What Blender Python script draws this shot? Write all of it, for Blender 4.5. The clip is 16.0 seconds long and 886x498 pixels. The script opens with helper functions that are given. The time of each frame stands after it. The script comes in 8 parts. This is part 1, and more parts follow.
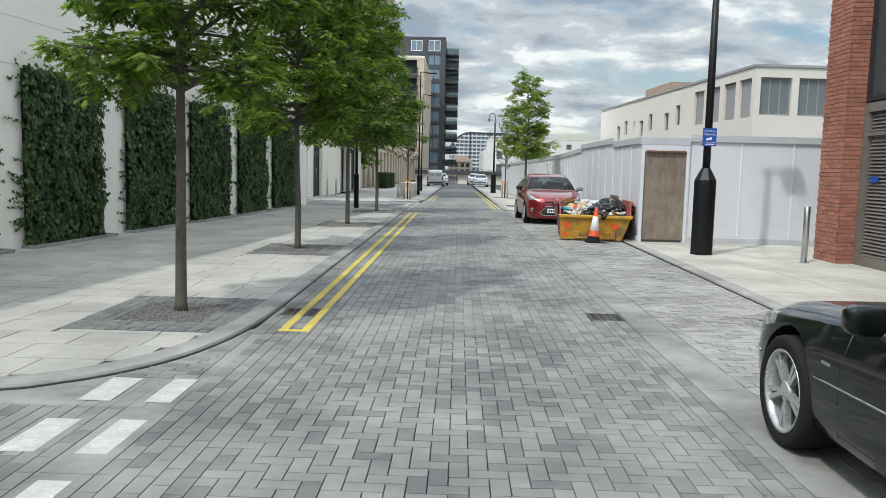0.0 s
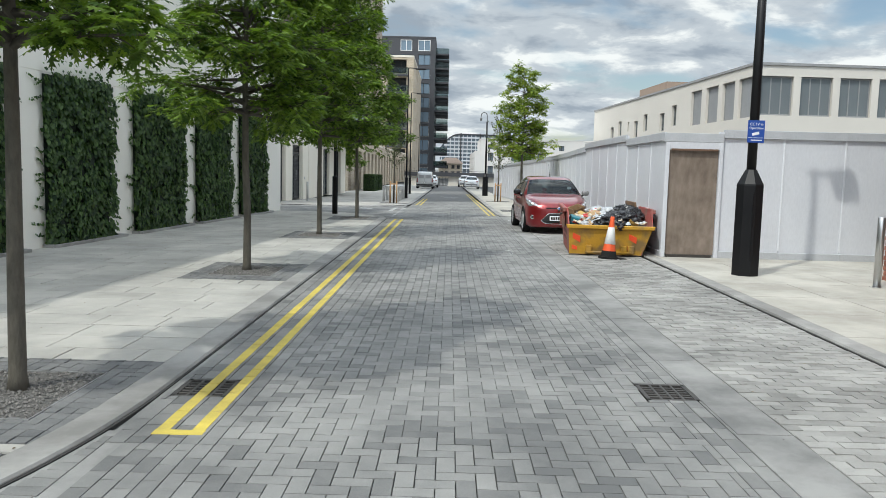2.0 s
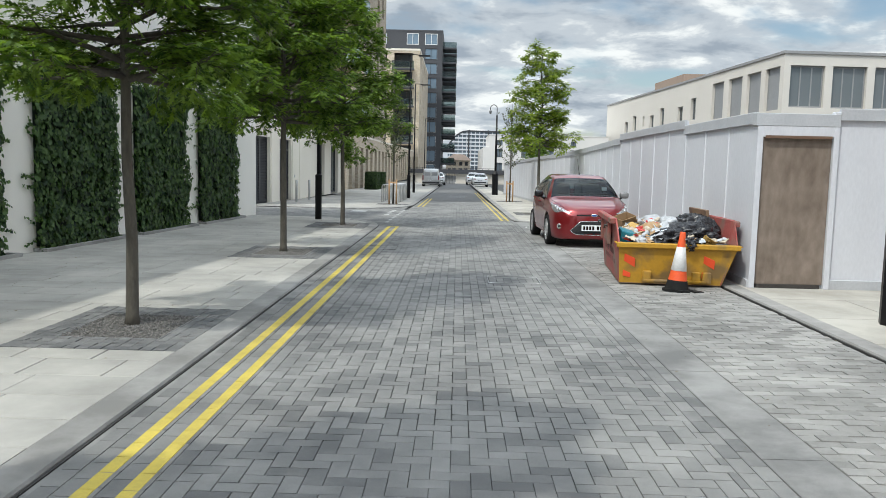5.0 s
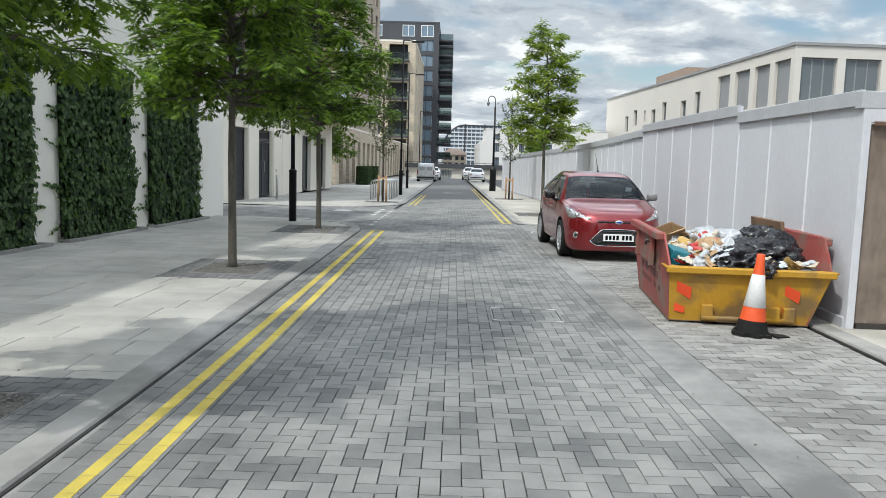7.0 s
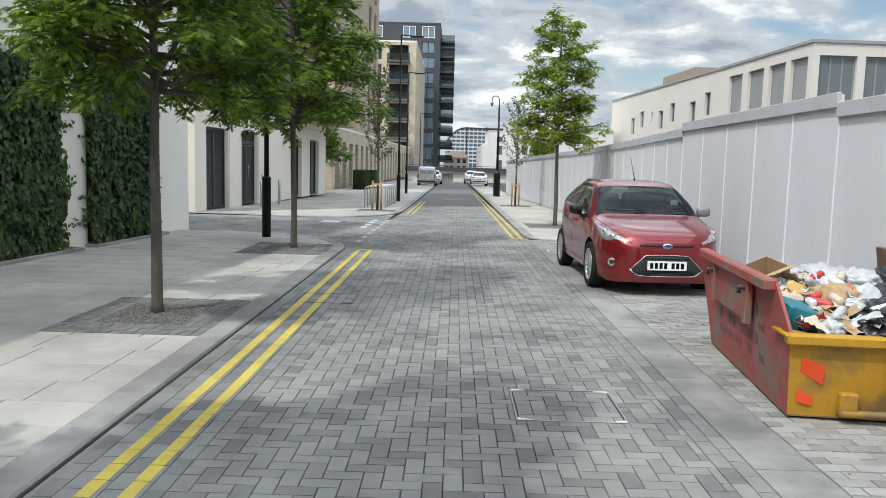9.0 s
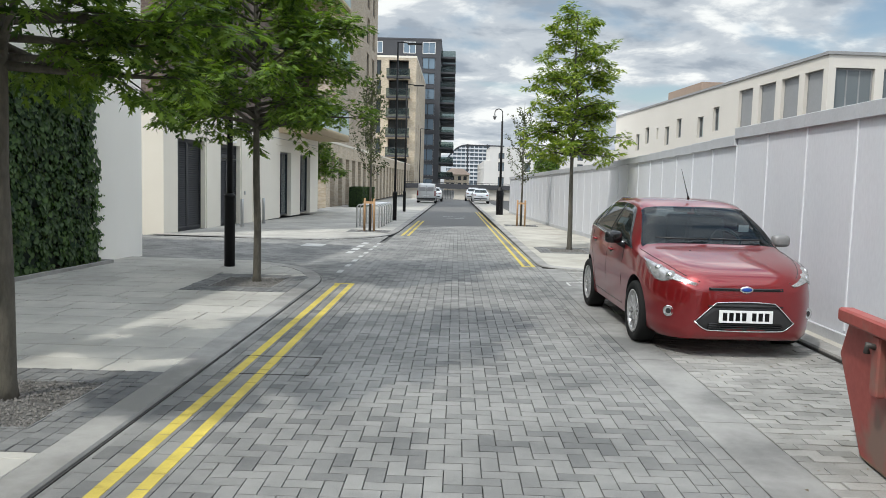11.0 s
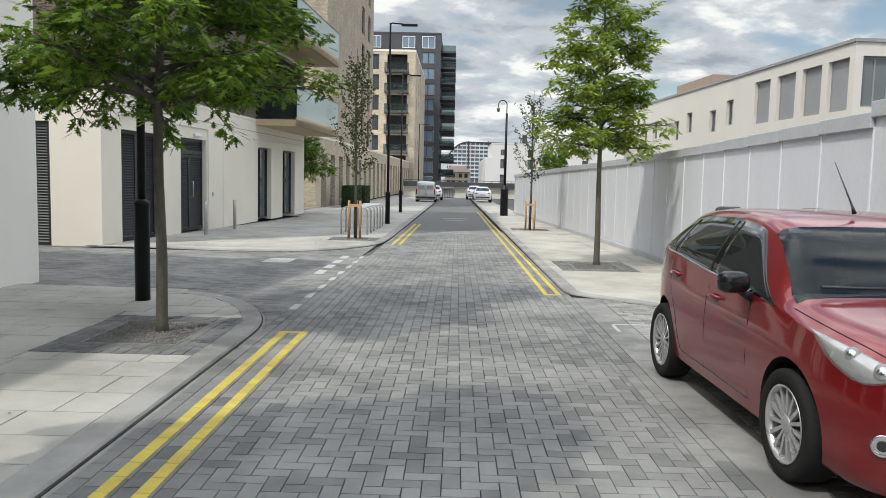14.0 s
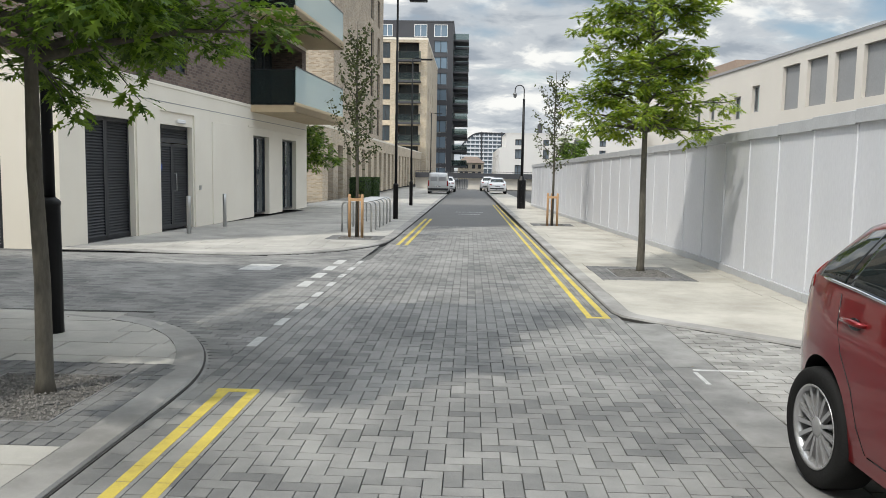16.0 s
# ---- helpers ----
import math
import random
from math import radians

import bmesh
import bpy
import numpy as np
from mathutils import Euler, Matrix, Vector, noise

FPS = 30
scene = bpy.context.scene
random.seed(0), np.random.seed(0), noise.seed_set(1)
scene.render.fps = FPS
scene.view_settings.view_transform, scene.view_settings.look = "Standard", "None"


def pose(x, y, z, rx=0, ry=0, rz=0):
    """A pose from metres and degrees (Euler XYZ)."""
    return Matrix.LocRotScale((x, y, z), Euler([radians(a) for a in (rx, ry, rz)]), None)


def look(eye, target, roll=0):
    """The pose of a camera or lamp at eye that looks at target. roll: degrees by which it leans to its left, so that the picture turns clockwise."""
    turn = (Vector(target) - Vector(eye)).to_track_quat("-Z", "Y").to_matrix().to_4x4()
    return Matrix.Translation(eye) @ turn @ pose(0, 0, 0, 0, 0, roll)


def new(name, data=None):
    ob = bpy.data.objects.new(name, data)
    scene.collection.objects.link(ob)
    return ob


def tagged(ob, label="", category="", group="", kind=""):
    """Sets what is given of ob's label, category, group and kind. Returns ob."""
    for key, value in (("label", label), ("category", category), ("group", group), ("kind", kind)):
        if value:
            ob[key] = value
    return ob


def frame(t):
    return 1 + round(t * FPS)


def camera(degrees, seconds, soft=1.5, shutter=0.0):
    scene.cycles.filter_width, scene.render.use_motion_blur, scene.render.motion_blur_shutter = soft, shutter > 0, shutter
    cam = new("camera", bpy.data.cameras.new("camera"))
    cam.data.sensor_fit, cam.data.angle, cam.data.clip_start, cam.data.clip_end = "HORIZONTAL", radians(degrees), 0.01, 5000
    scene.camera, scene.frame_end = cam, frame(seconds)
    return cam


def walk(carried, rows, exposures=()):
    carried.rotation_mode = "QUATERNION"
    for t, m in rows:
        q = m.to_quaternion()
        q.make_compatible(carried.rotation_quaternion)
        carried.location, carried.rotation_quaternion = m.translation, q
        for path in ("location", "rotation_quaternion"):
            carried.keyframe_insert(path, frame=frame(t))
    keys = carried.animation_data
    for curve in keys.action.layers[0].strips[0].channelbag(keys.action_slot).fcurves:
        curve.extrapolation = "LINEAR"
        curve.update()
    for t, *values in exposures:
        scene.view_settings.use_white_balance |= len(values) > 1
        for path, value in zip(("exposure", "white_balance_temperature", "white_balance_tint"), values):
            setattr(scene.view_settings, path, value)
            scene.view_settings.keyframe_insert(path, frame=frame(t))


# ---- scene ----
cam = camera(59.5, 16.0, soft=0.6)
PATH = [
    (0, (1.213, 1.624, 1.513), (1.177, 3.613, 1.305), 1.4),
    (0.5, (1.17, 2.287, 1.515), (1.146, 4.276, 1.307), 1.4),
    (1, (1.213, 2.969, 1.512), (1.197, 4.958, 1.305), 1.4),
    (1.5, (1.174, 3.659, 1.509), (1.161, 5.648, 1.302), 1.5),
    (2, (1.233, 4.343, 1.51), (1.221, 6.333, 1.307), 1.4),
    (2.5, (1.217, 5.026, 1.507), (1.204, 7.016, 1.307), 1.4),
    (3, (1.278, 5.698, 1.505), (1.261, 7.688, 1.306), 1.2),
    (3.5, (1.261, 6.373, 1.496), (1.234, 8.362, 1.296), 1.2),
    (4, (1.29, 7.068, 1.496), (1.257, 9.057, 1.291), 1.2),
    (4.2, (1.291, 7.337, 1.504), (1.255, 9.326, 1.3), 1.1),
    (6.5, (1.325, 10.407, 1.507), (1.301, 12.394, 1.278), 1.7),
    (7, (1.318, 11.104, 1.518), (1.297, 13.091, 1.293), 1.6),
    (7.5, (1.365, 11.792, 1.534), (1.342, 13.78, 1.313), 1.5),
    (8, (1.33, 12.469, 1.55), (1.307, 14.457, 1.329), 1.6),
    (8.5, (1.361, 13.155, 1.558), (1.338, 15.143, 1.338), 1.6),
    (9, (1.319, 13.812, 1.567), (1.293, 15.8, 1.349), 1.5),
    (9.2, (1.341, 14.083, 1.555), (1.312, 16.071, 1.341), 1.2),
    (11.3, (1.324, 16.763, 1.534), (1.297, 18.755, 1.361), 1.6),
    (11.5, (1.36, 17.019, 1.541), (1.341, 19.011, 1.366), 1.5),
    (12, (1.355, 17.661, 1.536), (1.364, 19.653, 1.36), 1.2),
    (12.5, (1.372, 18.255, 1.535), (1.402, 20.247, 1.359), 1.0),
    (13, (1.4, 18.78, 1.558), (1.427, 20.772, 1.383), 1.1),
    (13.5, (1.352, 19.375, 1.564), (1.354, 21.367, 1.387), 1.2),
    (14, (1.344, 19.985, 1.57), (1.312, 21.977, 1.389), 1.3),
    (14.5, (1.275, 20.583, 1.554), (1.218, 22.573, 1.365), 1.2),
    (15, (1.298, 21.174, 1.538), (1.232, 23.163, 1.342), 1.0),
    (15.5, (1.264, 21.842, 1.521), (1.197, 23.831, 1.32), 0.9),
    (16, (1.304, 22.443, 1.547), (1.238, 24.432, 1.343), 1.0),
]
EXPOSURES = [(0, -0.08, 6330, 4), (3, -0.08, 6330, 4.5), (8, 0.0, 6330, 5.5), (12, -0.05, 6470, 6.5), (16, -0.06, 6630, 7)]
walk(cam, [(t, look(eye, target, roll)) for t, eye, target, roll in PATH], EXPOSURES)

# ---- light ----
SUN_AZ, SUN_EL = math.atan2(0.66, 0.75), radians(54)   # the way the light travels over the ground, from +y towards +x
toward = Vector((math.sin(SUN_AZ) * math.cos(SUN_EL), math.cos(SUN_AZ) * math.cos(SUN_EL), -math.sin(SUN_EL)))
sun = new("sun", bpy.data.lights.new("sun", "SUN"))
sun.data.energy, sun.data.angle, sun.data.color = 2.6, radians(1.0), (1.0, 0.955, 0.89)
sun.rotation_mode = "QUATERNION"
sun.rotation_quaternion = toward.to_track_quat("-Z", "Y")
sun.location = (0, 0, 40)

world = bpy.data.worlds.new("world")
scene.world = world
world.use_nodes = True
wn, wl = world.node_tree.nodes, world.node_tree.links
wn.clear()
w_out, w_bg = wn.new("ShaderNodeOutputWorld"), wn.new("ShaderNodeBackground")
w_sky = wn.new("ShaderNodeTexSky")
w_sky.sky_type, w_sky.sun_disc, w_sky.sun_elevation = "NISHITA", False, SUN_EL
w_sky.sun_rotation = SUN_AZ + math.pi
w_tc = wn.new("ShaderNodeTexCoord")
w_sep, w_com = wn.new("ShaderNodeSeparateXYZ"), wn.new("ShaderNodeCombineXYZ")
wl.new(w_tc.outputs["Generated"], w_sep.inputs[0])
w_h = wn.new("ShaderNodeMath")
w_h.operation = "MAXIMUM"
w_h.inputs[1].default_value = 0.0
wl.new(w_sep.outputs["Z"], w_h.inputs[0])
w_add = wn.new("ShaderNodeMath")
w_add.operation = "ADD"
w_add.inputs[1].default_value = 0.30
wl.new(w_h.outputs[0], w_add.inputs[0])
for axis in ("X", "Y"):                       # clouds lie in a flat layer overhead
    div = wn.new("ShaderNodeMath")
    div.operation = "DIVIDE"
    wl.new(w_sep.outputs[axis], div.inputs[0])
    wl.new(w_add.outputs[0], div.inputs[1])
    wl.new(div.outputs[0], w_com.inputs[axis])


def cloud_noise(scale, detail, rough, shift):
    mp = wn.new("ShaderNodeMapping")
    mp.inputs["Location"].default_value = shift
    mp.inputs["Scale"].default_value = (1.0, 1.25, 1.0)
    wl.new(w_com.outputs[0], mp.inputs["Vector"])
    nz = wn.new("ShaderNodeTexNoise")
    nz.inputs["Scale"].default_value, nz.inputs["Detail"].default_value, nz.inputs["Roughness"].default_value = scale, detail, rough
    nz.inputs["Distortion"].default_value = 0.25
    wl.new(mp.outputs[0], nz.inputs["Vector"])
    return nz.outputs["Fac"]


def w_ramp(value, stops):
    r = wn.new("ShaderNodeValToRGB")
    r.color_ramp.interpolation = "EASE"
    while len(r.color_ramp.elements) < len(stops):
        r.color_ramp.elements.new(0.5)
    for e, (p, c) in zip(r.color_ramp.elements, stops):
        e.position, e.color = p, (*c, 1)
    wl.new(value, r.inputs[0])
    return r.outputs[0]


def w_mix(fac, a, b):
    m = wn.new("ShaderNodeMix")
    m.data_type = "RGBA"
    wl.new(fac, m.inputs[0])
    wl.new(a, m.inputs[6])
    wl.new(b, m.inputs[7])
    return m.outputs[2]


cover = w_ramp(cloud_noise(2.6, 7, 0.52, (2.3, 0.4, 0)), [(0.33, (0, 0, 0)), (0.52, (1, 1, 1))])
shade = w_ramp(cloud_noise(4.2, 8, 0.54, (7.1, 3.0, 0)), [(0.36, (3.5, 3.95, 4.65)), (0.5, (5.6, 5.95, 6.5)), (0.61, (9.4, 9.4, 9.4))])
w_tint = wn.new("ShaderNodeMix")
w_tint.data_type, w_tint.blend_type = "RGBA", "MULTIPLY"
w_tint.inputs[0].default_value = 1.0
w_tint.inputs[7].default_value = (1.12, 1.06, 1.0, 1)
wl.new(w_sky.outputs[0], w_tint.inputs[6])
# the cloud near the sun, high behind the walker, is much the brightest
w_dot, w_sq, w_gl = wn.new("ShaderNodeVectorMath"), wn.new("ShaderNodeMath"), wn.new("ShaderNodeMath")
w_dot.operation = "DOT_PRODUCT"
w_dot.inputs[1].default_value = tuple(-toward)
wl.new(w_tc.outputs["Generated"], w_dot.inputs[0])
w_max = wn.new("ShaderNodeMath")
w_max.operation = "MAXIMUM"
w_max.inputs[1].default_value = 0.0
wl.new(w_dot.outputs["Value"], w_max.inputs[0])
w_sq.operation = "POWER"
w_sq.inputs[1].default_value = 2.0
wl.new(w_max.outputs[0], w_sq.inputs[0])
w_gl.operation = "MULTIPLY_ADD"
w_gl.inputs[1].default_value = 1.0
wl.new(w_sq.outputs[0], w_gl.inputs[0])
w_up = wn.new("ShaderNodeMapRange")             # brightness added to the unseen high sky, to lift the shaded wall
w_up.interpolation_type = "SMOOTHSTEP"
w_up.inputs[1].default_value, w_up.inputs[2].default_value, w_up.inputs[3].default_value, w_up.inputs[4].default_value = 0.24, 0.6, 1.0, 2.35
wl.new(w_sep.outputs["Z"], w_up.inputs[0])
wl.new(w_up.outputs[0], w_gl.inputs[2])
w_fin = wn.new("ShaderNodeVectorMath")
w_fin.operation = "SCALE"
wl.new(w_mix(cover, w_tint.outputs[2], shade), w_fin.inputs[0])
wl.new(w_gl.outputs[0], w_fin.inputs["Scale"])
wl.new(w_fin.outputs[0], w_bg.inputs[0])
w_bg.inputs[1].default_value = 0.108
wl.new(w_bg.outputs[0], w_out.inputs[0])
scene.view_settings.exposure = 0.0


# ---- helpers of this place ----
def gz(y):
    """Height of the carriageway: level, then falling gently away."""
    return 0.0 if y < 30 else -0.0105 * (min(y, 95) - 30)


def part(name, bm, material, parent=None, label="", smooth=False):
    me = bpy.data.meshes.new(name)
    bm.to_mesh(me)
    bm.free()
    for m in material if isinstance(material, (list, tuple)) else [material]:
        me.materials.append(m)
    if smooth:
        me.shade_smooth() if smooth is True else me.set_sharp_from_angle(angle=radians(smooth))
    ob = new(name, me)
    ob.parent = parent
    if label:
        ob["label"] = label
    return ob


def thing(name, m, label, category, group=""):
    ob = new(name)
    ob.empty_display_size = 0.2
    ob.matrix_basis = m
    return tagged(ob, label, category, group)


def box(bm, x0, x1, y0, y1, z0, z1, bevel=0.0, mat=0, segments=1):
    vs = [bm.verts.new((x, y, z)) for z in (z0, z1) for y in (y0, y1) for x in (x0, x1)]
    fs = [bm.faces.new([vs[i] for i in q]) for q in ((0, 2, 3, 1), (4, 5, 7, 6), (0, 1, 5, 4), (2, 6, 7, 3), (0, 4, 6, 2), (1, 3, 7, 5))]
    for f in fs:
        f.material_index = mat
    if bevel:
        es = list({e for f in fs for e in f.edges})
        r = bmesh.ops.bevel(bm, geom=es, offset=bevel, segments=segments, affect="EDGES", profile=0.5)
        for f in r["faces"]:
            f.material_index = mat
    return vs


def boxes(*rows, bevel=0.0):
    bm = bmesh.new()
    for r in rows:
        box(bm, *r, bevel=bevel)
    return bm


def split_islands(ob):
    """Every separate block of a built wall becomes a part of its own."""
    src = bmesh.new()
    src.from_mesh(ob.data)
    left = set(src.faces)
    groups = []
    while left:
        stack, got = [left.pop()], []
        while stack:
            f = stack.pop()
            got.append(f)
            for e in f.edges:
                for g in e.link_faces:
                    if g in left:
                        left.remove(g)
                        stack.append(g)
        groups.append([[v.co.copy() for v in f.verts] for f in got])
    src.free()
    for faces in groups:
        b = bmesh.new()
        seen = {}
        for f in faces:
            ring = []
            for co in f:
                key = tuple(round(c, 4) for c in co)
                if key not in seen:
                    seen[key] = b.verts.new(co)
                ring.append(seen[key])
            b.faces.new(ring)
        piece = part(ob.name.split(".")[0], b, list(ob.data.materials), ob.parent)
        if ob.get("label"):
            piece["label"] = ob["label"]
    bpy.data.objects.remove(ob)


def lathe(bm, profile, seg=16, cx=0.0, cy=0.0, mat=0, close=True, smooth=True):
    rings = []
    for r, z in profile:
        rings.append([bm.verts.new((cx + r * math.cos(2 * math.pi * i / seg), cy + r * math.sin(2 * math.pi * i / seg), z)) for i in range(seg)])
    for a, b in zip(rings, rings[1:]):
        for i in range(seg):
            f = bm.faces.new((a[i], a[(i + 1) % seg], b[(i + 1) % seg], b[i]))
            f.smooth, f.material_index = smooth, mat
    if close:
        bm.faces.new(rings[0][::-1]).material_index = mat
        bm.faces.new(rings[-1]).material_index = mat


def tube(bm, pts, radii, seg=8, mat=0):
    pts = [Vector(p) for p in pts]
    if not isinstance(radii, (list, tuple)):
        radii = [radii] * len(pts)
    rings = []
    for i, (p, r) in enumerate(zip(pts, radii)):
        d = (pts[min(i + 1, len(pts) - 1)] - pts[max(i - 1, 0)]).normalized()
        a = d.orthogonal().normalized() if i == 0 else (rings_a - d * rings_a.dot(d)).normalized()
        rings_a = a
        b = d.cross(a)
        rings.append([bm.verts.new(p + r * (math.cos(2 * math.pi * k / seg) * a + math.sin(2 * math.pi * k / seg) * b)) for k in range(seg)])
    for a, b in zip(rings, rings[1:]):
        for k in range(seg):
            f = bm.faces.new((a[k], a[(k + 1) % seg], b[(k + 1) % seg], b[k]))
            f.smooth, f.material_index = True, mat
    for ring in (rings[0][::-1], rings[-1]):
        bm.faces.new(ring).material_index = mat


def extrude_xy(bm, outline, z0, z1, mat=0):
    """A prism over a flat outline (anticlockwise)."""
    lo, hi = [bm.verts.new((x, y, z0)) for x, y in outline], [bm.verts.new((x, y, z1)) for x, y in outline]
    bm.faces.new(lo[::-1]).material_index = mat
    bm.faces.new(hi).material_index = mat
    n = len(outline)
    for i in range(n):
        bm.faces.new((lo[i], lo[(i + 1) % n], hi[(i + 1) % n], hi[i])).material_index = mat


# ---- materials ----
def nodes_of(name):
    m = bpy.data.materials.new(name)
    m.use_nodes = True
    n, l = m.node_tree.nodes, m.node_tree.links
    return m, n, l, n["Principled BSDF"]


def surface(name, dark, light, rough=0.8, metal=0.0, grain=60.0, blotch=1.5, bump=0.15, vary="", amount=0.0, odd=0.0, coat=0.0, stretch=(1, 1, 1), spec=0.5, dist=0.004, stain=0.0):
    """Two-scale surface: blotches and grain between two colours; vary: 'object' or 'island' gives each piece its own tone."""
    m, n, l, p = nodes_of(name)
    tc, mp = n.new("ShaderNodeTexCoord"), n.new("ShaderNodeMapping")
    mp.inputs["Scale"].default_value = stretch
    l.new(tc.outputs["Object"], mp.inputs[0])
    big, fine = n.new("ShaderNodeTexNoise"), n.new("ShaderNodeTexNoise")
    for nz, s, d in ((big, blotch, 6), (fine, grain, 4)):
        nz.inputs["Scale"].default_value, nz.inputs["Detail"].default_value = s, d
        nz.inputs["Roughness"].default_value = 0.62
        l.new(mp.outputs[0], nz.inputs["Vector"])
    mixf = n.new("ShaderNodeMath")
    mixf.operation = "MULTIPLY_ADD"
    l.new(big.outputs["Fac"], mixf.inputs[0])
    mixf.inputs[1].default_value = 1.1
    sub = n.new("ShaderNodeMath")
    sub.operation = "MULTIPLY_ADD"
    l.new(fine.outputs["Fac"], sub.inputs[0])
    sub.inputs[1].default_value, sub.inputs[2].default_value = 0.9, -0.5
    l.new(sub.outputs[0], mixf.inputs[2])
    fac = mixf.outputs[0]
    if stain:                                  # dirt and wear that run on from piece to piece
        geo, spots, st = n.new("ShaderNodeNewGeometry"), n.new("ShaderNodeTexNoise"), n.new("ShaderNodeMath")
        spots.inputs["Scale"].default_value, spots.inputs["Detail"].default_value, spots.inputs["Roughness"].default_value = 0.9, 9, 0.66
        l.new(geo.outputs["Position"], spots.inputs["Vector"])
        off, st.operation = n.new("ShaderNodeMath"), "MULTIPLY_ADD"
        off.operation, off.inputs[1].default_value = "SUBTRACT", 0.5
        l.new(spots.outputs["Fac"], off.inputs[0])
        l.new(off.outputs[0], st.inputs[0])
        st.inputs[1].default_value = stain
        l.new(fac, st.inputs[2])
        fac = st.outputs[0]
    if vary:
        src = n.new("ShaderNodeObjectInfo" if vary == "object" else "ShaderNodeNewGeometry")
        rnd = src.outputs["Random" if vary == "object" else "Random Per Island"]
        ramp = n.new("ShaderNodeMapRange")
        ramp.inputs[3].default_value, ramp.inputs[4].default_value = -amount, amount
        l.new(rnd, ramp.inputs[0])
        add = n.new("ShaderNodeMath")
        l.new(fac, add.inputs[0])
        l.new(ramp.outputs[0], add.inputs[1])
        fac = add.outputs[0]
        if odd:                                # one piece in five is of the darker batch
            gt, ma = n.new("ShaderNodeMath"), n.new("ShaderNodeMath")
            gt.operation, gt.inputs[1].default_value = "LESS_THAN", 0.2
            l.new(rnd, gt.inputs[0])
            ma.operation, ma.inputs[1].default_value = "MULTIPLY_ADD", -odd
            l.new(gt.outputs[0], ma.inputs[0])
            l.new(fac, ma.inputs[2])
            fac = ma.outputs[0]
    cm = n.new("ShaderNodeMix")
    cm.data_type, cm.clamp_factor = "RGBA", True
    cm.inputs[6].default_value, cm.inputs[7].default_value = (*dark, 1), (*light, 1)
    l.new(fac, cm.inputs[0])
    l.new(cm.outputs[2], p.inputs["Base Color"])
    rr = n.new("ShaderNodeMapRange")
    rr.inputs[3].default_value, rr.inputs[4].default_value = max(0.02, rough - 0.08), min(1, rough + 0.08)
    l.new(big.outputs["Fac"], rr.inputs[0])
    l.new(rr.outputs[0], p.inputs["Roughness"])
    p.inputs["Metallic"].default_value = metal
    p.inputs["Specular IOR Level"].default_value = spec
    p.inputs["Coat Weight"].default_value = coat
    p.inputs["Coat Roughness"].default_value = 0.04
    if bump:
        b = n.new("ShaderNodeBump")
        b.inputs["Strength"].default_value, b.inputs["Distance"].default_value = bump, dist
        l.new(fine.outputs["Fac"], b.inputs["Height"])
        l.new(b.outputs[0], p.inputs["Normal"])
    return m


def glass(name, tint, clear=0.3, rough=0.03, seen=(0.82, 0.9, 0.88)):
    m, n, l, p = nodes_of(name)
    p.inputs["Base Color"].default_value = (*tint, 1)
    p.inputs["Roughness"].default_value = rough
    p.inputs["IOR"].default_value = 1.5
    tr, mx = n.new("ShaderNodeBsdfTransparent"), n.new("ShaderNodeMixShader")
    tr.inputs[0].default_value = (*seen, 1)
    mx.inputs[0].default_value = clear
    l.new(p.outputs[0], mx.inputs[1])
    l.new(tr.outputs[0], mx.inputs[2])
    l.new(mx.outputs[0], n["Material Output"].inputs[0])
    return m


def leaf_mat(name, dark, light):
    m, n, l, p = nodes_of(name)
    g = n.new("ShaderNodeNewGeometry")
    ramp = n.new("ShaderNodeMix")
    ramp.data_type = "RGBA"
    ramp.inputs[6].default_value, ramp.inputs[7].default_value = (*dark, 1), (*light, 1)
    l.new(g.outputs["Random Per Island"], ramp.inputs[0])
    l.new(ramp.outputs[2], p.inputs["Base Color"])
    p.inputs["Roughness"].default_value = 0.55
    p.inputs["Specular IOR Level"].default_value = 0.35
    tl, mx = n.new("ShaderNodeBsdfTranslucent"), n.new("ShaderNodeMixShader")
    mul = n.new("ShaderNodeMix")
    mul.data_type, mul.blend_type = "RGBA", "MULTIPLY"
    mul.inputs[0].default_value = 1
    mul.inputs[7].default_value = (1.5, 1.6, 0.6, 1)
    l.new(ramp.outputs[2], mul.inputs[6])
    l.new(mul.outputs[2], tl.inputs[0])
    mx.inputs[0].default_value = 0.42
    l.new(p.outputs[0], mx.inputs[1])
    l.new(tl.outputs[0], mx.inputs[2])
    l.new(mx.outputs[0], n["Material Output"].inputs[0])
    return m


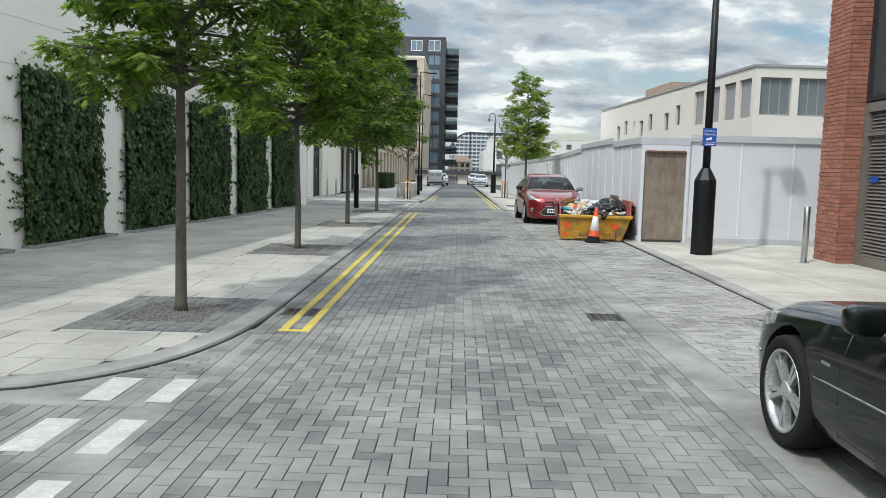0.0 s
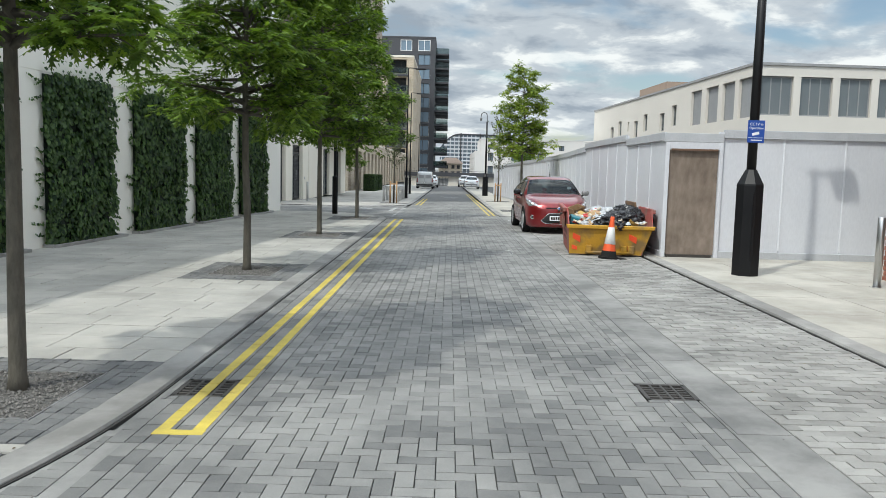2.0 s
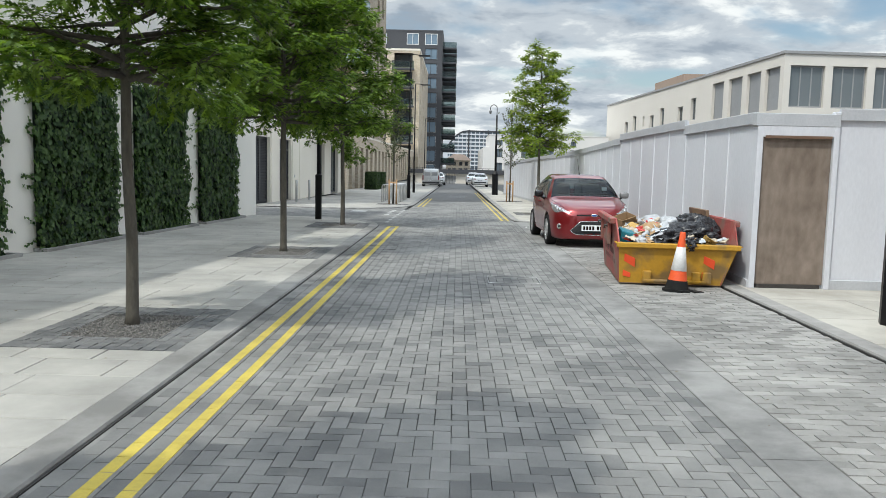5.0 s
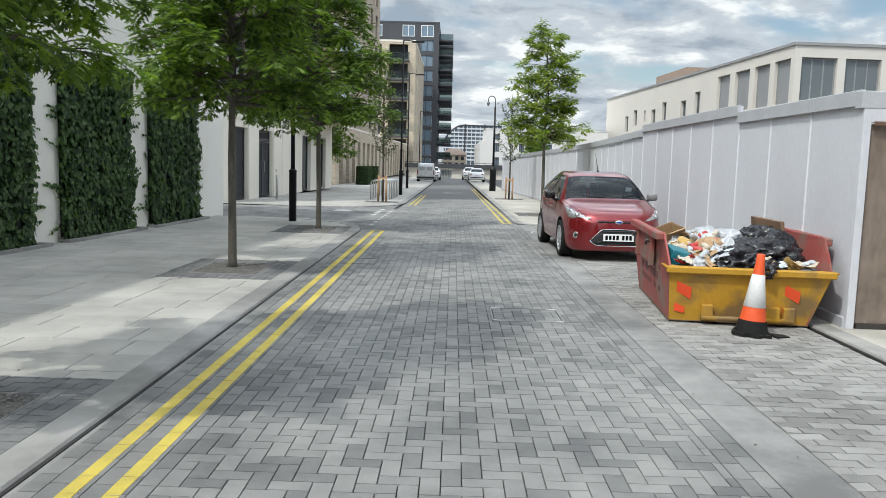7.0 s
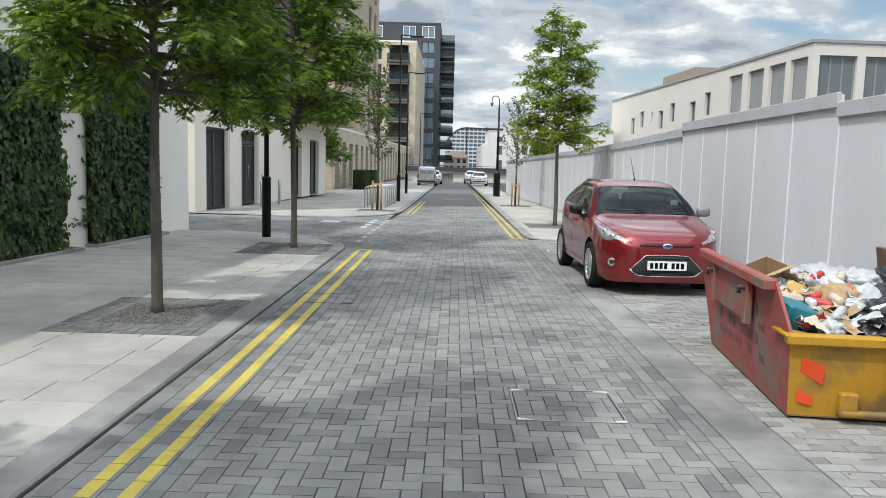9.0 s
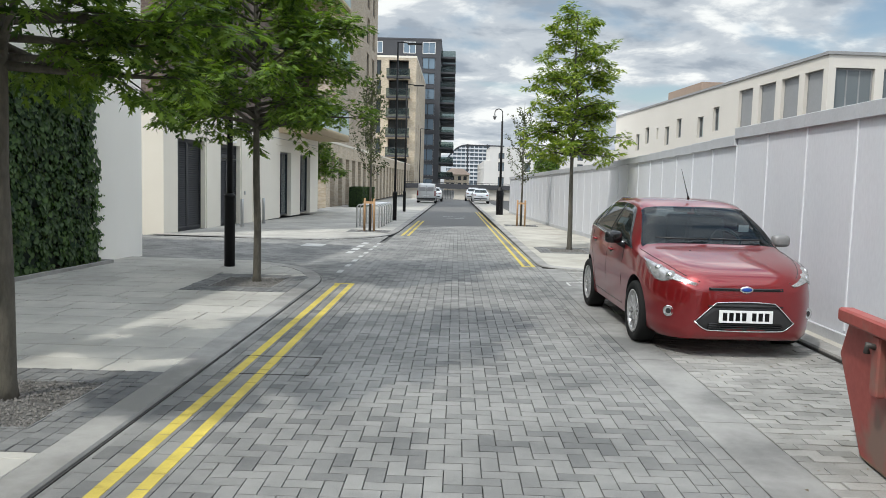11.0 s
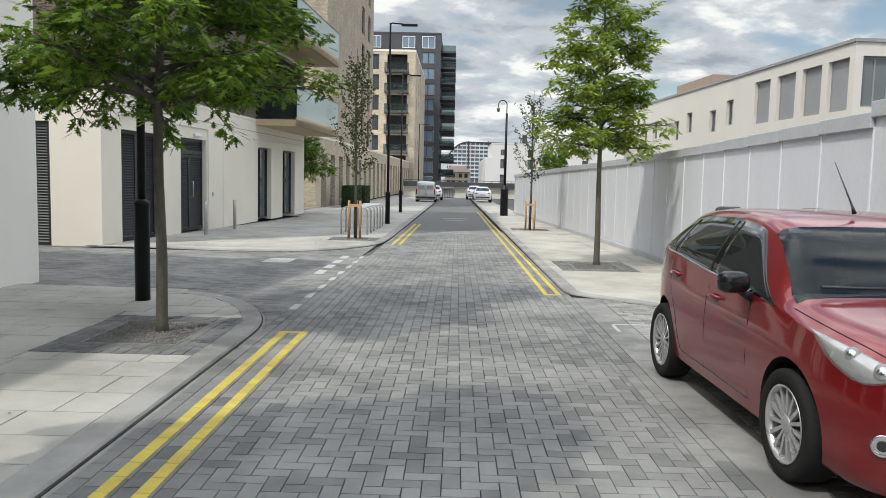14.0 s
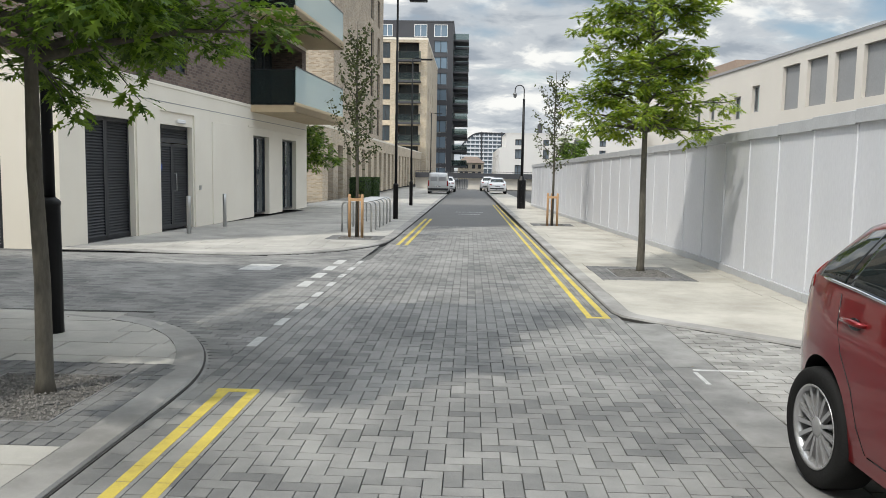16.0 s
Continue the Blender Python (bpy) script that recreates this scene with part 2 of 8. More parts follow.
def brickwork(name, dark, light, mortar, bw=0.225, bh=0.075, axis="x"):
    """Courses of brick for walls that stay far off."""
    m, n, l, p = nodes_of(name)
    tc = n.new("ShaderNodeTexCoord")
    sep, com = n.new("ShaderNodeSeparateXYZ"), n.new("ShaderNodeCombineXYZ")
    l.new(tc.outputs["Object"], sep.inputs[0])
    s = n.new("ShaderNodeMath")
    s.operation = "ADD"
    l.new(sep.outputs["X"], s.inputs[0])
    l.new(sep.outputs["Y"], s.inputs[1])
    l.new(s.outputs[0], com.inputs[0])
    l.new(sep.outputs["Z"], com.inputs[1])
    b = n.new("ShaderNodeTexBrick")
    b.inputs["Scale"].default_value = 1.0
    b.inputs["Brick Width"].default_value, b.inputs["Row Height"].default_value, b.inputs["Mortar Size"].default_value = bw, bh, 0.008
    b.inputs["Color1"].default_value, b.inputs["Color2"].default_value, b.inputs["Mortar"].default_value = (*dark, 1), (*light, 1), (*mortar, 1)
    b.inputs["Bias"].default_value = -0.1
    l.new(com.outputs[0], b.inputs["Vector"])
    nz = n.new("ShaderNodeTexNoise")
    nz.inputs["Scale"].default_value, nz.inputs["Detail"].default_value = 0.8, 8
    l.new(tc.outputs["Object"], nz.inputs["Vector"])
    mp = n.new("ShaderNodeMapRange")
    mp.inputs[3].default_value, mp.inputs[4].default_value = 0.7, 1.3
    l.new(nz.outputs["Fac"], mp.inputs[0])
    mul = n.new("ShaderNodeVectorMath")
    mul.operation = "SCALE"
    l.new(b.outputs["Color"], mul.inputs[0])
    l.new(mp.outputs[0], mul.inputs["Scale"])
    l.new(mul.outputs[0], p.inputs["Base Color"])
    p.inputs["Roughness"].default_value = 0.9
    bp = n.new("ShaderNodeBump")
    bp.inputs["Strength"].default_value, bp.inputs["Distance"].default_value = 0.5, 0.01
    bp.invert = True
    l.new(b.outputs["Fac"], bp.inputs["Height"])
    l.new(bp.outputs[0], p.inputs["Normal"])
    return m


M_BED = surface("bedding", (0.065, 0.065, 0.064), (0.12, 0.12, 0.115), 0.95, grain=120)
M_ASPHALT = surface("asphalt", (0.10, 0.10, 0.10), (0.16, 0.16, 0.155), 0.9, grain=180, bump=0.3)
M_PAVER = surface("paver_block", (0.106, 0.107, 0.106), (0.270, 0.267, 0.254), 0.82, grain=140, blotch=0.35, bump=0.3, vary="object", amount=0.17, odd=0.17, stain=2.34)
M_PAVERS = surface("paver_blocks", (0.106, 0.107, 0.106), (0.270, 0.267, 0.254), 0.82, grain=140, blotch=0.35, bump=0.3, vary="island", amount=0.17, odd=0.17, stain=2.34)
M_SETTS = surface("bay_blocks", (0.155, 0.152, 0.143), (0.34, 0.333, 0.313), 0.85, grain=120, blotch=0.6, bump=0.3, vary="island", amount=0.3, stain=2.52)
M_PITSETT = surface("pit_setts", (0.085, 0.087, 0.09), (0.21, 0.21, 0.205), 0.85, grain=120, bump=0.4, vary="island", amount=0.2, stain=2.16)
M_SLAB = surface("paving_slab", (0.29, 0.281, 0.258), (0.453, 0.437, 0.40), 0.8, grain=160, blotch=0.5, bump=0.15, vary="object", amount=0.16, stain=2.88)
M_SLABS = surface("paving_slabs", (0.29, 0.281, 0.258), (0.453, 0.437, 0.40), 0.8, grain=160, blotch=0.5, bump=0.15, vary="island", amount=0.16, stain=2.88)
M_BEIGE = surface("pale_paving", (0.31, 0.292, 0.255), (0.46, 0.44, 0.39), 0.85, grain=110, blotch=0.9, bump=0.15, vary="island", amount=0.1, stain=2.70)
M_KERB = surface("kerb_granite", (0.185, 0.18, 0.17), (0.335, 0.327, 0.31), 0.75, grain=260, blotch=1.2, bump=0.15, stain=4.32)
M_CHANNEL = surface("channel_concrete", (0.13, 0.129, 0.125), (0.285, 0.281, 0.268), 0.8, grain=160, blotch=2.2, bump=0.2, stain=3.96)
M_YELLOW = surface("yellow_line_paint", (0.34, 0.27, 0.06), (0.66, 0.52, 0.09), 0.75, grain=110, blotch=5, bump=0.2, stain=2.16)
M_WHITELINE = surface("white_line_paint", (0.24, 0.24, 0.235), (0.60, 0.60, 0.585), 0.7, grain=40, blotch=7, bump=0.2)
M_GRAVEL = surface("pit_gravel", (0.06, 0.057, 0.054), (0.18, 0.172, 0.162), 0.9, grain=45, blotch=9, bump=0.9, dist=0.02)
M_IRON = surface("cast_iron", (0.035, 0.032, 0.03), (0.12, 0.112, 0.105), 0.6, metal=0.6, grain=60, bump=0.3)
M_RENDER = surface("white_render", (0.79, 0.765, 0.70), (0.91, 0.885, 0.83), 0.85, grain=90, blotch=0.7, bump=0.1, stretch=(1, 1, 0.45))
M_STONE = surface("cream_stone", (0.68, 0.63, 0.54), (0.80, 0.76, 0.67), 0.85, grain=70, blotch=0.5, bump=0.08)
M_HOARD = surface("hoarding_paint", (0.51, 0.52, 0.555), (0.67, 0.68, 0.715), 0.6, grain=30, blotch=0.9, bump=0.06, stretch=(1, 1, 0.35))
M_BATTEN = surface("hoarding_batten", (0.62, 0.63, 0.66), (0.78, 0.79, 0.82), 0.6, grain=40, bump=0.05)
M_CAP = surface("hoarding_cap", (0.36, 0.37, 0.39), (0.52, 0.53, 0.55), 0.6, grain=40, blotch=2)
M_PLY = surface("weathered_plywood", (0.10, 0.072, 0.052), (0.30, 0.245, 0.20), 0.75, grain=7, blotch=1.7, bump=0.08, stretch=(1.3, 1, 0.6))
M_BLACK = surface("black_paint", (0.004, 0.004, 0.005), (0.010, 0.010, 0.011), 0.42, grain=80, bump=0.05, spec=0.25)
M_STEEL = surface("brushed_steel", (0.42, 0.42, 0.42), (0.62, 0.62, 0.61), 0.3, metal=1.0, grain=200, bump=0.05)
M_GREYMETAL = surface("grey_metal", (0.20, 0.20, 0.20), (0.30, 0.30, 0.30), 0.5, metal=0.3, grain=60)
M_LOUVRE = surface("dark_louvre", (0.018, 0.02, 0.024), (0.035, 0.037, 0.042), 0.45, metal=0.2, grain=60)
M_GREYLOUVRE = surface("grey_louvre", (0.13, 0.115, 0.10), (0.22, 0.20, 0.18), 0.5, metal=0.2, grain=60)
M_BROWNBRICK = brickwork("dark_brown_brick", (0.10, 0.07, 0.058), (0.20, 0.145, 0.12), (0.17, 0.15, 0.13))
M_TANBRICK = brickwork("buff_brick", (0.32, 0.25, 0.18), (0.52, 0.44, 0.34), (0.42, 0.38, 0.32))
M_PALEBRICK = brickwork("pale_buff_brick", (0.42, 0.34, 0.24), (0.60, 0.51, 0.39), (0.5, 0.45, 0.38))
M_REDBRICK = surface("red_brick", (0.20, 0.075, 0.05), (0.36, 0.15, 0.10), 0.9, grain=70, blotch=3, bump=0.3, vary="island", amount=0.3)
M_REDBRICK1 = surface("red_brick_piece", (0.20, 0.075, 0.05), (0.36, 0.15, 0.10), 0.9, grain=70, blotch=3, bump=0.3, vary="object", amount=0.3)
M_MORTAR = surface("mortar", (0.22, 0.20, 0.18), (0.34, 0.31, 0.28), 0.95, grain=120)
M_CREAM = surface("cream_cladding", (0.56, 0.525, 0.47), (0.65, 0.615, 0.56), 0.85, grain=30, blotch=0.2, bump=0.03)
M_WHITEB = surface("white_cladding", (0.60, 0.59, 0.575), (0.70, 0.69, 0.67), 0.8, grain=30, blotch=0.2, bump=0.03)
M_DARKCLAD = surface("charcoal_cladding", (0.035, 0.036, 0.042), (0.06, 0.062, 0.07), 0.6, grain=20, blotch=0.3)
M_BROWNROOF = surface("brown_roof_block", (0.24, 0.17, 0.13), (0.34, 0.26, 0.2), 0.8, grain=20)
M_COPING = surface("grey_coping", (0.22, 0.22, 0.22), (0.32, 0.32, 0.32), 0.6)
M_WINFRAME = surface("dark_window_frame", (0.015, 0.016, 0.018), (0.03, 0.03, 0.034), 0.4)
M_WHITEFRAME = surface("white_window_frame", (0.7, 0.7, 0.7), (0.8, 0.8, 0.8), 0.5)
M_GLASS = glass("window_glass", (0.05, 0.065, 0.075), 0.12)
M_BLIND = surface("grey_blind", (0.22, 0.225, 0.23), (0.30, 0.305, 0.31), 0.6, grain=8, blotch=0.4)
M_TINTED = glass("tinted_balcony_glass", (0.02, 0.03, 0.03), 0.45)
M_FARGLASS = glass("far_balcony_glass", (0.04, 0.052, 0.056), 0.62, 0.06)
M_BALGLASS = glass("balcony_glass", (0.55, 0.66, 0.66), 0.45, 0.08)
M_SOFFIT = surface("balcony_soffit", (0.42, 0.33, 0.2), (0.55, 0.44, 0.29), 0.7, grain=30)
M_BARK = surface("bark", (0.045, 0.041, 0.033), (0.145, 0.132, 0.106), 0.95, grain=35, blotch=6, bump=0.8, stretch=(1, 1, 0.3), dist=0.012)
M_LEAF = leaf_mat("oak_leaf", (0.027, 0.062, 0.012), (0.19, 0.285, 0.05))
M_LEAFYOUNG = leaf_mat("young_leaf", (0.07, 0.13, 0.018), (0.30, 0.36, 0.055))
M_LEAFSAP = leaf_mat("sapling_leaf", (0.04, 0.05, 0.028), (0.10, 0.115, 0.06))
M_IVY = leaf_mat("ivy_leaf", (0.012, 0.036, 0.014), (0.125, 0.20, 0.075))
M_IVY.node_tree.nodes["Principled BSDF"].inputs["Roughness"].default_value = 0.42
# near-black colour that paints in the deep shade behind dense leaves
M_LEAFSHADE = surface("ivy_shade", (0.006, 0.012, 0.007), (0.015, 0.028, 0.014), 0.95, grain=40)
M_WOOD = surface("softwood_stake", (0.38, 0.22, 0.11), (0.58, 0.37, 0.2), 0.8, grain=60, stretch=(1, 1, 0.15))
M_HEDGE = leaf_mat("hedge_leaf", (0.012, 0.03, 0.010), (0.05, 0.09, 0.025))
M_BLUE = surface("blue_sign", (0.01, 0.05, 0.28), (0.015, 0.08, 0.36), 0.4)
M_PALETEXT = surface("white_print", (0.75, 0.75, 0.75), (0.85, 0.85, 0.85), 0.5)


# ---- ground ----
def strip(name, xs, ys, z_up, material, label, category="", below=0.0):
    """A sheet laid on the fall of the street: xs may be functions of y."""
    bm = bmesh.new()
    rows = []
    for y in ys:
        rows.append([bm.verts.new((x(y) if callable(x) else x, y, gz(y) + z_up)) for x in xs])
    for a, b in zip(rows, rows[1:]):
        for i in range(len(xs) - 1):
            bm.faces.new((a[i], a[i + 1], b[i + 1], b[i]))
    ob = part(name, bm, material)
    return tagged(ob, label, category or name, kind="structure")


def steps(a, b, d):
    n = max(1, round((b - a) / d))
    return [a + (b - a) * i / n for i in range(n + 1)]


KERB_X, PAVE_UP = -0.63, 0.026
strip("ground", [-900, -60, -12, 0, 12, 60, 900], [-80, -20, 0] + steps(30, 130, 5) + [200, 400, 1500], -0.055, M_BED, "dark bedding and far land under the whole street", "ground")
strip("road_1", [-0.45, 2.85], [42] + steps(45, 125, 5), -0.004, M_ASPHALT, "grey carriageway running on towards the low bridge", "road")


# kerb-foot line: dirt, with the gap's shadow put into the same dark colour
M_KERBFOOT = surface("tar_joint", (0.02, 0.02, 0.019), (0.05, 0.048, 0.045), 0.95, grain=160)


def kerb(name, line, width, label, up=PAVE_UP):
    """A continuous flat-topped kerb; the line is its face, and it lies to the left of the way along it."""
    bm = bmesh.new()
    rows = []
    for i, (x, y) in enumerate(line):
        a, b = line[max(i - 1, 0)], line[min(i + 1, len(line) - 1)]
        d = Vector((b[0] - a[0], b[1] - a[1], 0)).normalized()
        nrm = Vector((-d.y, d.x, 0))
        z = gz(y)
        rows.append([bm.verts.new(Vector((x, y, 0)) + nrm * o + Vector((0, 0, z + h))) for o, h in ((0.012, -0.06), (0.012, up - 0.015), (0.022, up), (width, up + 0.003), (width, -0.06))])
    for a, b in zip(rows, rows[1:]):
        for i in range(4):
            bm.faces.new((a[i], b[i], b[i + 1], a[i + 1]))
    bmesh.ops.recalc_face_normals(bm, faces=bm.faces)
    ob = part(name, bm, M_KERB)
    tagged(ob, label, "kerb", kind="structure")
    # dark strip at the kerb's foot, painting its shade along with the dirt
    bm = bmesh.new()
    rows = []
    for i, (x, y) in enumerate(line):
        a, b = line[max(i - 1, 0)], line[min(i + 1, len(line) - 1)]
        d = Vector((b[0] - a[0], b[1] - a[1], 0)).normalized()
        nrm = Vector((-d.y, d.x, 0))
        rows.append([bm.verts.new(Vector((x, y, 0)) + nrm * o + Vector((0, 0, gz(y) + h))) for o, h in ((-0.003, -0.05), (-0.002, 0.002), (0.0115, 0.005), (0.0115, -0.05))])
    for a, b in zip(rows, rows[1:]):
        for i in range(3):
            bm.faces.new((a[i], b[i], b[i + 1], a[i + 1]))
    bmesh.ops.recalc_face_normals(bm, faces=bm.faces)
    part("tar_joint", bm, M_KERBFOOT, ob, "dark kerb-foot joint of dirt and painted shade")
    return ob


def refine(pts, n=4):
    """A smooth line through plan points."""
    out = []
    for i in range(len(pts) - 1):
        p0, p1, p2, p3 = (Vector(pts[max(0, min(len(pts) - 1, i + k))]) for k in (-1, 0, 1, 2))
        if (p2 - p1).length > 1.6 or (p1 - p0).length > 4 or (p3 - p2).length > 4:
            out.append(tuple(p1))
            continue
        for j in range(n):
            t = j / n
            q = 0.5 * (2 * p1 + (p2 - p0) * t + (2 * p0 - 5 * p1 + 4 * p2 - p3) * t * t + (3 * p1 - p0 - 3 * p2 + p3) * t ** 3)
            out.append(tuple(q))
    return out + [tuple(pts[-1])]


NEAR_ARC = [(-9, 5.9), (-4.5, 6.02), (-2.6, 6.3)] + [(-1.75, 6.51), (-1.48, 6.68), (-1.22, 6.93), (-0.97, 7.32), (-0.8, 7.8), (-0.69, 8.4), (-0.64, 9.0)]
MID_LINE = NEAR_ARC + [(KERB_X, y) for y in steps(9.6, 27.2, 2)] + [(-0.66, 27.9), (-0.78, 28.45), (-0.98, 28.95), (-1.25, 29.38), (-1.6, 29.75), (-2.1, 30.05), (-2.8, 30.25), (-9, 30.6), (-26, 31.4)]
MID_LINE = refine(MID_LINE)
kerb("kerb_1", MID_LINE, 0.23, "pale grey granite kerb with a dark joint along the yellow lines")
FAR_LINE = [(-26, 38.2), (-9, 37.3), (-6.1, 36.75), (-4.3, 36.4), (-2.9, 36.3), (-2.1, 36.55), (-1.3, 37.3), (-0.75, 38.5), (-0.5, 39.8), (-0.46, 41.5)] + [(-0.46 - 0.004 * (y - 42), y) for y in steps(44, 120, 4)]
FAR_LINE = refine(FAR_LINE)
kerb("kerb_2", FAR_LINE, 0.23, "pale grey granite kerb sweeping round the far corner of the side street")
RIGHT_LINE = [(2.9, y) for y in steps(120, 31.6, 4)] + [(2.9, 31.0), (2.97, 30.72), (3.2, 30.45), (3.9, 29.8), (4.55, 29.2), (4.85, 28.8), (4.9, 28.2)] + [(4.83 + 0.004 * (y - 14), y) for y in steps(27, -20, 4)]
kerb("kerb_3", RIGHT_LINE, 0.2, "pale granite kerb beside the parking bay and far footway")


def wall_x(y):
    """The face of the long white wall, slightly askew to the street."""
    return -5.95 + 0.087 * (y - 14)


def front_x(y):
    """The shop-front line of the corner block."""
    return -6.4 + 0.05 * (y - 36.8)


HOARD = [(5.14, 18.5), (5.19, 21.8), (5.25, 27.4), (5.48, 33.0), (5.53, 36.5), (5.42, 41), (5.2, 47), (5.0, 54), (4.75, 63), (4.7, 66)]


def hoard_x(y):
    for (xa, ya), (xb, yb) in zip(HOARD, HOARD[1:]):
        if ya <= y <= yb:
            return xa + (xb - xa) * (y - ya) / (yb - ya)
    return HOARD[0][0] if y < HOARD[0][1] else HOARD[-1][0]


def lerp_line(line, y):
    """x of a kerb line at y (the line runs along y there)."""
    best = None
    for (xa, ya), (xb, yb) in zip(line, line[1:]):
        if min(ya, yb) <= y <= max(ya, yb) and abs(yb - ya) > 1e-6:
            x = xa + (xb - xa) * (y - ya) / (yb - ya)
            best = x if best is None else max(best, x)
    return best


pave_1 = strip("pavement_1", [lambda y: wall_x(y) - 0.3, lambda y: lerp_line(MID_LINE, y) - 0.2], steps(6.1, 30.2, 0.25), PAVE_UP - 0.016, M_BED, "wide footway of large pale concrete slabs beside the ivy wall")
pave_2 = strip("pavement_2", [lambda y: front_x(y) - 0.3 if y < 54.6 else -7.0, lambda y: lerp_line(FAR_LINE, y) - 0.2], steps(36.5, 118, 0.5), PAVE_UP - 0.016, M_BED, "pale slab footway in front of the corner block")
strip("pavement_4", [-26, -6.2], [36.9, 37.3], PAVE_UP - 0.004, M_SLABS, "narrow slab footway along the side street", "pavement")
pave_3 = strip("pavement_3", [lambda y: lerp_line(RIGHT_LINE, y) + 0.18, lambda y: max(hoard_x(y), 5.2) + (3.2 if y < 17.78 else 0.1)], steps(-12, 118, 0.25), PAVE_UP - 0.016, M_BED, "pale beige concrete footway along the hoarding")


def slab_mesh(w, d, h=0.03, edge=0.004):
    """A thin block with a softened top edge, centred in plan."""
    bm = bmesh.new()
    top = [bm.verts.new((sx * (w / 2 - edge), sy * (d / 2 - edge), 0)) for sx, sy in ((-1, -1), (1, -1), (1, 1), (-1, 1))]
    low = [bm.verts.new((sx * w / 2, sy * d / 2, -edge)) for sx, sy in ((-1, -1), (1, -1), (1, 1), (-1, 1))]
    base = [bm.verts.new((sx * w / 2, sy * d / 2, -h)) for sx, sy in ((-1, -1), (1, -1), (1, 1), (-1, 1))]
    bm.faces.new(top)
    for a, b in ((top, low), (low, base)):
        for i in range(4):
            bm.faces.new((b[i], b[(i + 1) % 4], a[(i + 1) % 4], a[i]))
    return bm


def slab_data(name, w, d, material, edge=0.004):
    me = bpy.data.meshes.new(name)
    bm = slab_mesh(w, d, edge=edge)
    bm.to_mesh(me)
    bm.free()
    me.materials.append(material)
    return me


def joined(name, rects, material, parent, label, z_fn, edge=0.002, sink=0.012, jitter=0.0008):
    """Many small blocks in one mesh: rects are x0, x1, y0, y1."""
    rng = random.Random(5)
    vs, fs = [], []
    for x0, x1, y0, y1 in rects:
        if x1 - x0 < 0.012 or y1 - y0 < 0.012:
            continue
        z = z_fn((y0 + y1) / 2) + rng.uniform(-jitter, jitter)
        tilt = rng.uniform(-jitter, jitter)
        k = len(vs)
        e = edge
        vs += [(x0 + e, y0 + e, z + tilt), (x1 - e, y0 + e, z - tilt), (x1 - e, y1 - e, z - tilt), (x0 + e, y1 - e, z + tilt)]
        vs += [(x0, y0, z - sink), (x1, y0, z - sink), (x1, y1, z - sink), (x0, y1, z - sink)]
        fs += [(k, k + 1, k + 2, k + 3)] + [(k + 4 + i, k + 4 + (i + 1) % 4, k + (i + 1) % 4, k + i) for i in range(4)]
    me = bpy.data.meshes.new(name)
    me.from_pydata(vs, [], fs)
    me.materials.append(material)
    ob = new(name, me)
    ob.parent = parent
    return tagged(ob, label, kind="stuff")


# ---- the long white wall with its ivy ----
WALL_DIR = Vector((0.087, 1, 0)).normalized()
WALL_YAW = -math.degrees(math.atan(0.087))


def on_wall(y):
    return pose(wall_x(y), y, 0, 0, 0, WALL_YAW)


LEN = (30.7 + 25) / WALL_DIR.y
wall_west = part("wall_west", boxes((-0.45, 0, -LEN, 0, -0.1, 2.985), (-0.45, 0, -LEN, 0, 3.0, 3.735), (-0.45, 0, -LEN, 0, 3.75, 7.2), (-0.44, -0.012, -LEN, -0.004, 2.98, 3.76), (-12, -0.45, -0.3, -0.004, -0.1, 7.2)), M_RENDER)
wall_west.matrix_basis = pose(wall_x(30.7), 30.7, 0, 0, 0, WALL_YAW)
tagged(wall_west, "tall white rendered wall with horizontal grooves behind the ivy", "wall", kind="structure")
part("coping", boxes((-0.5, 0.03, -LEN, 0.03, 7.2, 7.27)), M_COPING, wall_west)


def leaf_cloud(bm_verts, bm_faces, p, nrm, size, rng, shape, fold=0.35):
    """One leaf: a fan of points round p, facing nrm, turned at random."""
    n = nrm.normalized()
    a = n.orthogonal().normalized()
    a = Matrix.Rotation(rng.uniform(0, 6.283), 3, n) @ a
    b = n.cross(a)
    k = len(bm_verts)
    for u, v in shape:
        bm_verts.append(p + size * (u * a + v * b - fold * abs(v) * n))
    bm_faces.append(tuple(range(k, k + len(shape))))


IVY_SHAPE = [(-0.5, 0), (-0.25, -0.5), (0.1, -0.4), (0.6, 0), (0.1, 0.4), (-0.25, 0.5)]
OAK_SHAPE = [(-0.6, 0.0), (-0.25, -0.07), (-0.1, -0.3), (0.05, -0.08), (0.36, -0.4), (0.34, -0.1), (0.66, -0.27), (0.6, -0.06), (0.95, 0.0), (0.6, 0.06), (0.66, 0.27), (0.34, 0.1), (0.36, 0.4), (0.05, 0.08), (-0.1, 0.3), (-0.25, 0.07)]


def from_lists(name, vs, fs, material, parent, label=""):
    me = bpy.data.meshes.new(name)
    me.from_pydata([tuple(v) for v in vs], [], fs)
    for m in material if isinstance(material, (list, tuple)) else [material]:
        me.materials.append(m)
    ob = new(name, me)
    ob.parent = parent
    if label:
        ob["label"] = label
    return ob


def leaf_at(vs, fs, p, axis, nrm, size, shape, fold=0.25):
    """One leaf: its stalk end at p, its length along axis, its upper face towards nrm."""
    a = axis.normalized()
    b = nrm.cross(a)
    b = b.normalized() if b.length > 1e-6 else a.orthogonal().normalized()
    n = a.cross(b)
    k = len(vs)
    for u, v in shape:
        vs.append(p + size * ((u + 0.6) * a + v * b - (fold * abs(v) + 0.14 * (u + 0.6) ** 2) * n))
    fs.append(tuple(range(k, k + len(shape))))


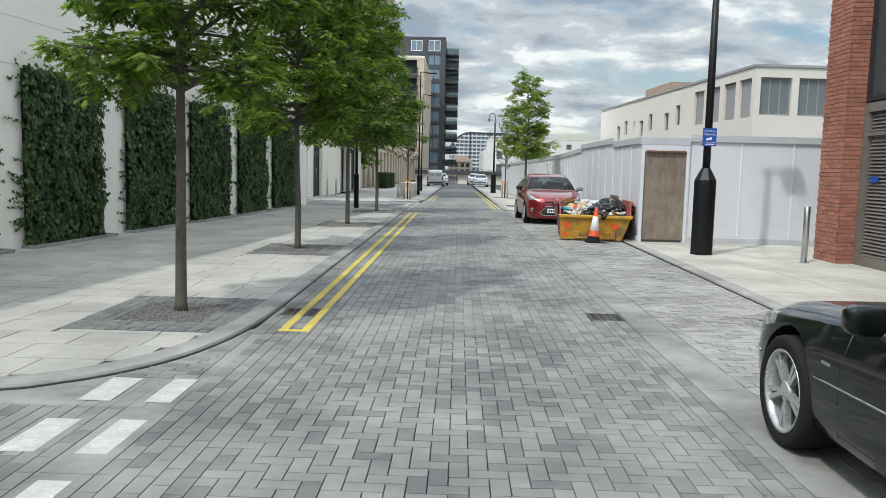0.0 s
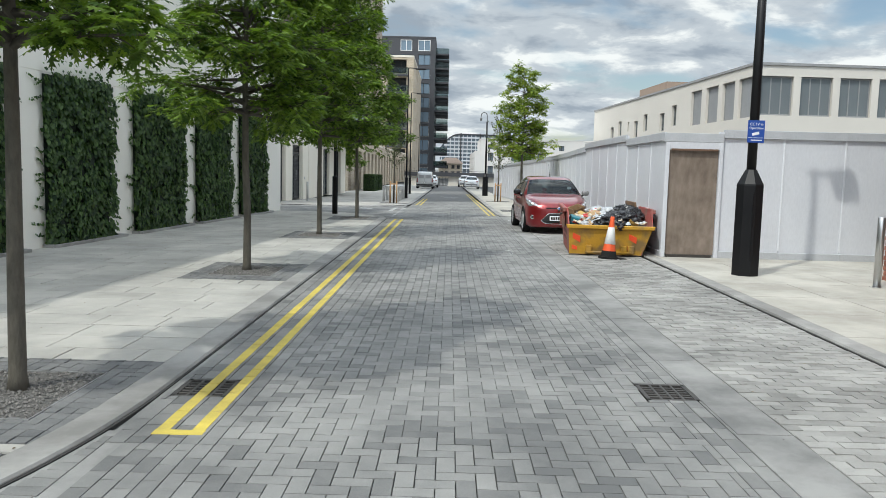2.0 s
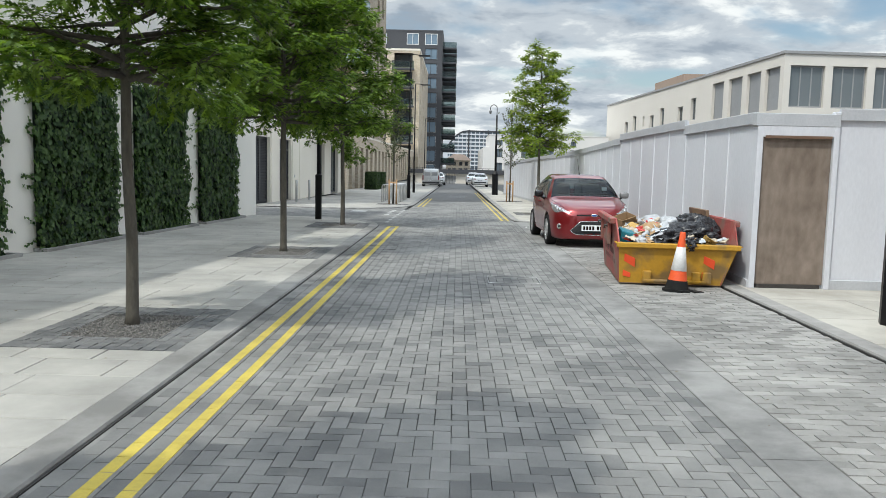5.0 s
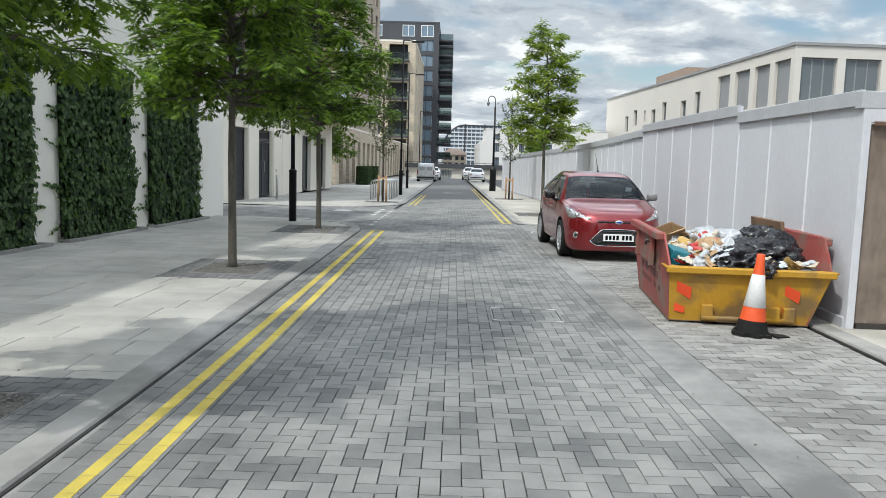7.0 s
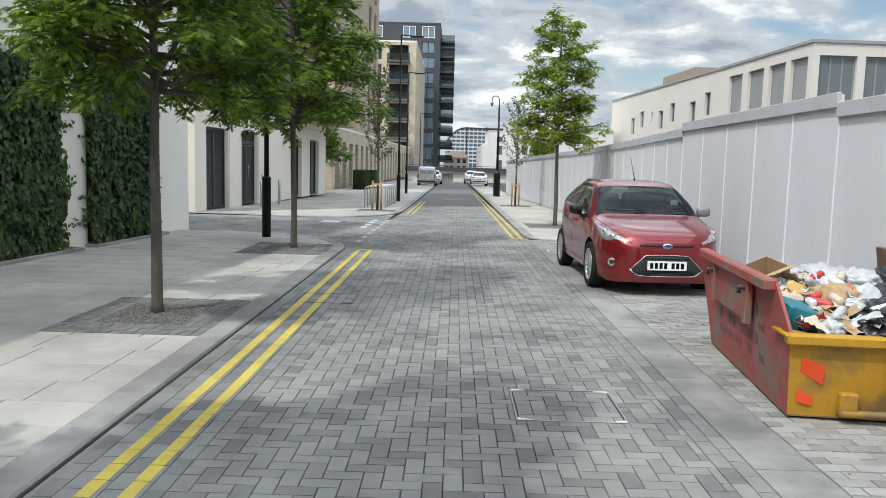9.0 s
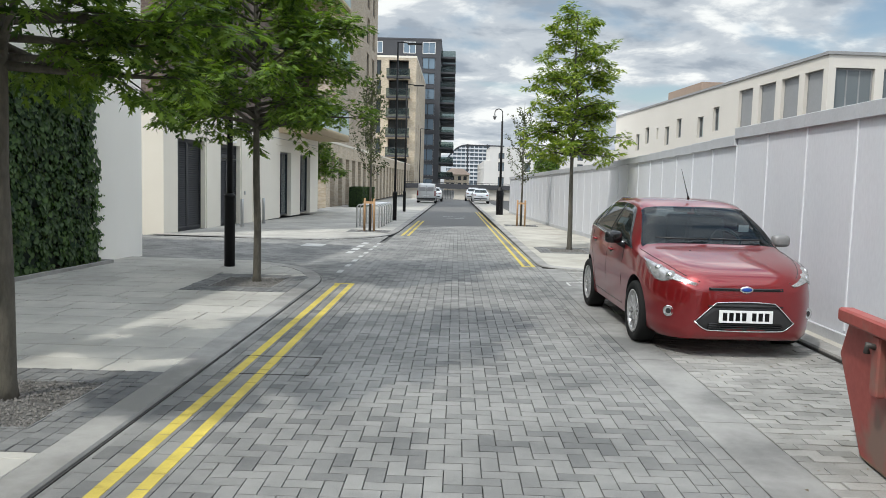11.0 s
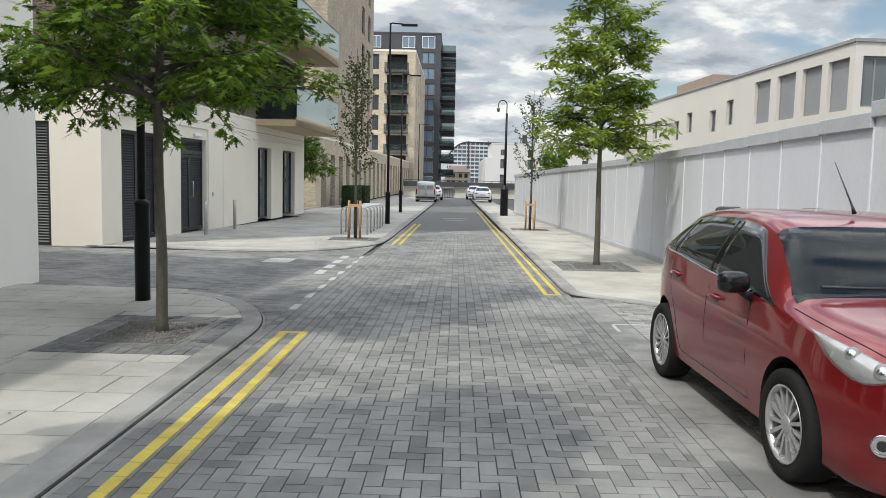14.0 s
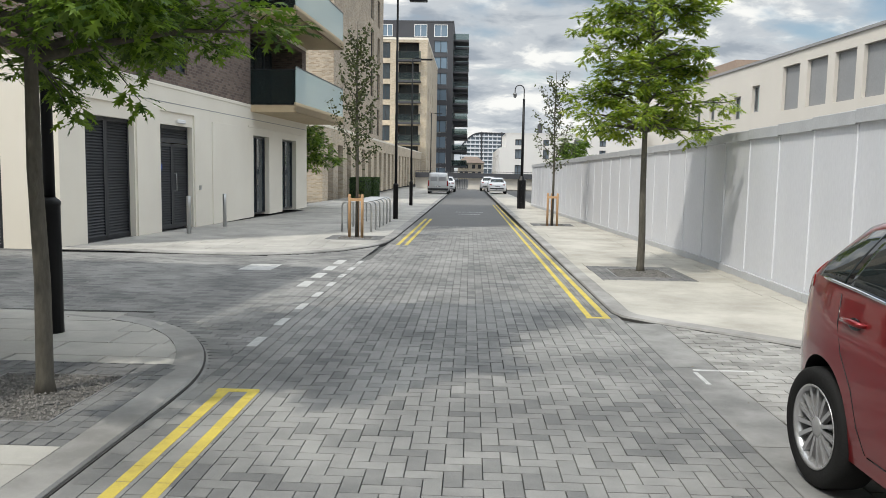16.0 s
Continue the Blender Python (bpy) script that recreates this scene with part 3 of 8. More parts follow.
def ivy_panel(y0, y1, seed):
    rng = random.Random(seed)
    w, h = (y1 - y0) / WALL_DIR.y, 3.02
    t = thing("ivy_panel", on_wall(y0), "dense dark green ivy climbing the white wall above a low planter", "ivy", "ivy panels on the wall")
    # backing sheet: the shade between the leaves is put into its dark colour
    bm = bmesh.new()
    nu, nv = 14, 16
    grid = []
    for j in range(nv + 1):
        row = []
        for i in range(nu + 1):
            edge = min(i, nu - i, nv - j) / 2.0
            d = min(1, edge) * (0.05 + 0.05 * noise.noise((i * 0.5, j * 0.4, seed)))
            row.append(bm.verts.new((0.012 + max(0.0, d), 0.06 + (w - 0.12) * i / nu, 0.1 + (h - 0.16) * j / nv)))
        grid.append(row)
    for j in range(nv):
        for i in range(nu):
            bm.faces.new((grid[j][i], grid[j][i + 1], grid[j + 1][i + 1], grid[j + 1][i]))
    part("ivy_mat", bm, M_LEAFSHADE, t)
    vs, fs = [], []
    for _ in range(7200):
        u, v = rng.uniform(-0.02, w + 0.02), rng.uniform(0.05, h)
        wob = 0.06 * noise.noise((v * 1.7, seed, 0)) + 0.05 * noise.noise((v * 6, seed, 3))
        if u < 0.03 + wob or u > w - 0.03 + wob:
            if rng.random() < 0.55:
                continue
        if noise.noise((u * 3.1, v * 3.1, seed + 9)) < -0.33 and rng.random() < 0.7:
            continue                            # hollows between the shoots
        depth = 0.10 + 0.07 * noise.noise((u * 1.6, v * 1.6, seed)) + 0.05 * noise.noise((u * 5, v * 5, seed)) + rng.uniform(-0.03, 0.04)
        leaf_at(vs, fs, Vector((max(0.04, depth), u, v)), Vector((0.35, rng.gauss(0, 0.55), -1.0)), Vector((1.0, rng.gauss(0, 0.45), rng.gauss(0.45, 0.35))), rng.uniform(0.05, 0.1), IVY_SHAPE)
    for _ in range(26):                        # loose tendrils out over the bare render and over the top
        side, z = rng.choice((0, 1)), rng.uniform(0.2, h)
        run, up = rng.uniform(0.1, 0.42), rng.uniform(-0.12, 0.2)
        n = int(6 + run * 22)
        for k in range(n):
            f = k / n
            u = (w + run * f) if side else -run * f
            leaf_cloud(vs, fs, Vector((0.03 + rng.uniform(0, 0.03), u, z + up * f + rng.uniform(-0.02, 0.02))), Vector((1, rng.gauss(0, 0.3), rng.gauss(0.2, 0.3))), rng.uniform(0.03, 0.06), rng, IVY_SHAPE)
    for _ in range(60):
        u, z = rng.uniform(0, w), h + rng.uniform(0.0, 0.35) * rng.random()
        leaf_cloud(vs, fs, Vector((0.05 + rng.uniform(0, 0.1), u, z)), Vector((1, rng.gauss(0, 0.4), 0.4)), rng.uniform(0.04, 0.08), rng, IVY_SHAPE)
    tagged(from_lists("leaves", vs, fs, M_IVY, t), kind="stuff")
    bm = bmesh.new()
    box(bm, 0.19, 0.245, -0.02, w + 0.25, PAVE_UP - 0.02, PAVE_UP + 0.055, 0.006)
    box(bm, 0.004, 0.19, -0.02, 0.04, PAVE_UP - 0.02, PAVE_UP + 0.055, 0.006)
    box(bm, 0.004, 0.19, w + 0.19, w + 0.25, PAVE_UP - 0.02, PAVE_UP + 0.055, 0.006)
    part("planter_edge", bm, M_KERB, t, "low concrete planter edging")
    part("soil", boxes((0.004, 0.19, 0.04, w + 0.19, PAVE_UP - 0.02, PAVE_UP + 0.03)), M_GRAVEL, t)


for k, (a, b) in enumerate(((4.9, 7.2), (8.0, 10.35), (11.05, 13.4), (14.17, 16.5), (17.43, 19.62), (20.49, 22.88), (23.63, 25.97), (26.65, 29.0))):
    ivy_panel(a, b, 11 + k)


# ---- corner block: pale ground floor, dark brick above ----
A_YAW = -math.degrees(math.atan(0.05))
block = thing("corner_block", pose(-6.4, 36.8, -0.12, 0, 0, A_YAW), "residential block, pale stone ground floor, dark brick and glass balconies", "apartment building")
# local: y runs along the front, x points to the street; openings are left out of the wall
G, LW = 3.55, 17.9
holes = [(0.92, 3.1, 2.98), (4.28, 6.35, 2.98), (11.15, 12.85, 2.68), (14.42, 16.3, 2.68)]
bm = bmesh.new()
y = 0.0
for a, b, h in holes:
    box(bm, -0.3, 0, y, a, 0, G)
    box(bm, -0.3, 0, a, b, h, G)
    y = b
box(bm, -0.3, 0, y, LW, 0, G)
split_islands(part("wall", bm, M_STONE, block, "pale cream stone ground-floor wall"))
bm = bmesh.new()
box(bm, -14, -3.4, 0, 0.3, 0, G)
box(bm, -1.16, -0.3, 0, 0.3, 0, G)
box(bm, -3.4, -1.16, 0, 0.3, 2.75, G)
box(bm, -14, -0.3, LW - 0.3, LW, 0, G)
box(bm, -14, -13.7, 0.3, LW - 0.3, 0, G)
split_islands(part("wall", bm, M_STONE, block))
part("string_course", boxes((-14, 0.02, -0.03, LW + 0.02, G, G + 0.1), bevel=0.01), M_STONE, block)
part("cornice_joint", boxes((-0.01, 0.004, 0.3, LW, 3.18, 3.2)), M_COPING, block)
for a, b in ((7.55, 9.75), (10.6, 17.3)):
    part("raised_panel", boxes((0, 0.03, a, b, 0.0 if a < 8 else 2.92, 2.9 if a < 8 else 2.97), bevel=0.004), M_STONE, block)


def louvre(parent, name, x, y0, y1, z0, z1, mat, pitch=0.062, leaves=2, handle=False, along="y"):
    """Slatted metal doors: frame, stiles and every slat."""
    def put(bm, d0, d1, a0, a1, c0, c1, bev=0.0):
        if along == "y":
            box(bm, x + d0, x + d1, a0, a1, c0, c1, bev)
        else:
            box(bm, a0, a1, x + d0, x + d1, c0, c1, bev)
    out = 1 if along == "y" else -1
    lw = (y1 - y0) / leaves
    for k in range(leaves):
        a, b = y0 + k * lw, y0 + (k + 1) * lw
        bm = bmesh.new()
        lo, hi = (0, 0.05) if out > 0 else (-0.05, 0)
        for q in ((a, a + 0.07, z0, z1), (b - 0.07, b - 0.004, z0, z1), (a, b - 0.004, z0, z0 + 0.1), (a, b - 0.004, z1 - 0.08, z1)):
            put(bm, lo, hi, *q)
        door = part(name, bm, mat, parent)
        bm = bmesh.new()
        z = z0 + 0.1
        while z < z1 - 0.1:
            for s in (0,):
                vs = [(out * 0.045, z), (out * 0.01, z + pitch * 0.72), (out * 0.002, z + pitch * 0.66), (out * 0.036, z - 0.006)]
                ends = [[bm.verts.new((x + d, e, zz) if along == "y" else (e, x + d, zz)) for d, zz in vs] for e in (a + 0.07, b - 0.07)]
                for i in range(4):
                    bm.faces.new((ends[0][i], ends[0][(i + 1) % 4], ends[1][(i + 1) % 4], ends[1][i]))
            z += pitch
        put(bm, -0.012 if out > 0 else 0.002, -0.002 if out > 0 else 0.012, a, b - 0.004, z0, z1)
        part("slat_bank", bm, mat, door)
        if handle and k == leaves - 1:
            bm = bmesh.new()
            tube(bm, [(x + 0.05, a + 0.12, 1.0), (x + 0.11, a + 0.12, 1.0), (x + 0.11, a + 0.12, 1.45), (x + 0.05, a + 0.12, 1.45)], 0.012)
            part("handle", bm, M_STEEL, door)


louvre(block, "plant_door", -0.22, 0.97, 3.04, 0.04, 2.66, M_LOUVRE)
part("reveal", boxes((-0.3, -0.04, 3.04, 3.1, 0, 2.66), (-0.3, -0.05, 0.92, 3.1, 2.66, 2.98)), M_STONE, block)
louvre(block, "plant_door", -0.22, 4.32, 6.28, 0.04, 2.2, M_LOUVRE, handle=True)
louvre(block, "overdoor_louvre", -0.22, 4.32, 6.28, 2.22, 2.66, M_LOUVRE, leaves=1)
part("reveal", boxes((-0.3, -0.04, 6.28, 6.35, 0, 2.66), (-0.3, -0.05, 4.28, 6.35, 2.66, 2.98)), M_STONE, block)
part("door_sign", boxes((-0.172, -0.165, 4.5, 4.72, 1.55, 1.68)), M_BLUE, block)
part("door_lamp", boxes((-0.05, 0.03, 5.3, 5.75, 2.72, 2.82), bevel=0.02), M_WHITEFRAME, block)
part("bell_box", boxes((0, 0.03, 6.6, 6.72, 1.0, 1.12), bevel=0.005), M_STEEL, block)
louvre(block, "side_louvre", 0.08, -3.4, -1.16, 0.0, 2.75, M_LOUVRE, along="x", leaves=1)


def glazing(parent, name, x, y0, y1, z0, z1, frame_mat, bars=(), fw=0.05, glass_mat=None, along="y", back=0.05):
    """A real window: one frame with its bars, and a pane set within."""
    bm = bmesh.new()
    def put(bm, d0, d1, a0, a1, c0, c1):
        if along == "y":
            box(bm, x + d0, x + d1, a0, a1, c0, c1)
        else:
            box(bm, a0, a1, x + d0, x + d1, c0, c1)
    cuts = [y0, y0 + fw]
    for f in bars:
        cuts += [y0 + (y1 - y0) * f - fw / 2, y0 + (y1 - y0) * f + fw / 2]
    cuts += [y1 - fw, y1]
    zs = [z0, z0 + fw, z1 - fw, z1]
    grid = {}

    def vert(i, j, d):
        if (i, j, d) not in grid:
            e = x + (back if d else -back)
            grid[(i, j, d)] = bm.verts.new((e, cuts[i], zs[j]) if along == "y" else (cuts[i], e, zs[j]))
        return grid[(i, j, d)]
    solid = lambda i, j: 0 <= i < len(cuts) - 1 and 0 <= j < 3 and (i % 2 == 0 or j != 1)
    for i in range(len(cuts) - 1):
        for j in range(3):
            if not solid(i, j):
                continue
            for d in (0, 1):
                bm.faces.new([vert(i, j, d), vert(i + 1, j, d), vert(i + 1, j + 1, d), vert(i, j + 1, d)])
            for di, dj, ea, eb in ((-1, 0, (0, 0), (0, 1)), (1, 0, (1, 0), (1, 1)), (0, -1, (0, 0), (1, 0)), (0, 1, (0, 1), (1, 1))):
                if not solid(i + di, j + dj):
                    bm.faces.new([vert(i + ea[0], j + ea[1], 0), vert(i + eb[0], j + eb[1], 0), vert(i + eb[0], j + eb[1], 1), vert(i + ea[0], j + ea[1], 1)])
    bmesh.ops.recalc_face_normals(bm, faces=bm.faces)
    win = part(name, bm, frame_mat, parent)
    bm = bmesh.new()
    put(bm, -0.006, 0.006, y0 + fw, y1 - fw, z0 + fw, z1 - fw)
    part("pane", bm, glass_mat or M_GLASS, win)
    return win


glazing(block, "shop_window", -0.2, 11.2, 12.8, 0.06, 2.66, M_WINFRAME, (0.45,))
glazing(block, "shop_window", -0.2, 14.46, 16.26, 0.06, 2.66, M_WINFRAME, (0.45,))
part("shop_floor", boxes((-6, -0.35, 10, 17, 0.0, 0.03)), M_COPING, block)
part("shop_back", boxes((-6.1, -6, 9, 17.5, 0, 3.4)), M_CREAM, block)
# upper storeys, 3.05 m each
H_UP = G + 0.1
bm = bmesh.new()
ups = 5
win_up = [(1.2, 2.6), (4.6, 6.0)]
y = 0.0
for a, b in win_up:
    box(bm, -0.3, -0.03, y, a, H_UP, H_UP + 3.05 * ups)
    for s in range(ups):
        z = H_UP + 3.05 * s
        box(bm, -0.3, -0.03, a, b, z, z + 0.35)
        box(bm, -0.3, -0.03, a, b, z + 2.65, z + 3.05)
    y = b
box(bm, -0.3, -0.03, y, 11.0, H_UP, H_UP + 3.05 * ups)
box(bm, -0.3, -0.03, 17.3, LW, H_UP, H_UP + 3.05 * ups)
for s in range(ups):
    z = H_UP + 3.05 * s
    box(bm, -0.3, -0.03, 11.0, 17.3, z + 2.6, z + 3.05)
box(bm, -14, -0.3, 0, 0.3, H_UP, H_UP + 3.05 * ups)
box(bm, -14, -0.3, LW - 0.3, LW, H_UP, H_UP + 3.05 * ups)
box(bm, -14, -13.7, 0.3, LW - 0.3, H_UP, H_UP + 3.05 * ups)
split_islands(part("upper_wall", bm, M_BROWNBRICK, block, "dark brown brick upper walls"))
part("roof", boxes((-14, 0.05, -0.05, LW + 0.05, H_UP + 3.05 * ups, H_UP + 3.05 * ups + 0.25)), M_COPING, block)
for s in range(ups):
    z = H_UP + 3.05 * s
    for a, b in win_up:
        glazing(block, "window", -0.14, a + 0.02, b - 0.02, z + 0.36, z + 2.63, M_WINFRAME, (0.5,))
    glazing(block, "balcony_door", -1.3, 11.05, 14.2, z + 0.03, z + 2.6, M_WINFRAME, (0.33, 0.66))
    glazing(block, "balcony_door", -1.3, 14.25, 17.25, z + 0.03, z + 2.6, M_WINFRAME, (0.33, 0.66))
    part("loggia_side", boxes((-1.5, -0.3, 10.8, 11.0, z, z + 3.05), (-1.5, -0.3, 17.3, 17.5, z, z + 3.05), (-1.5, -0.03, 11.0, 17.3, z - 0.2, z)), M_BROWNBRICK, block)
    if s < 3:
        bal = part("balcony", boxes((-0.03, 1.5, 10.9, 18.1, z - 0.22, z), (1.44, 1.5, 10.9, 18.1, z - 0.22, z + 0.1)), M_SOFFIT, block, "projecting balcony slab with a tan soffit")
        part("balustrade", boxes((1.47, 1.487, 10.95, 18.05, z + 0.1, z + 1.22)), M_BALGLASS, bal, "frosted glass balustrade")
        part("balustrade", boxes((0.0, 1.46, 10.93, 10.945, z + 0.03, z + 1.12)), M_TINTED, bal)
        part("handrail", boxes((-0.0, 1.5, 10.92, 10.955, z + 1.12, z + 1.15), (1.46, 1.5, 10.92, 18.07, z + 1.22, z + 1.25)), M_WINFRAME, bal)
        for q in range(1, 6):
            part("baluster", boxes((1.43, 1.465, 10.9 + q * 1.04, 10.93 + q * 1.04, z, z + 1.14)), M_WINFRAME, bal)
    # pale band over each storey, as on the corner
    part("band", boxes((-0.02, 0.0, 10.9, LW, z + 2.72, z + 2.95)), M_STONE, block)


# ---- long buff-brick block farther on, with a colonnaded base ----
terrace = thing("buff_brick_block", pose(-7.0, 66, -0.45, 0, 0, -0.9), "long buff brick apartment block over a base of tall openings", "apartment building")
bm = bmesh.new()
n_bay, bay = 22, 3.2
for k in range(n_bay):
    a = k * bay
    box(bm, -0.5, 0, a, a + 1.5, 0, 3.4)
box(bm, -0.5, 0.02, 0, n_bay * bay, 3.4, 4.3)
box(bm, -12, -0.5, 0, 0.4, 0, 4.3)
split_islands(part("base_wall", bm, M_PALEBRICK, terrace))
part("recess_wall", boxes((-2.0, -1.6, 0.4, n_bay * bay, 0, 4.2)), M_BROWNBRICK, terrace)
for k in range(0, n_bay, 1):
    part("doorway", boxes((-1.6, -1.55, k * bay + 1.7, k * bay + 2.9, 0.05, 2.6)), M_WINFRAME, terrace)
part("terrace_deck", boxes((-12, 0.05, -0.05, n_bay * bay + 0.05, 4.3, 4.45)), M_STONE, terrace)
# tall wing
W0, W1, STO = 3.2, 26.0, 8
bm = bmesh.new()
wins = [(18.6, 20.2), (22.4, 23.9)]
y = W0
for a, b in wins:
    box(bm, -0.4, 0, y, a, 4.45, 4.45 + 3.0 * STO)
    for s in range(STO):
        z = 4.45 + 3.0 * s
        box(bm, -0.4, 0, a, b, z, z + 0.3)
        box(bm, -0.4, 0, a, b, z + 2.5, z + 3.0)
    y = b
box(bm, -0.4, 0, y, W1, 4.45, 4.45 + 3.0 * STO)
box(bm, -9, -0.4, W0, W0 + 0.4, 4.45, 4.45 + 3.0 * STO)
box(bm, -9, -0.4, W1 - 0.4, W1, 4.45, 4.45 + 3.0 * STO)
split_islands(part("tower_wall", bm, M_TANBRICK, terrace))
for s in range(STO):
    z = 4.45 + 3.0 * s
    for a, b in wins:
        glazing(terrace, "window", -0.2, a + 0.02, b - 0.02, z + 0.32, z + 2.48, M_WINFRAME, (0.6,), fw=0.07)
part("roof", boxes((-9, 0.05, W0 - 0.05, W1 + 0.05, 4.45 + 3.0 * STO, 4.7 + 3.0 * STO)), M_COPING, terrace)


# ---- pale brick block with balconies facing down the street ----
end_block = thing("balcony_block", pose(-5.24, 137, -0.68), "seven-storey pale brick block with a stack of balconies", "apartment building")
FW, ST = 12.0, 2.98
bm = bmesh.new()
ops = [(-6.7, -5.4), (-4.2, -1.2)]           # openings across the front
NS = 7
x = -FW
for a, b in ops:
    box(bm, x, a, 0, 0.4, 0, NS * ST)
    for s in range(NS):
        box(bm, a, b, 0, 0.4, s * ST, s * ST + 0.35)
        box(bm, a, b, 0, 0.4, s * ST + 2.6, s * ST + ST)
    x = b
box(bm, x, 0, 0, 0.4, 0, NS * ST)
side = [(4.0, 5.2), (10.0, 11.2), (16.0, 17.2)]
y = 0.4
for a, b in side:
    box(bm, -0.4, 0, y, a, 0, NS * ST)
    for s in range(NS):
        box(bm, -0.4, 0, a, b, s * ST, s * ST + 0.6)
        box(bm, -0.4, 0, a, b, s * ST + 2.5, s * ST + ST)
    y = b
box(bm, -0.4, 0, y, 34, 0, NS * ST)
split_islands(part("wall", bm, M_PALEBRICK, end_block))
part("roof", boxes((-FW, 0.05, -0.05, 34, NS * ST, NS * ST + 0.3)), M_STONE, end_block)
part("recess_back", boxes((-FW, -0.5, 2.2, 2.5, 0, NS * ST)), M_BROWNBRICK, end_block)
for s in range(NS):
    z = s * ST
    glazing(end_block, "window", 0.25, -6.68, -5.42, z + 0.37, z + 2.58, M_WINFRAME, (0.5,), fw=0.09, along="x")
    glazing(end_block, "balcony_door", 1.6, -4.15, -1.25, z + 0.1, z + 2.6, M_WINFRAME, (0.33, 0.66), fw=0.09, along="x")
    for a, b in side:
        glazing(end_block, "window", -0.2, a + 0.02, b - 0.02, z + 0.62, z + 2.48, M_WINFRAME, (), fw=0.09)
    if s:
        bal = part("balcony", boxes((-4.5, -0.9, -1.1, 1.6, z - 0.2, z + 0.05)), M_DARKCLAD, end_block, "dark balcony slab")
        part("balustrade", boxes((-4.5, -0.9, -1.1, -1.06, z + 0.05, z + 1.15)), M_FARGLASS, bal)
        part("handrail", boxes((-4.52, -0.88, -1.13, -1.05, z + 1.15, z + 1.22)), M_WINFRAME, bal)


# ---- charcoal tower with balconies on its street side ----
tower = thing("charcoal_tower", pose(-2.39, 173, -0.68), "dark charcoal apartment tower with white-framed windows and stacked balconies", "apartment building")
NT, TS = 10, 3.0
cols = [(-13.6, -11.6), (-7.5, -5.0), (-3.7, -1.1)]
bm = bmesh.new()
x = -20
for a, b in cols:
    box(bm, x, a, 0, 0.4, 0, NT * TS)
    for s in range(NT):
        box(bm, a, b, 0, 0.4, s * TS, s * TS + 0.3)
        box(bm, a, b, 0, 0.4, s * TS + 2.6, s * TS + TS)
    x = b
box(bm, x, 0, 0, 0.4, 0, NT * TS)
box(bm, -0.4, 0, 0.4, 26, 0, NT * TS)
split_islands(part("wall", bm, M_DARKCLAD, tower))
part("roof", boxes((-20, 0.05, -0.05, 26, NT * TS, NT * TS + 0.3)), M_DARKCLAD, tower)
for s in range(NT):
    z = s * TS
    for a, b in cols:
        glazing(tower, "window", 0.1, a + 0.03, b - 0.03, z + 0.32, z + 2.58, M_WHITEFRAME if s == NT - 1 else M_WINFRAME, (0.5,), fw=0.1, along="x", back=0.12, glass_mat=glass("sky_glass", (0.16, 0.22, 0.28), 0.05))
    if s:
        for yy in (1.0, 10.0, 18.0):
            bal = part("balcony", boxes((0.0, 2.9, yy, yy + 5.5, z - 0.35, z)), M_DARKCLAD, tower, "dark projecting balcony")
            part("balustrade", boxes((2.85, 2.9, yy, yy + 5.5, z, z + 1.1), (0.0, 2.85, yy, yy + 0.05, z, z + 1.1)), M_FARGLASS, bal)


# ---- cream building behind the hoarding ----
cream = thing("cream_building", pose(27.4, 72.5, -0.68, 0, 0, 3.6), "long cream building with a tall top storey of grey-blinded windows", "building")
CH = 11.85
tall = [(0.65, 3.25), (4.1, 6.85), (7.85, 10.8), (12.0, 14.8)]
small = [(19.1, 20.6), (23.0, 24.6), (29.3, 30.8), (33.2, 34.7), (37.0, 37.7), (40.6, 42.1), (44.5, 46.0)]
SMALL_Z = dict(zip(small, ((7.7, 10.0), (7.3, 9.4), (7.6, 9.7), (7.0, 9.1), (7.9, 9.2), (7.5, 9.5), (6.8, 8.9))))
bm = bmesh.new()
y = 0.0
for a, b in tall + small:
    lo, hi = SMALL_Z.get((a, b), (7.45, 10.95))
    box(bm, 0, 0.4, y, a, 0, CH)
    box(bm, 0, 0.4, a, b, 0, lo)
    box(bm, 0, 0.4, a, b, hi, CH)
    y = b
box(bm, 0, 0.4, y, 56, 0, CH)
front = [(0.55 + 3.5 * k, 3.4 + 3.5 * k) for k in range(8)]
x = 0.4
for a, b in front:
    box(bm, x, a, 0, 0.4, 0, CH)
    box(bm, a, b, 0, 0.4, 0, 3.2)
    box(bm, a, b, 0, 0.4, 4.9, 7.6)
    box(bm, a, b, 0, 0.4, 10.95, CH)
    x = b
box(bm, x, 34, 0, 0.4, 0, CH)
split_islands(part("wall", bm, M_CREAM, cream))
part("roof", boxes((-0.12, 34, -0.12, 56, CH, CH + 0.22)), M_COPING, cream)
part("roof_block", boxes((4, 16, 34.5, 46, CH + 0.22, CH + 2.5)), M_BROWNROOF, cream, "brown brick rooftop block")
for a, b in tall:
    glazing(cream, "window", 0.3, a + 0.03, b - 0.03, 7.48, 10.92, M_COPING, (), fw=0.1, glass_mat=M_BLIND)
for a, b in small:
    lo, hi = SMALL_Z[a, b]
    w = glazing(cream, "window", 0.3, a + 0.03, b - 0.03, lo + 0.03, hi - 0.03, M_COPING, (0.5,) if b - a > 1 else (), fw=0.1)
    if b - a < 1:
        continue
    part("blind", boxes((0.26, 0.29, a + 0.1, a + 0.48 * (b - a), lo + 0.15, hi - 0.15)), surface("green_blind", (0.2, 0.32, 0.28), (0.3, 0.42, 0.38), 0.5), w)
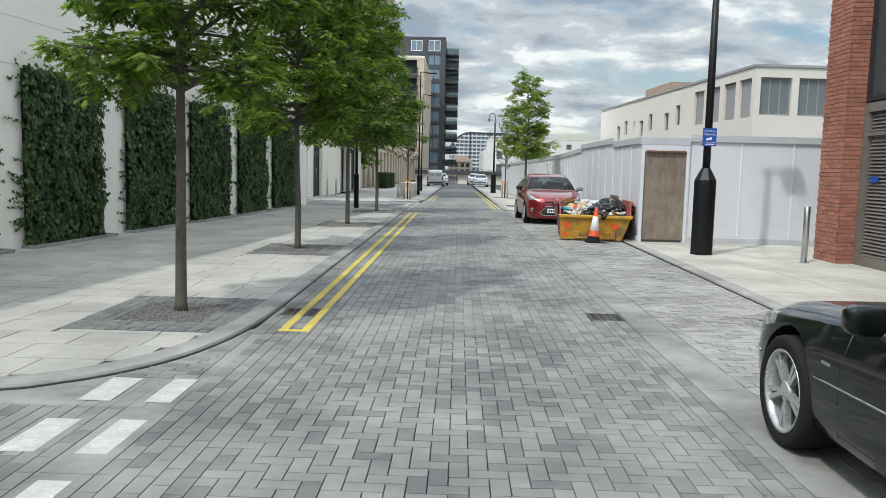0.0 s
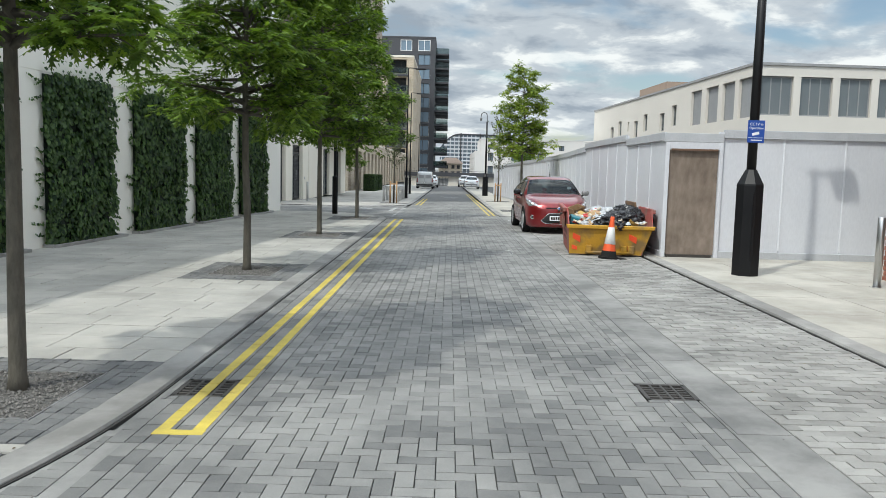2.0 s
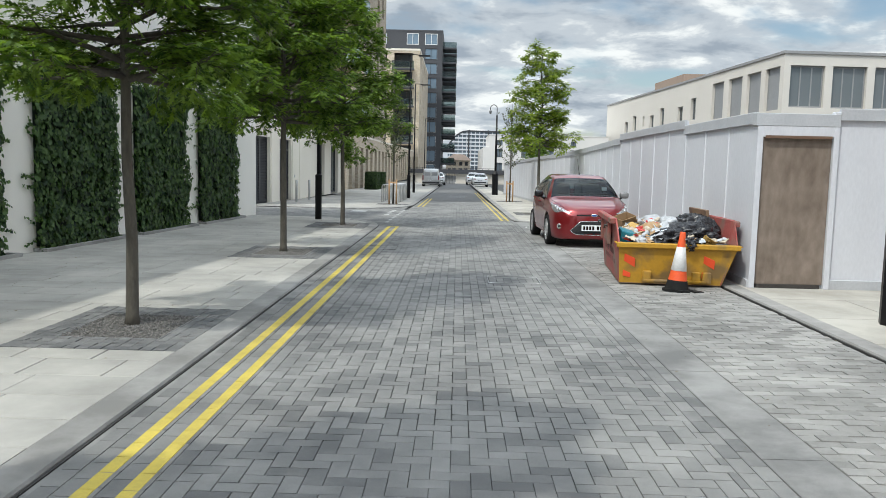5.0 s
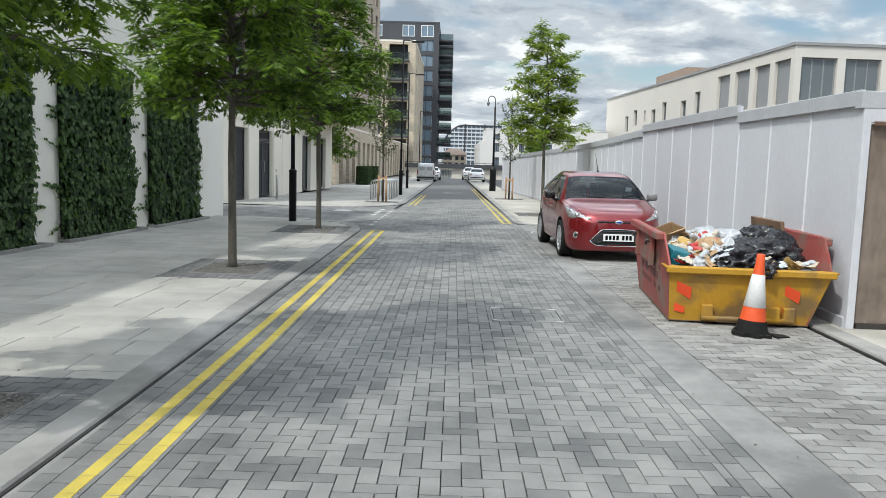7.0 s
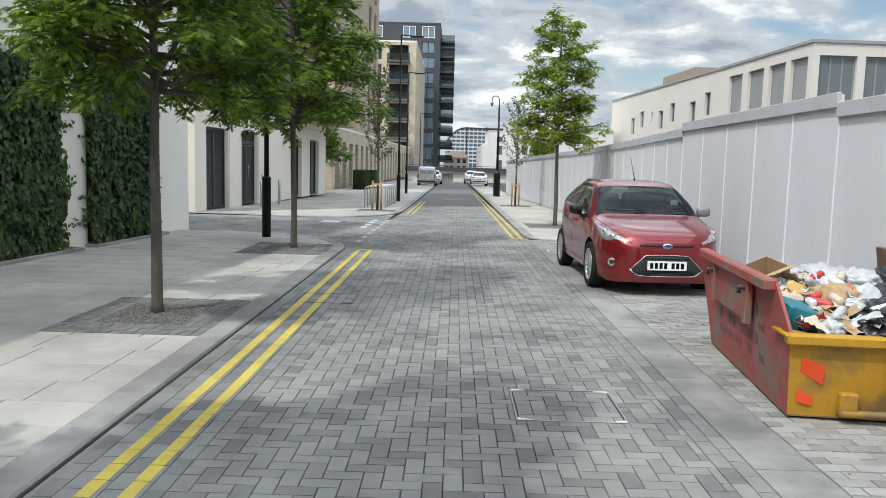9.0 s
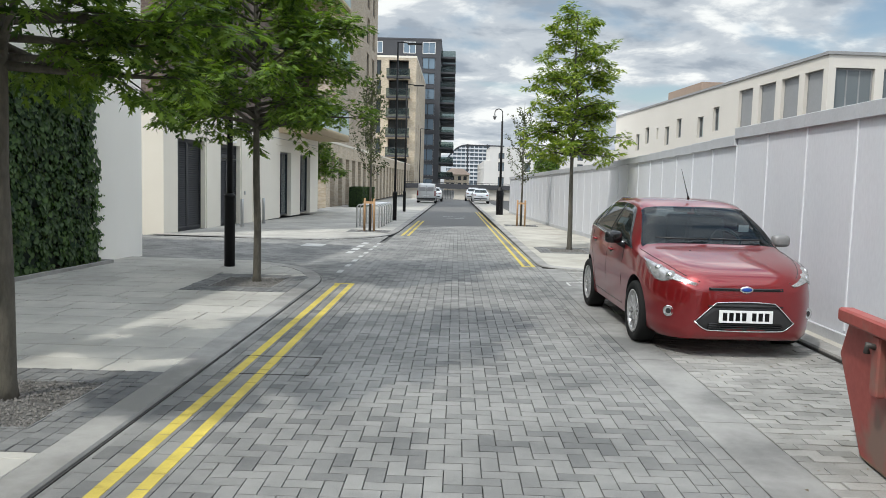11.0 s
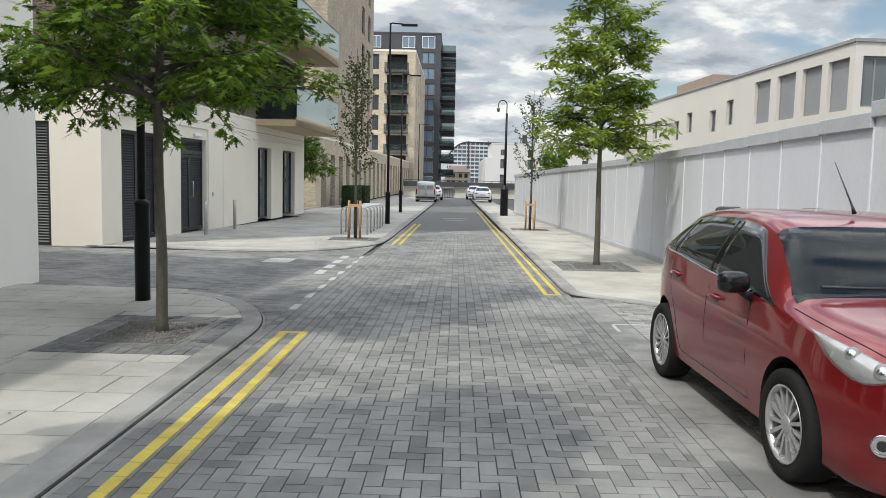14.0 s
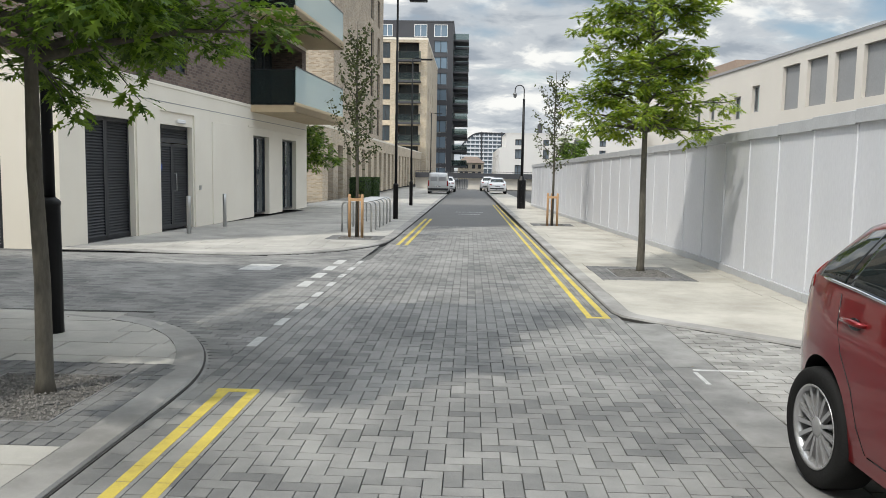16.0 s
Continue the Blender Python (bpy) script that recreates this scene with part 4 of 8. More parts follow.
for a, b in front:
    glazing(cream, "window", 0.3, a + 0.03, b - 0.03, 7.63, 10.92, M_COPING, (0.33, 0.66), fw=0.1, along="x", glass_mat=glass("large_pane", (0.16, 0.18, 0.19), 0.15))
    glazing(cream, "window", 0.3, a + 0.03, b - 0.03, 3.23, 4.87, M_COPING, (0.6,), fw=0.1, along="x")


# ---- far end: low bridge, white block, domed flats ----
M_FARGLASS = surface("far_window_band", (0.10, 0.13, 0.16), (0.20, 0.24, 0.28), 0.25, grain=0.5, blotch=0.15)
M_FARBAND = surface("far_pale_band", (0.50, 0.53, 0.56), (0.62, 0.64, 0.66), 0.7, grain=0.6)
bridge = thing("low_bridge", pose(3.0, 112, -0.68), "low dark bridge deck on pale abutment walls closing the street", "bridge")
part("deck", boxes((-8, 16, 0, 3, 1.30, 1.86), (-8, 16, -0.12, 0, 1.30, 1.42)), M_DARKCLAD, bridge)
part("parapet_rail", boxes((-8, 16, 0.02, 0.08, 2.02, 2.07), *[(-8 + 0.8 * k, -7.96 + 0.8 * k, 0.03, 0.07, 1.86, 2.02) for k in range(31)]), M_DARKCLAD, bridge)
part("abutment", boxes((-1.9, 16, 0.3, 2.8, 0, 1.3), (-2.0, 16, 0.24, 0.3, 0, 0.16)), M_CREAM, bridge)
part("abutment", boxes((-8, -4.4, 0.3, 2.8, 0, 1.3)), M_CREAM, bridge)
for k in range(12):
    part("gate_bar", boxes((-4.35 + 0.2 * k, -4.31 + 0.2 * k, 0.5, 0.54, 0, 1.28)), M_DARKCLAD, bridge)

white = thing("white_building", pose(5.0, 122, -0.68), "white rendered building with a lower wing of dark upright openings", "building")
SLOTS = ((5.6, 8.2), (11.2, 13.8), (17.6, 20.2), (23.2, 25.8))
bm = bmesh.new()
y = 0.0
for a, b in SLOTS:
    box(bm, 0, 0.5, y, a, 0, 5.15)
    box(bm, 0, 0.5, a, b, 4.3, 5.15)
    y = b
box(bm, 0, 0.5, y, 31, 0, 5.15)
box(bm, 0.5, 0.8, 0, 0.4, 0, 5.15)
box(bm, 0.5, 6, 0.4, 31, 4.95, 5.15)
low = part("low_wing", bm, M_WHITEB, white)
for a, b in SLOTS:
    part("slot_glazing", boxes((0.38, 0.42, a, b, 0, 4.3)), M_FARGLASS, low)
bm = bmesh.new()
WCOLS = ((1.95, 2.75), (5.5, 6.25), (9.4, 10.2), (12.6, 13.4))
WROWS = ((1.1, 2.95), (3.75, 4.95), (5.45, 6.2))
x = 0.8
for a, b in WCOLS:
    box(bm, x, a, -0.02, 0.4, 0, 6.9)
    z = 0.0
    for z0, z1 in WROWS:
        box(bm, a, b, -0.02, 0.4, z, z0)
        z = z1
    box(bm, a, b, -0.02, 0.4, z, 6.9)
    x = b
box(bm, x, 18, -0.02, 0.4, 0, 6.9)
box(bm, 0.8, 1.2, 0.4, 14, 0, 6.9)
split_islands(part("wall", bm, M_WHITEB, white))
part("roof", boxes((0.75, 18.1, -0.06, 14, 6.9, 7.02)), M_WHITEB, white)
part("plant_box", boxes((4.95, 5.5, 2, 3, 7.02, 8.25)), M_DARKCLAD, white)
for a, b in WCOLS:
    for z0, z1 in WROWS:
        w = part("window", boxes((a, b, 0.2, 0.24, z0, z1)), M_FARGLASS, white)
        part("window_frame", boxes((a, b, 0.15, 0.2, z0, z0 + 0.07), (a, b, 0.15, 0.2, z1 - 0.07, z1), (a, a + 0.06, 0.15, 0.2, z0, z1), ((a + b) / 2 - 0.03, (a + b) / 2 + 0.03, 0.15, 0.2, z0, z1)), M_WINFRAME, w)

flats = thing("arched_flats", pose(0, 560, -0.7), "distant pale flats with rows of balconies under an arched roof", "apartment building")


def arch_top(x):
    """Height of the arched roof over the distant flats."""
    return 27.4 - (10.4 * ((8.5 - x) / 14.5) ** 2.2 if x < 8.5 else 0.012 * (x - 8.5))


bm = bmesh.new()
prof = [(-6.0, 0)] + [(-6 + 40 * i / 24, arch_top(-6 + 40 * i / 24)) for i in range(25)] + [(34, 0)]
lo, hi = [bm.verts.new((x, 0.0, z)) for x, z in prof], [bm.verts.new((x, 14.0, z)) for x, z in prof]
bm.faces.new(lo)
bm.faces.new(hi[::-1])
for i in range(len(prof) - 1):
    bm.faces.new((lo[i + 1], lo[i], hi[i], hi[i + 1]))
part("wall", bm, M_FARGLASS, flats)
bm = bmesh.new()
for (xa, za), (xb, zb) in zip(prof[1:-2], prof[2:-1]):
    quad = [bm.verts.new((x, y, z)) for x, z, y in ((xa, za, -1.4), (xb, zb, -1.4), (xb, zb + 0.7, -1.4), (xa, za + 0.7, -1.4), (xa, za, 14), (xb, zb, 14), (xb, zb + 0.7, 14), (xa, za + 0.7, 14))]
    for q in ((0, 1, 2, 3), (3, 2, 6, 7), (0, 4, 5, 1)):
        bm.faces.new([quad[i] for i in q])
part("arched_roof", bm, M_DARKCLAD, flats)
for s in range(9):
    z = 3.2 + 2.7 * s
    x0 = -6.0
    while arch_top(x0) < z + 1.2 and x0 < 8:
        x0 += 0.4
    part("balcony_band", boxes((x0, 34, -1.2, 0, z, z + 0.95)), M_FARBAND, flats)
for k in range(13):
    x = -5.0 + 3.0 * k
    part("fin", boxes((x, x + 0.55, -0.9, 0, 0, arch_top(x) - 0.3)), M_FARBAND, flats)
for x in (8.3, 22.0):
    part("stair_mast", boxes((x, x + 0.8, -1.5, -1.2, 0, 28.4)), M_DARKCLAD, flats)

house = thing("far_house", pose(-1.7, 210, -0.7), "distant brown-roofed brick house", "house")
part("wall", boxes((0, 6.2, 0, 6, 0, 4.0)), M_PALEBRICK, house)
bm = bmesh.new()
v = [bm.verts.new(p) for p in ((-0.4, -0.4, 3.95), (6.6, -0.4, 3.95), (6.6, 6.4, 3.95), (-0.4, 6.4, 3.95), (1.7, 3, 5.5), (4.7, 3, 5.5))]
for q in ((0, 1, 5, 4), (1, 2, 5), (2, 3, 4, 5), (3, 0, 4), (3, 2, 1, 0)):
    bm.faces.new([v[i] for i in q])
part("roof", bm, M_BROWNROOF, house)
for x in (0.5, 1.7, 3.4, 4.8):
    for z in (0.9, 2.6):
        part("window", boxes((x, x + 0.8, -0.04, 0.05, z, z + 0.95)), M_WINFRAME, house)


# ---- hoarding ----
hoarding = thing("hoarding", pose(0, 0, 0), "white plywood site hoarding with upright battens and grey cap", "hoarding")


def hoard_run(a, b, n, top_a, top_b, z0, door=None):
    """Panels from a to b (plan points, the street on the left-hand side of the way), each with its batten."""
    d = Vector((b[0] - a[0], b[1] - a[1], 0))
    L = d.length
    yaw = math.degrees(math.atan2(d.y, d.x))
    for k in range(n):
        u0, u1 = L * k / n, L * (k + 1) / n
        f = (k + 0.5) / n
        top = top_a + (top_b - top_a) * f
        p = Vector((a[0], a[1], 0)) + d * (k / n)
        m = pose(p.x, p.y, z0 + gz(p.y), 0, 0, yaw)
        w = u1 - u0
        if door and door[0] <= k <= door[1]:
            continue
        panel = part("panel", boxes((0.003, w - 0.003, -0.03, 0, 0.0, top), bevel=0.002), M_HOARD, hoarding)
        panel.matrix_basis = m
        part("batten", boxes((-0.014, 0.014, 0, 0.014, 0.16, top - 0.12), bevel=0.003), M_BATTEN, panel)
        part("skirting", boxes((0, w, 0, 0.035, 0.0, 0.13), bevel=0.006), M_CAP, panel)
        part("cap_board", boxes((-0.002, w + 0.002, 0.0, 0.045, top - 0.13, top + 0.02), bevel=0.005), M_CAP, panel)


# the way along is away from the street's start, so faces look to -x; the top steps down twice
def hoard_stretch(y0, y1, n, top_a, top_b):
    for k in range(n):
        ya, yb = y0 + (y1 - y0) * k / n, y0 + (y1 - y0) * (k + 1) / n
        top = top_a + (top_b - top_a) * (k + 0.5) / n
        hoard_run((hoard_x(ya), ya), (hoard_x(yb), yb), 1, top - gz(ya), top - gz(ya), 0.0)


hoard_stretch(18.5, 21.8, 3, 2.27, 2.27)
hoard_stretch(21.8, 27.4, 5, 2.37, 2.36)
hoard_stretch(27.4, 65.4, 33, 2.27, 1.86)
# front towards the brick building, with the site door
hoard_run((10.6, 18.5), (6.16, 18.5), 4, 2.31, 2.31, 0.02)
front = thing("site_door", pose(5.14, 18.5, PAVE_UP), "weathered brown plywood door in the white hoarding", "door")
part("door_leaf", boxes((0.06, 0.945, -0.0, 0.03, 0.05, 1.95), bevel=0.003), M_PLY, front)
part("door_frame", boxes((-0.02, 0.055, -0.045, 0.06, 0.0, 2.12), (0.95, 1.02, -0.045, 0.06, 0.0, 2.28), (0.055, 0.95, -0.045, 0.06, 1.96, 2.12), bevel=0.004), M_HOARD, front)
part("drip_strip", boxes((0.08, 0.92, -0.065, -0.045, 1.935, 1.97)), surface("rusty_strip", (0.09, 0.05, 0.03), (0.2, 0.12, 0.08), 0.8), front)
part("threshold", boxes((0.085, 0.905, -0.03, 0.05, 0.0, 0.05)), M_IRON, front)
part("cap_board", boxes((-0.05, 1.02, -0.05, 0.08, 2.09, 2.25), bevel=0.005), M_CAP, front)

# ---- red brick building beside the footway ----
bricks_house = thing("brick_building", pose(8.15, 15.55, PAVE_UP), "red brick building with a pier, louvred plant door and dark glazing", "building")
part("core", boxes((0.05, 6, -30, 0.38, 0, 6.1), (0.06, 0.4, -0.36, 0.37, 0, 6.1)), M_MORTAR, bricks_house)


def brick_face(axis, fixed, a0, a1, z0, z1, out):
    """Stretcher courses on a face: returns box rows, each brick proud of the mortar."""
    rows = []
    r, z = 0, z0
    while z + 0.065 <= z1 + 1e-6:
        a = a0 - (0.1125 if r % 2 else 0.0)
        while a < a1 - 0.02:
            b0, b1 = max(a, a0), min(a + 0.215, a1)
            if b1 - b0 > 0.03:
                rows.append((axis, fixed, b0, b1, z, z + 0.065, out))
            a += 0.225
        z += 0.075
        r += 1
    return rows


# pier: the side towards the street and the end towards the hoarding turn outward by 0.38
PIER = brick_face("y", -0.38, -0.4, 0.4, 0.0, 6.0, -1) + brick_face("x", -0.4, -0.345, 0.0, 0.0, 6.0, -1) + brick_face("x", 0.4, -0.345, 0.3, 0.0, 6.0, 1)
part("pier_core", boxes((-0.368, 0.06, -0.388, 0.388, 0, 6.1)), M_MORTAR, bricks_house)


def brick_box(row):
    axis, fixed, a0, a1, z0, z1, out = row
    t0, t1 = sorted((fixed, fixed - out * 0.03))
    return (t0, t1, a0, a1, z0, z1) if axis == "y" else (a0, a1, t0, t1, z0, z1)


part("door_frame", boxes((-0.06, 0.05, -0.56, -0.41, 0, 2.75), (-0.06, 0.05, -3.0, -2.85, 0, 2.75), (-0.06, 0.05, -2.85, -0.56, 2.6, 2.75), (-0.06, 0.05, -2.85, -0.56, 2.2, 2.26)), M_GREYLOUVRE, bricks_house)


def louvre_left(parent, x, y0, y1, z0, z1):
    bm = bmesh.new()
    z = z0
    while z < z1 - 0.03:
        vs = [(-0.05, z), (-0.01, z + 0.045), (-0.002, z + 0.04), (-0.042, z - 0.006)]
        e = [[bm.verts.new((x + d, yy, zz)) for d, zz in vs] for yy in (y0, y1)]
        for i in range(4):
            bm.faces.new((e[0][i], e[0][(i + 1) % 4], e[1][(i + 1) % 4], e[1][i]))
        z += 0.06
    box(bm, x + 0.0, x + 0.008, y0, y1, z0, z1)
    return part("louvre_bank", bm, M_GREYLOUVRE, parent)


louvre_left(bricks_house, 0.03, -1.65, -0.6, 0.18, 2.15)
louvre_left(bricks_house, 0.03, -2.82, -1.72, 0.18, 2.15)
louvre_left(bricks_house, 0.03, -2.82, -0.6, 2.28, 2.58)
part("kick_plate", boxes((-0.05, 0.04, -2.85, -0.56, 0, 0.17)), M_GREYLOUVRE, bricks_house)
part("door_sign", boxes((-0.045, -0.035, -0.98, -0.74, 1.42, 1.52)), M_BLUE, bricks_house)
glazing(bricks_house, "window", 0.0, -3.0, -0.42, 2.78, 5.6, M_WINFRAME, (0.5,), fw=0.08)
part("upper_frame", boxes((-0.06, 0.045, -3.0, -0.42, 5.6, 6.0)), M_GREYLOUVRE, bricks_house)

# ---- posts and lamps ----


def cctv_post(x, y, s=1.0, sign=False, turn=0.0):
    t = thing("cctv_post", pose(x, y, gz(y) + PAVE_UP, 0, 0, turn), "black steel camera post with a thick base cabinet", "camera post", "camera posts")
    bm = bmesh.new()
    lathe(bm, [(0.205, 0), (0.205, 1.36), (0.2, 1.385), (0.085, 1.6)], 8, smooth=False)
    part("base_cabinet", bm, M_BLACK, t)
    bm = bmesh.new()
    lathe(bm, [(0.07, 1.55), (0.068, 3.2), (0.055, 5.3)], 16)
    part("shaft", bm, M_BLACK, t)
    if sign:                                    # the near post carries a boxed camera on a short arm
        bm = bmesh.new()
        tube(bm, [(0, 0, 5.25), (0, 0, 5.95)], 0.045)
        tube(bm, [(-0.16, 0, 5.9), (0.62, 0, 5.9)], 0.03)
        arm = part("camera_arm", bm, M_BLACK, t)
        part("camera_box", boxes((0.34, 0.74, -0.1, 0.1, 5.58, 5.86), bevel=0.02), M_GREYMETAL, arm)
    else:
        bm = bmesh.new()
        tube(bm, [(0, 0, 5.25), (0, 0, 5.75)] + [(-0.22 + 0.22 * math.cos(radians(a)), 0, 5.75 + 0.22 * math.sin(radians(a))) for a in range(0, 181, 20)] + [(-0.44, 0, 5.6)], 0.025)
        neck = part("swan_neck", bm, M_BLACK, t)
        bm = bmesh.new()
        lathe(bm, [(0.02, 5.36), (0.07, 5.4), (0.085, 5.5), (0.1, 5.52), (0.1, 5.56), (0.03, 5.62)], 14, -0.44, 0)
        part("camera_dome", bm, M_GREYMETAL, neck)
    bm = bmesh.new()
    box(bm, -0.02, 0.02, -0.215, -0.2, 0.25, 1.25)
    part("door_seam", bm, M_BLACK, t)
    if sign:
        plate = part("sign_plate", boxes((-0.125, 0.125, -0.095, -0.085, 2.0, 2.33), bevel=0.002), M_BLUE, t, "blue camera notice plate")
        for txt, z, sz in (("CCTV in", 2.255, 0.055), ("Operation", 2.2, 0.05)):
            cu = bpy.data.curves.new("wording", "FONT")
            cu.body, cu.size, cu.align_x, cu.extrude = txt, sz, "CENTER", 0.001
            cu.materials.append(M_PALETEXT)
            w = new("wording", cu)
            w.parent = plate
            w.matrix_basis = pose(0, -0.0975, z, 90, 0, 0)
        bm = bmesh.new()
        box(bm, -0.06, 0.045, -0.098, -0.0965, 2.115, 2.155)
        bmesh.ops.rotate(bm, verts=bm.verts, cent=(0, 0, 2.135), matrix=Matrix.Rotation(radians(-14), 3, "Y"))
        part("pictogram", bm, M_PALETEXT, plate)
        part("print_bar", boxes((-0.11, 0.11, -0.098, -0.0965, 2.07, 2.075), (-0.07, 0.09, -0.098, -0.0965, 2.03, 2.045)), M_PALETEXT, plate)
    return t


cctv_post(5.78, 16.13, sign=True)
cctv_post(3.84, 60.7, turn=0)


def lamp_post(x, y, h, head=True, name_label="slim black lamp column with a flat lantern arm"):
    t = thing("lamp_post", pose(x, y, gz(y) + PAVE_UP), name_label, "lamp post", "black lamp columns")
    bm = bmesh.new()
    lathe(bm, [(0.088, 0), (0.088, 1.14), (0.094, 1.15), (0.094, 1.18), (0.05, 1.22)], 16)
    part("base_sleeve", bm, M_BLACK, t)
    bm = bmesh.new()
    lathe(bm, [(0.05, 1.2), (0.046, 3.0), (0.034, h)], 12)
    part("shaft", bm, M_BLACK, t)
    bm = bmesh.new()
    tube(bm, [(0, 0, h - 0.05), (0.06, 0, h), (0.45, 0, h - 0.03)], 0.025)
    arm = part("arm", bm, M_BLACK, t)
    bm = bmesh.new()
    box(bm, 0.4, 1.0, -0.11, 0.11, h - 0.1, h - 0.03, 0.02)
    part("lantern", bm, M_BLACK, arm)
    return t


lamp_post(-2.42, 29.2, 7.4)
for x, y in ((-1.24, 49.1), (-1.7, 62.1), (-2.4, 95.2)):
    lamp_post(x, y, 7.4)


def bollard(x, y, h, r, group):
    t = thing("bollard", pose(x, y, gz(y) + PAVE_UP), "slim brushed stainless steel bollard on the footway", "bollard", group)
    bm = bmesh.new()
    lathe(bm, [(r, 0), (r, h - 0.01), (r - 0.008, h)], 16)
    part("post", bm, M_STEEL, t)
    part("base_ring", boxes((-r * 1.3, r * 1.3, -r * 1.3, r * 1.3, 0, 0.006)), M_STEEL, t)


bollard(7.23, 15.1, 0.98, 0.052, "steel bollards")
bollard(-5.42, 40.8, 0.9, 0.05, "steel bollards")
bollard(-5.38, 43.4, 0.9, 0.05, "steel bollards")


# ---- trees ----
def broad_tree(x, y, height, clear, spread, seed, material, label, group, n_limb=34, twigs=8, tuft=7, leaf=(0.09, 0.15), girth=0.1, taper=1.0):
    """Trunk, limbs and twigs with lobed leaves in sprays along the limbs."""
    rng = random.Random(seed)
    t = thing("tree", pose(x, y, gz(y) + PAVE_UP), label, "tree", group)
    bm = bmesh.new()
    lean = [Vector((rng.gauss(0, 0.006) * k, rng.gauss(0, 0.006) * k, height * 0.93 * k / 9)) for k in range(10)]
    lean[0] = Vector((0, 0, -0.03))
    rad = [girth * (1.25 if k == 0 else 1.0 - 0.092 * k) for k in range(10)]
    tube(bm, [lean[0], lean[0] + Vector((0, 0, 0.12))] + lean[1:], [rad[0] * 1.05, girth] + rad[1:], 12)
    part("trunk", bm, M_BARK, t)

    def axis(z):
        f = min(0.999, max(0, z / (height * 0.93))) * 9
        k = int(f)
        return lean[k].lerp(lean[k + 1], f - k)
    bm = bmesh.new()
    vs, fs = [], []

    def rosette(p, out, n):
        """A tuft of lobed leaves at a shoot's end, spread round the shoot and drooping."""
        turn = rng.uniform(0, 6.283)
        for q in range(n):
            a = turn + q * 2.4
            ax = Vector((math.cos(a), math.sin(a), rng.uniform(-0.55, 0.25))) + out * 0.55
            up = Vector((rng.gauss(0, 0.35), rng.gauss(0, 0.35), 1.0))
            leaf_at(vs, fs, p + ax * 0.02 + Vector((0, 0, rng.gauss(0, 0.03))), ax, up, rng.uniform(*leaf), OAK_SHAPE)

    for i in range(n_limb):
        f = (i + rng.random() * 0.6) / n_limb
        z = clear + 0.22 + (height - clear - 0.6) * f ** 1.3
        ang = i * 2.4 + rng.uniform(-0.5, 0.5)
        reach = spread * (1 - 0.86 * max(0, f - 0.12) ** taper) * rng.uniform(0.6, 1.15)
        rise = reach * rng.uniform(-0.05, 0.55) if f > 0.15 else reach * rng.uniform(-0.1, 0.3)
        base = axis(z)
        d = Vector((math.cos(ang), math.sin(ang), 0))
        side = Vector((-d.y, d.x, 0))
        pts = [base, base + d * reach * 0.35 + Vector((0, 0, rise * 0.55)), base + d * reach * 0.7 + Vector((rng.gauss(0, 0.06), rng.gauss(0, 0.06), rise * 0.9)), base + d * reach + Vector((0, 0, rise * 0.85))]
        tube(bm, pts, [0.032 * (1.1 - f), 0.022 * (1.1 - f), 0.013 * (1.1 - f), 0.004], 5)
        n_twig = max(3, int(twigs * (0.3 + 0.7 * reach / spread)))
        for q in range(n_twig):
            u = 0.22 + 0.78 * (q + rng.random()) / n_twig
            kk = min(2, int(u * 3))
            p = pts[kk].lerp(pts[kk + 1], u * 3 - kk)
            w = (1 if q % 2 else -1) * rng.uniform(0.35, 1.1)
            out = (d + side * w + Vector((0, 0, rng.uniform(-1.0, 1.0)))).normalized()
            tl = rng.uniform(0.16, 0.44) * (spread / 1.3) * (1.15 - 0.45 * u)
            tip = p + out * tl - Vector((0, 0, 0.05 * tl))
            tube(bm, [p, p.lerp(tip, 0.5) + Vector((0, 0, 0.02)), tip], [0.007, 0.005, 0.002], 4)
            for g in (0.4, 0.75, 1.0):
                rosette(p.lerp(tip, g), out, tuft if g > 0.5 else tuft - 2)
        rosette(pts[3], d, tuft)
    part("branchwork", bm, M_BARK, t)
    tagged(from_lists("crown", vs, fs, material, t), kind="stuff")
    return t


TREES_Y, TREES_X = (9.25, 15.28, 21.38, 27.4), (-1.54, -1.62, -1.61, -1.5)
LAB = "street oak with lobed dark green leaves in a setted tree pit"
for k, y in enumerate(TREES_Y):
    broad_tree(TREES_X[k], y, 7.2, 1.95, (1.14, 1.34, 1.42, 1.52)[k], 40 + k, M_LEAF, LAB, "oaks along the footway", n_limb=(84, 96, 100, 100)[k], twigs=(10, 12, 12, 12)[k], tuft=9, leaf=(0.07, 0.115), girth=0.057, taper=1.5)
broad_tree(4.07, 34.92, 5.9, 2.0, 1.15, 61, M_LEAFYOUNG, "young street tree with bright green lobed leaves beside the hoarding", "", n_limb=76, twigs=9, tuft=8, leaf=(0.07, 0.115), girth=0.06, taper=2.3)
broad_tree(-6.9, 57.4, 4.9, 1.75, 2.3, 71, M_LEAF, "leafy tree in the gap between the two blocks", "", n_limb=50, twigs=9, tuft=8, leaf=(0.13, 0.22), girth=0.08)
for k, (x, y) in enumerate(((7.6, 70), (8.2, 76))):
    broad_tree(x, y, 4.2, 1.2, 1.8, 80 + k, M_LEAF, "small green tree showing over the hoarding", "trees behind the hoarding", n_limb=26, twigs=8, tuft=7, leaf=(0.16, 0.26), girth=0.07)


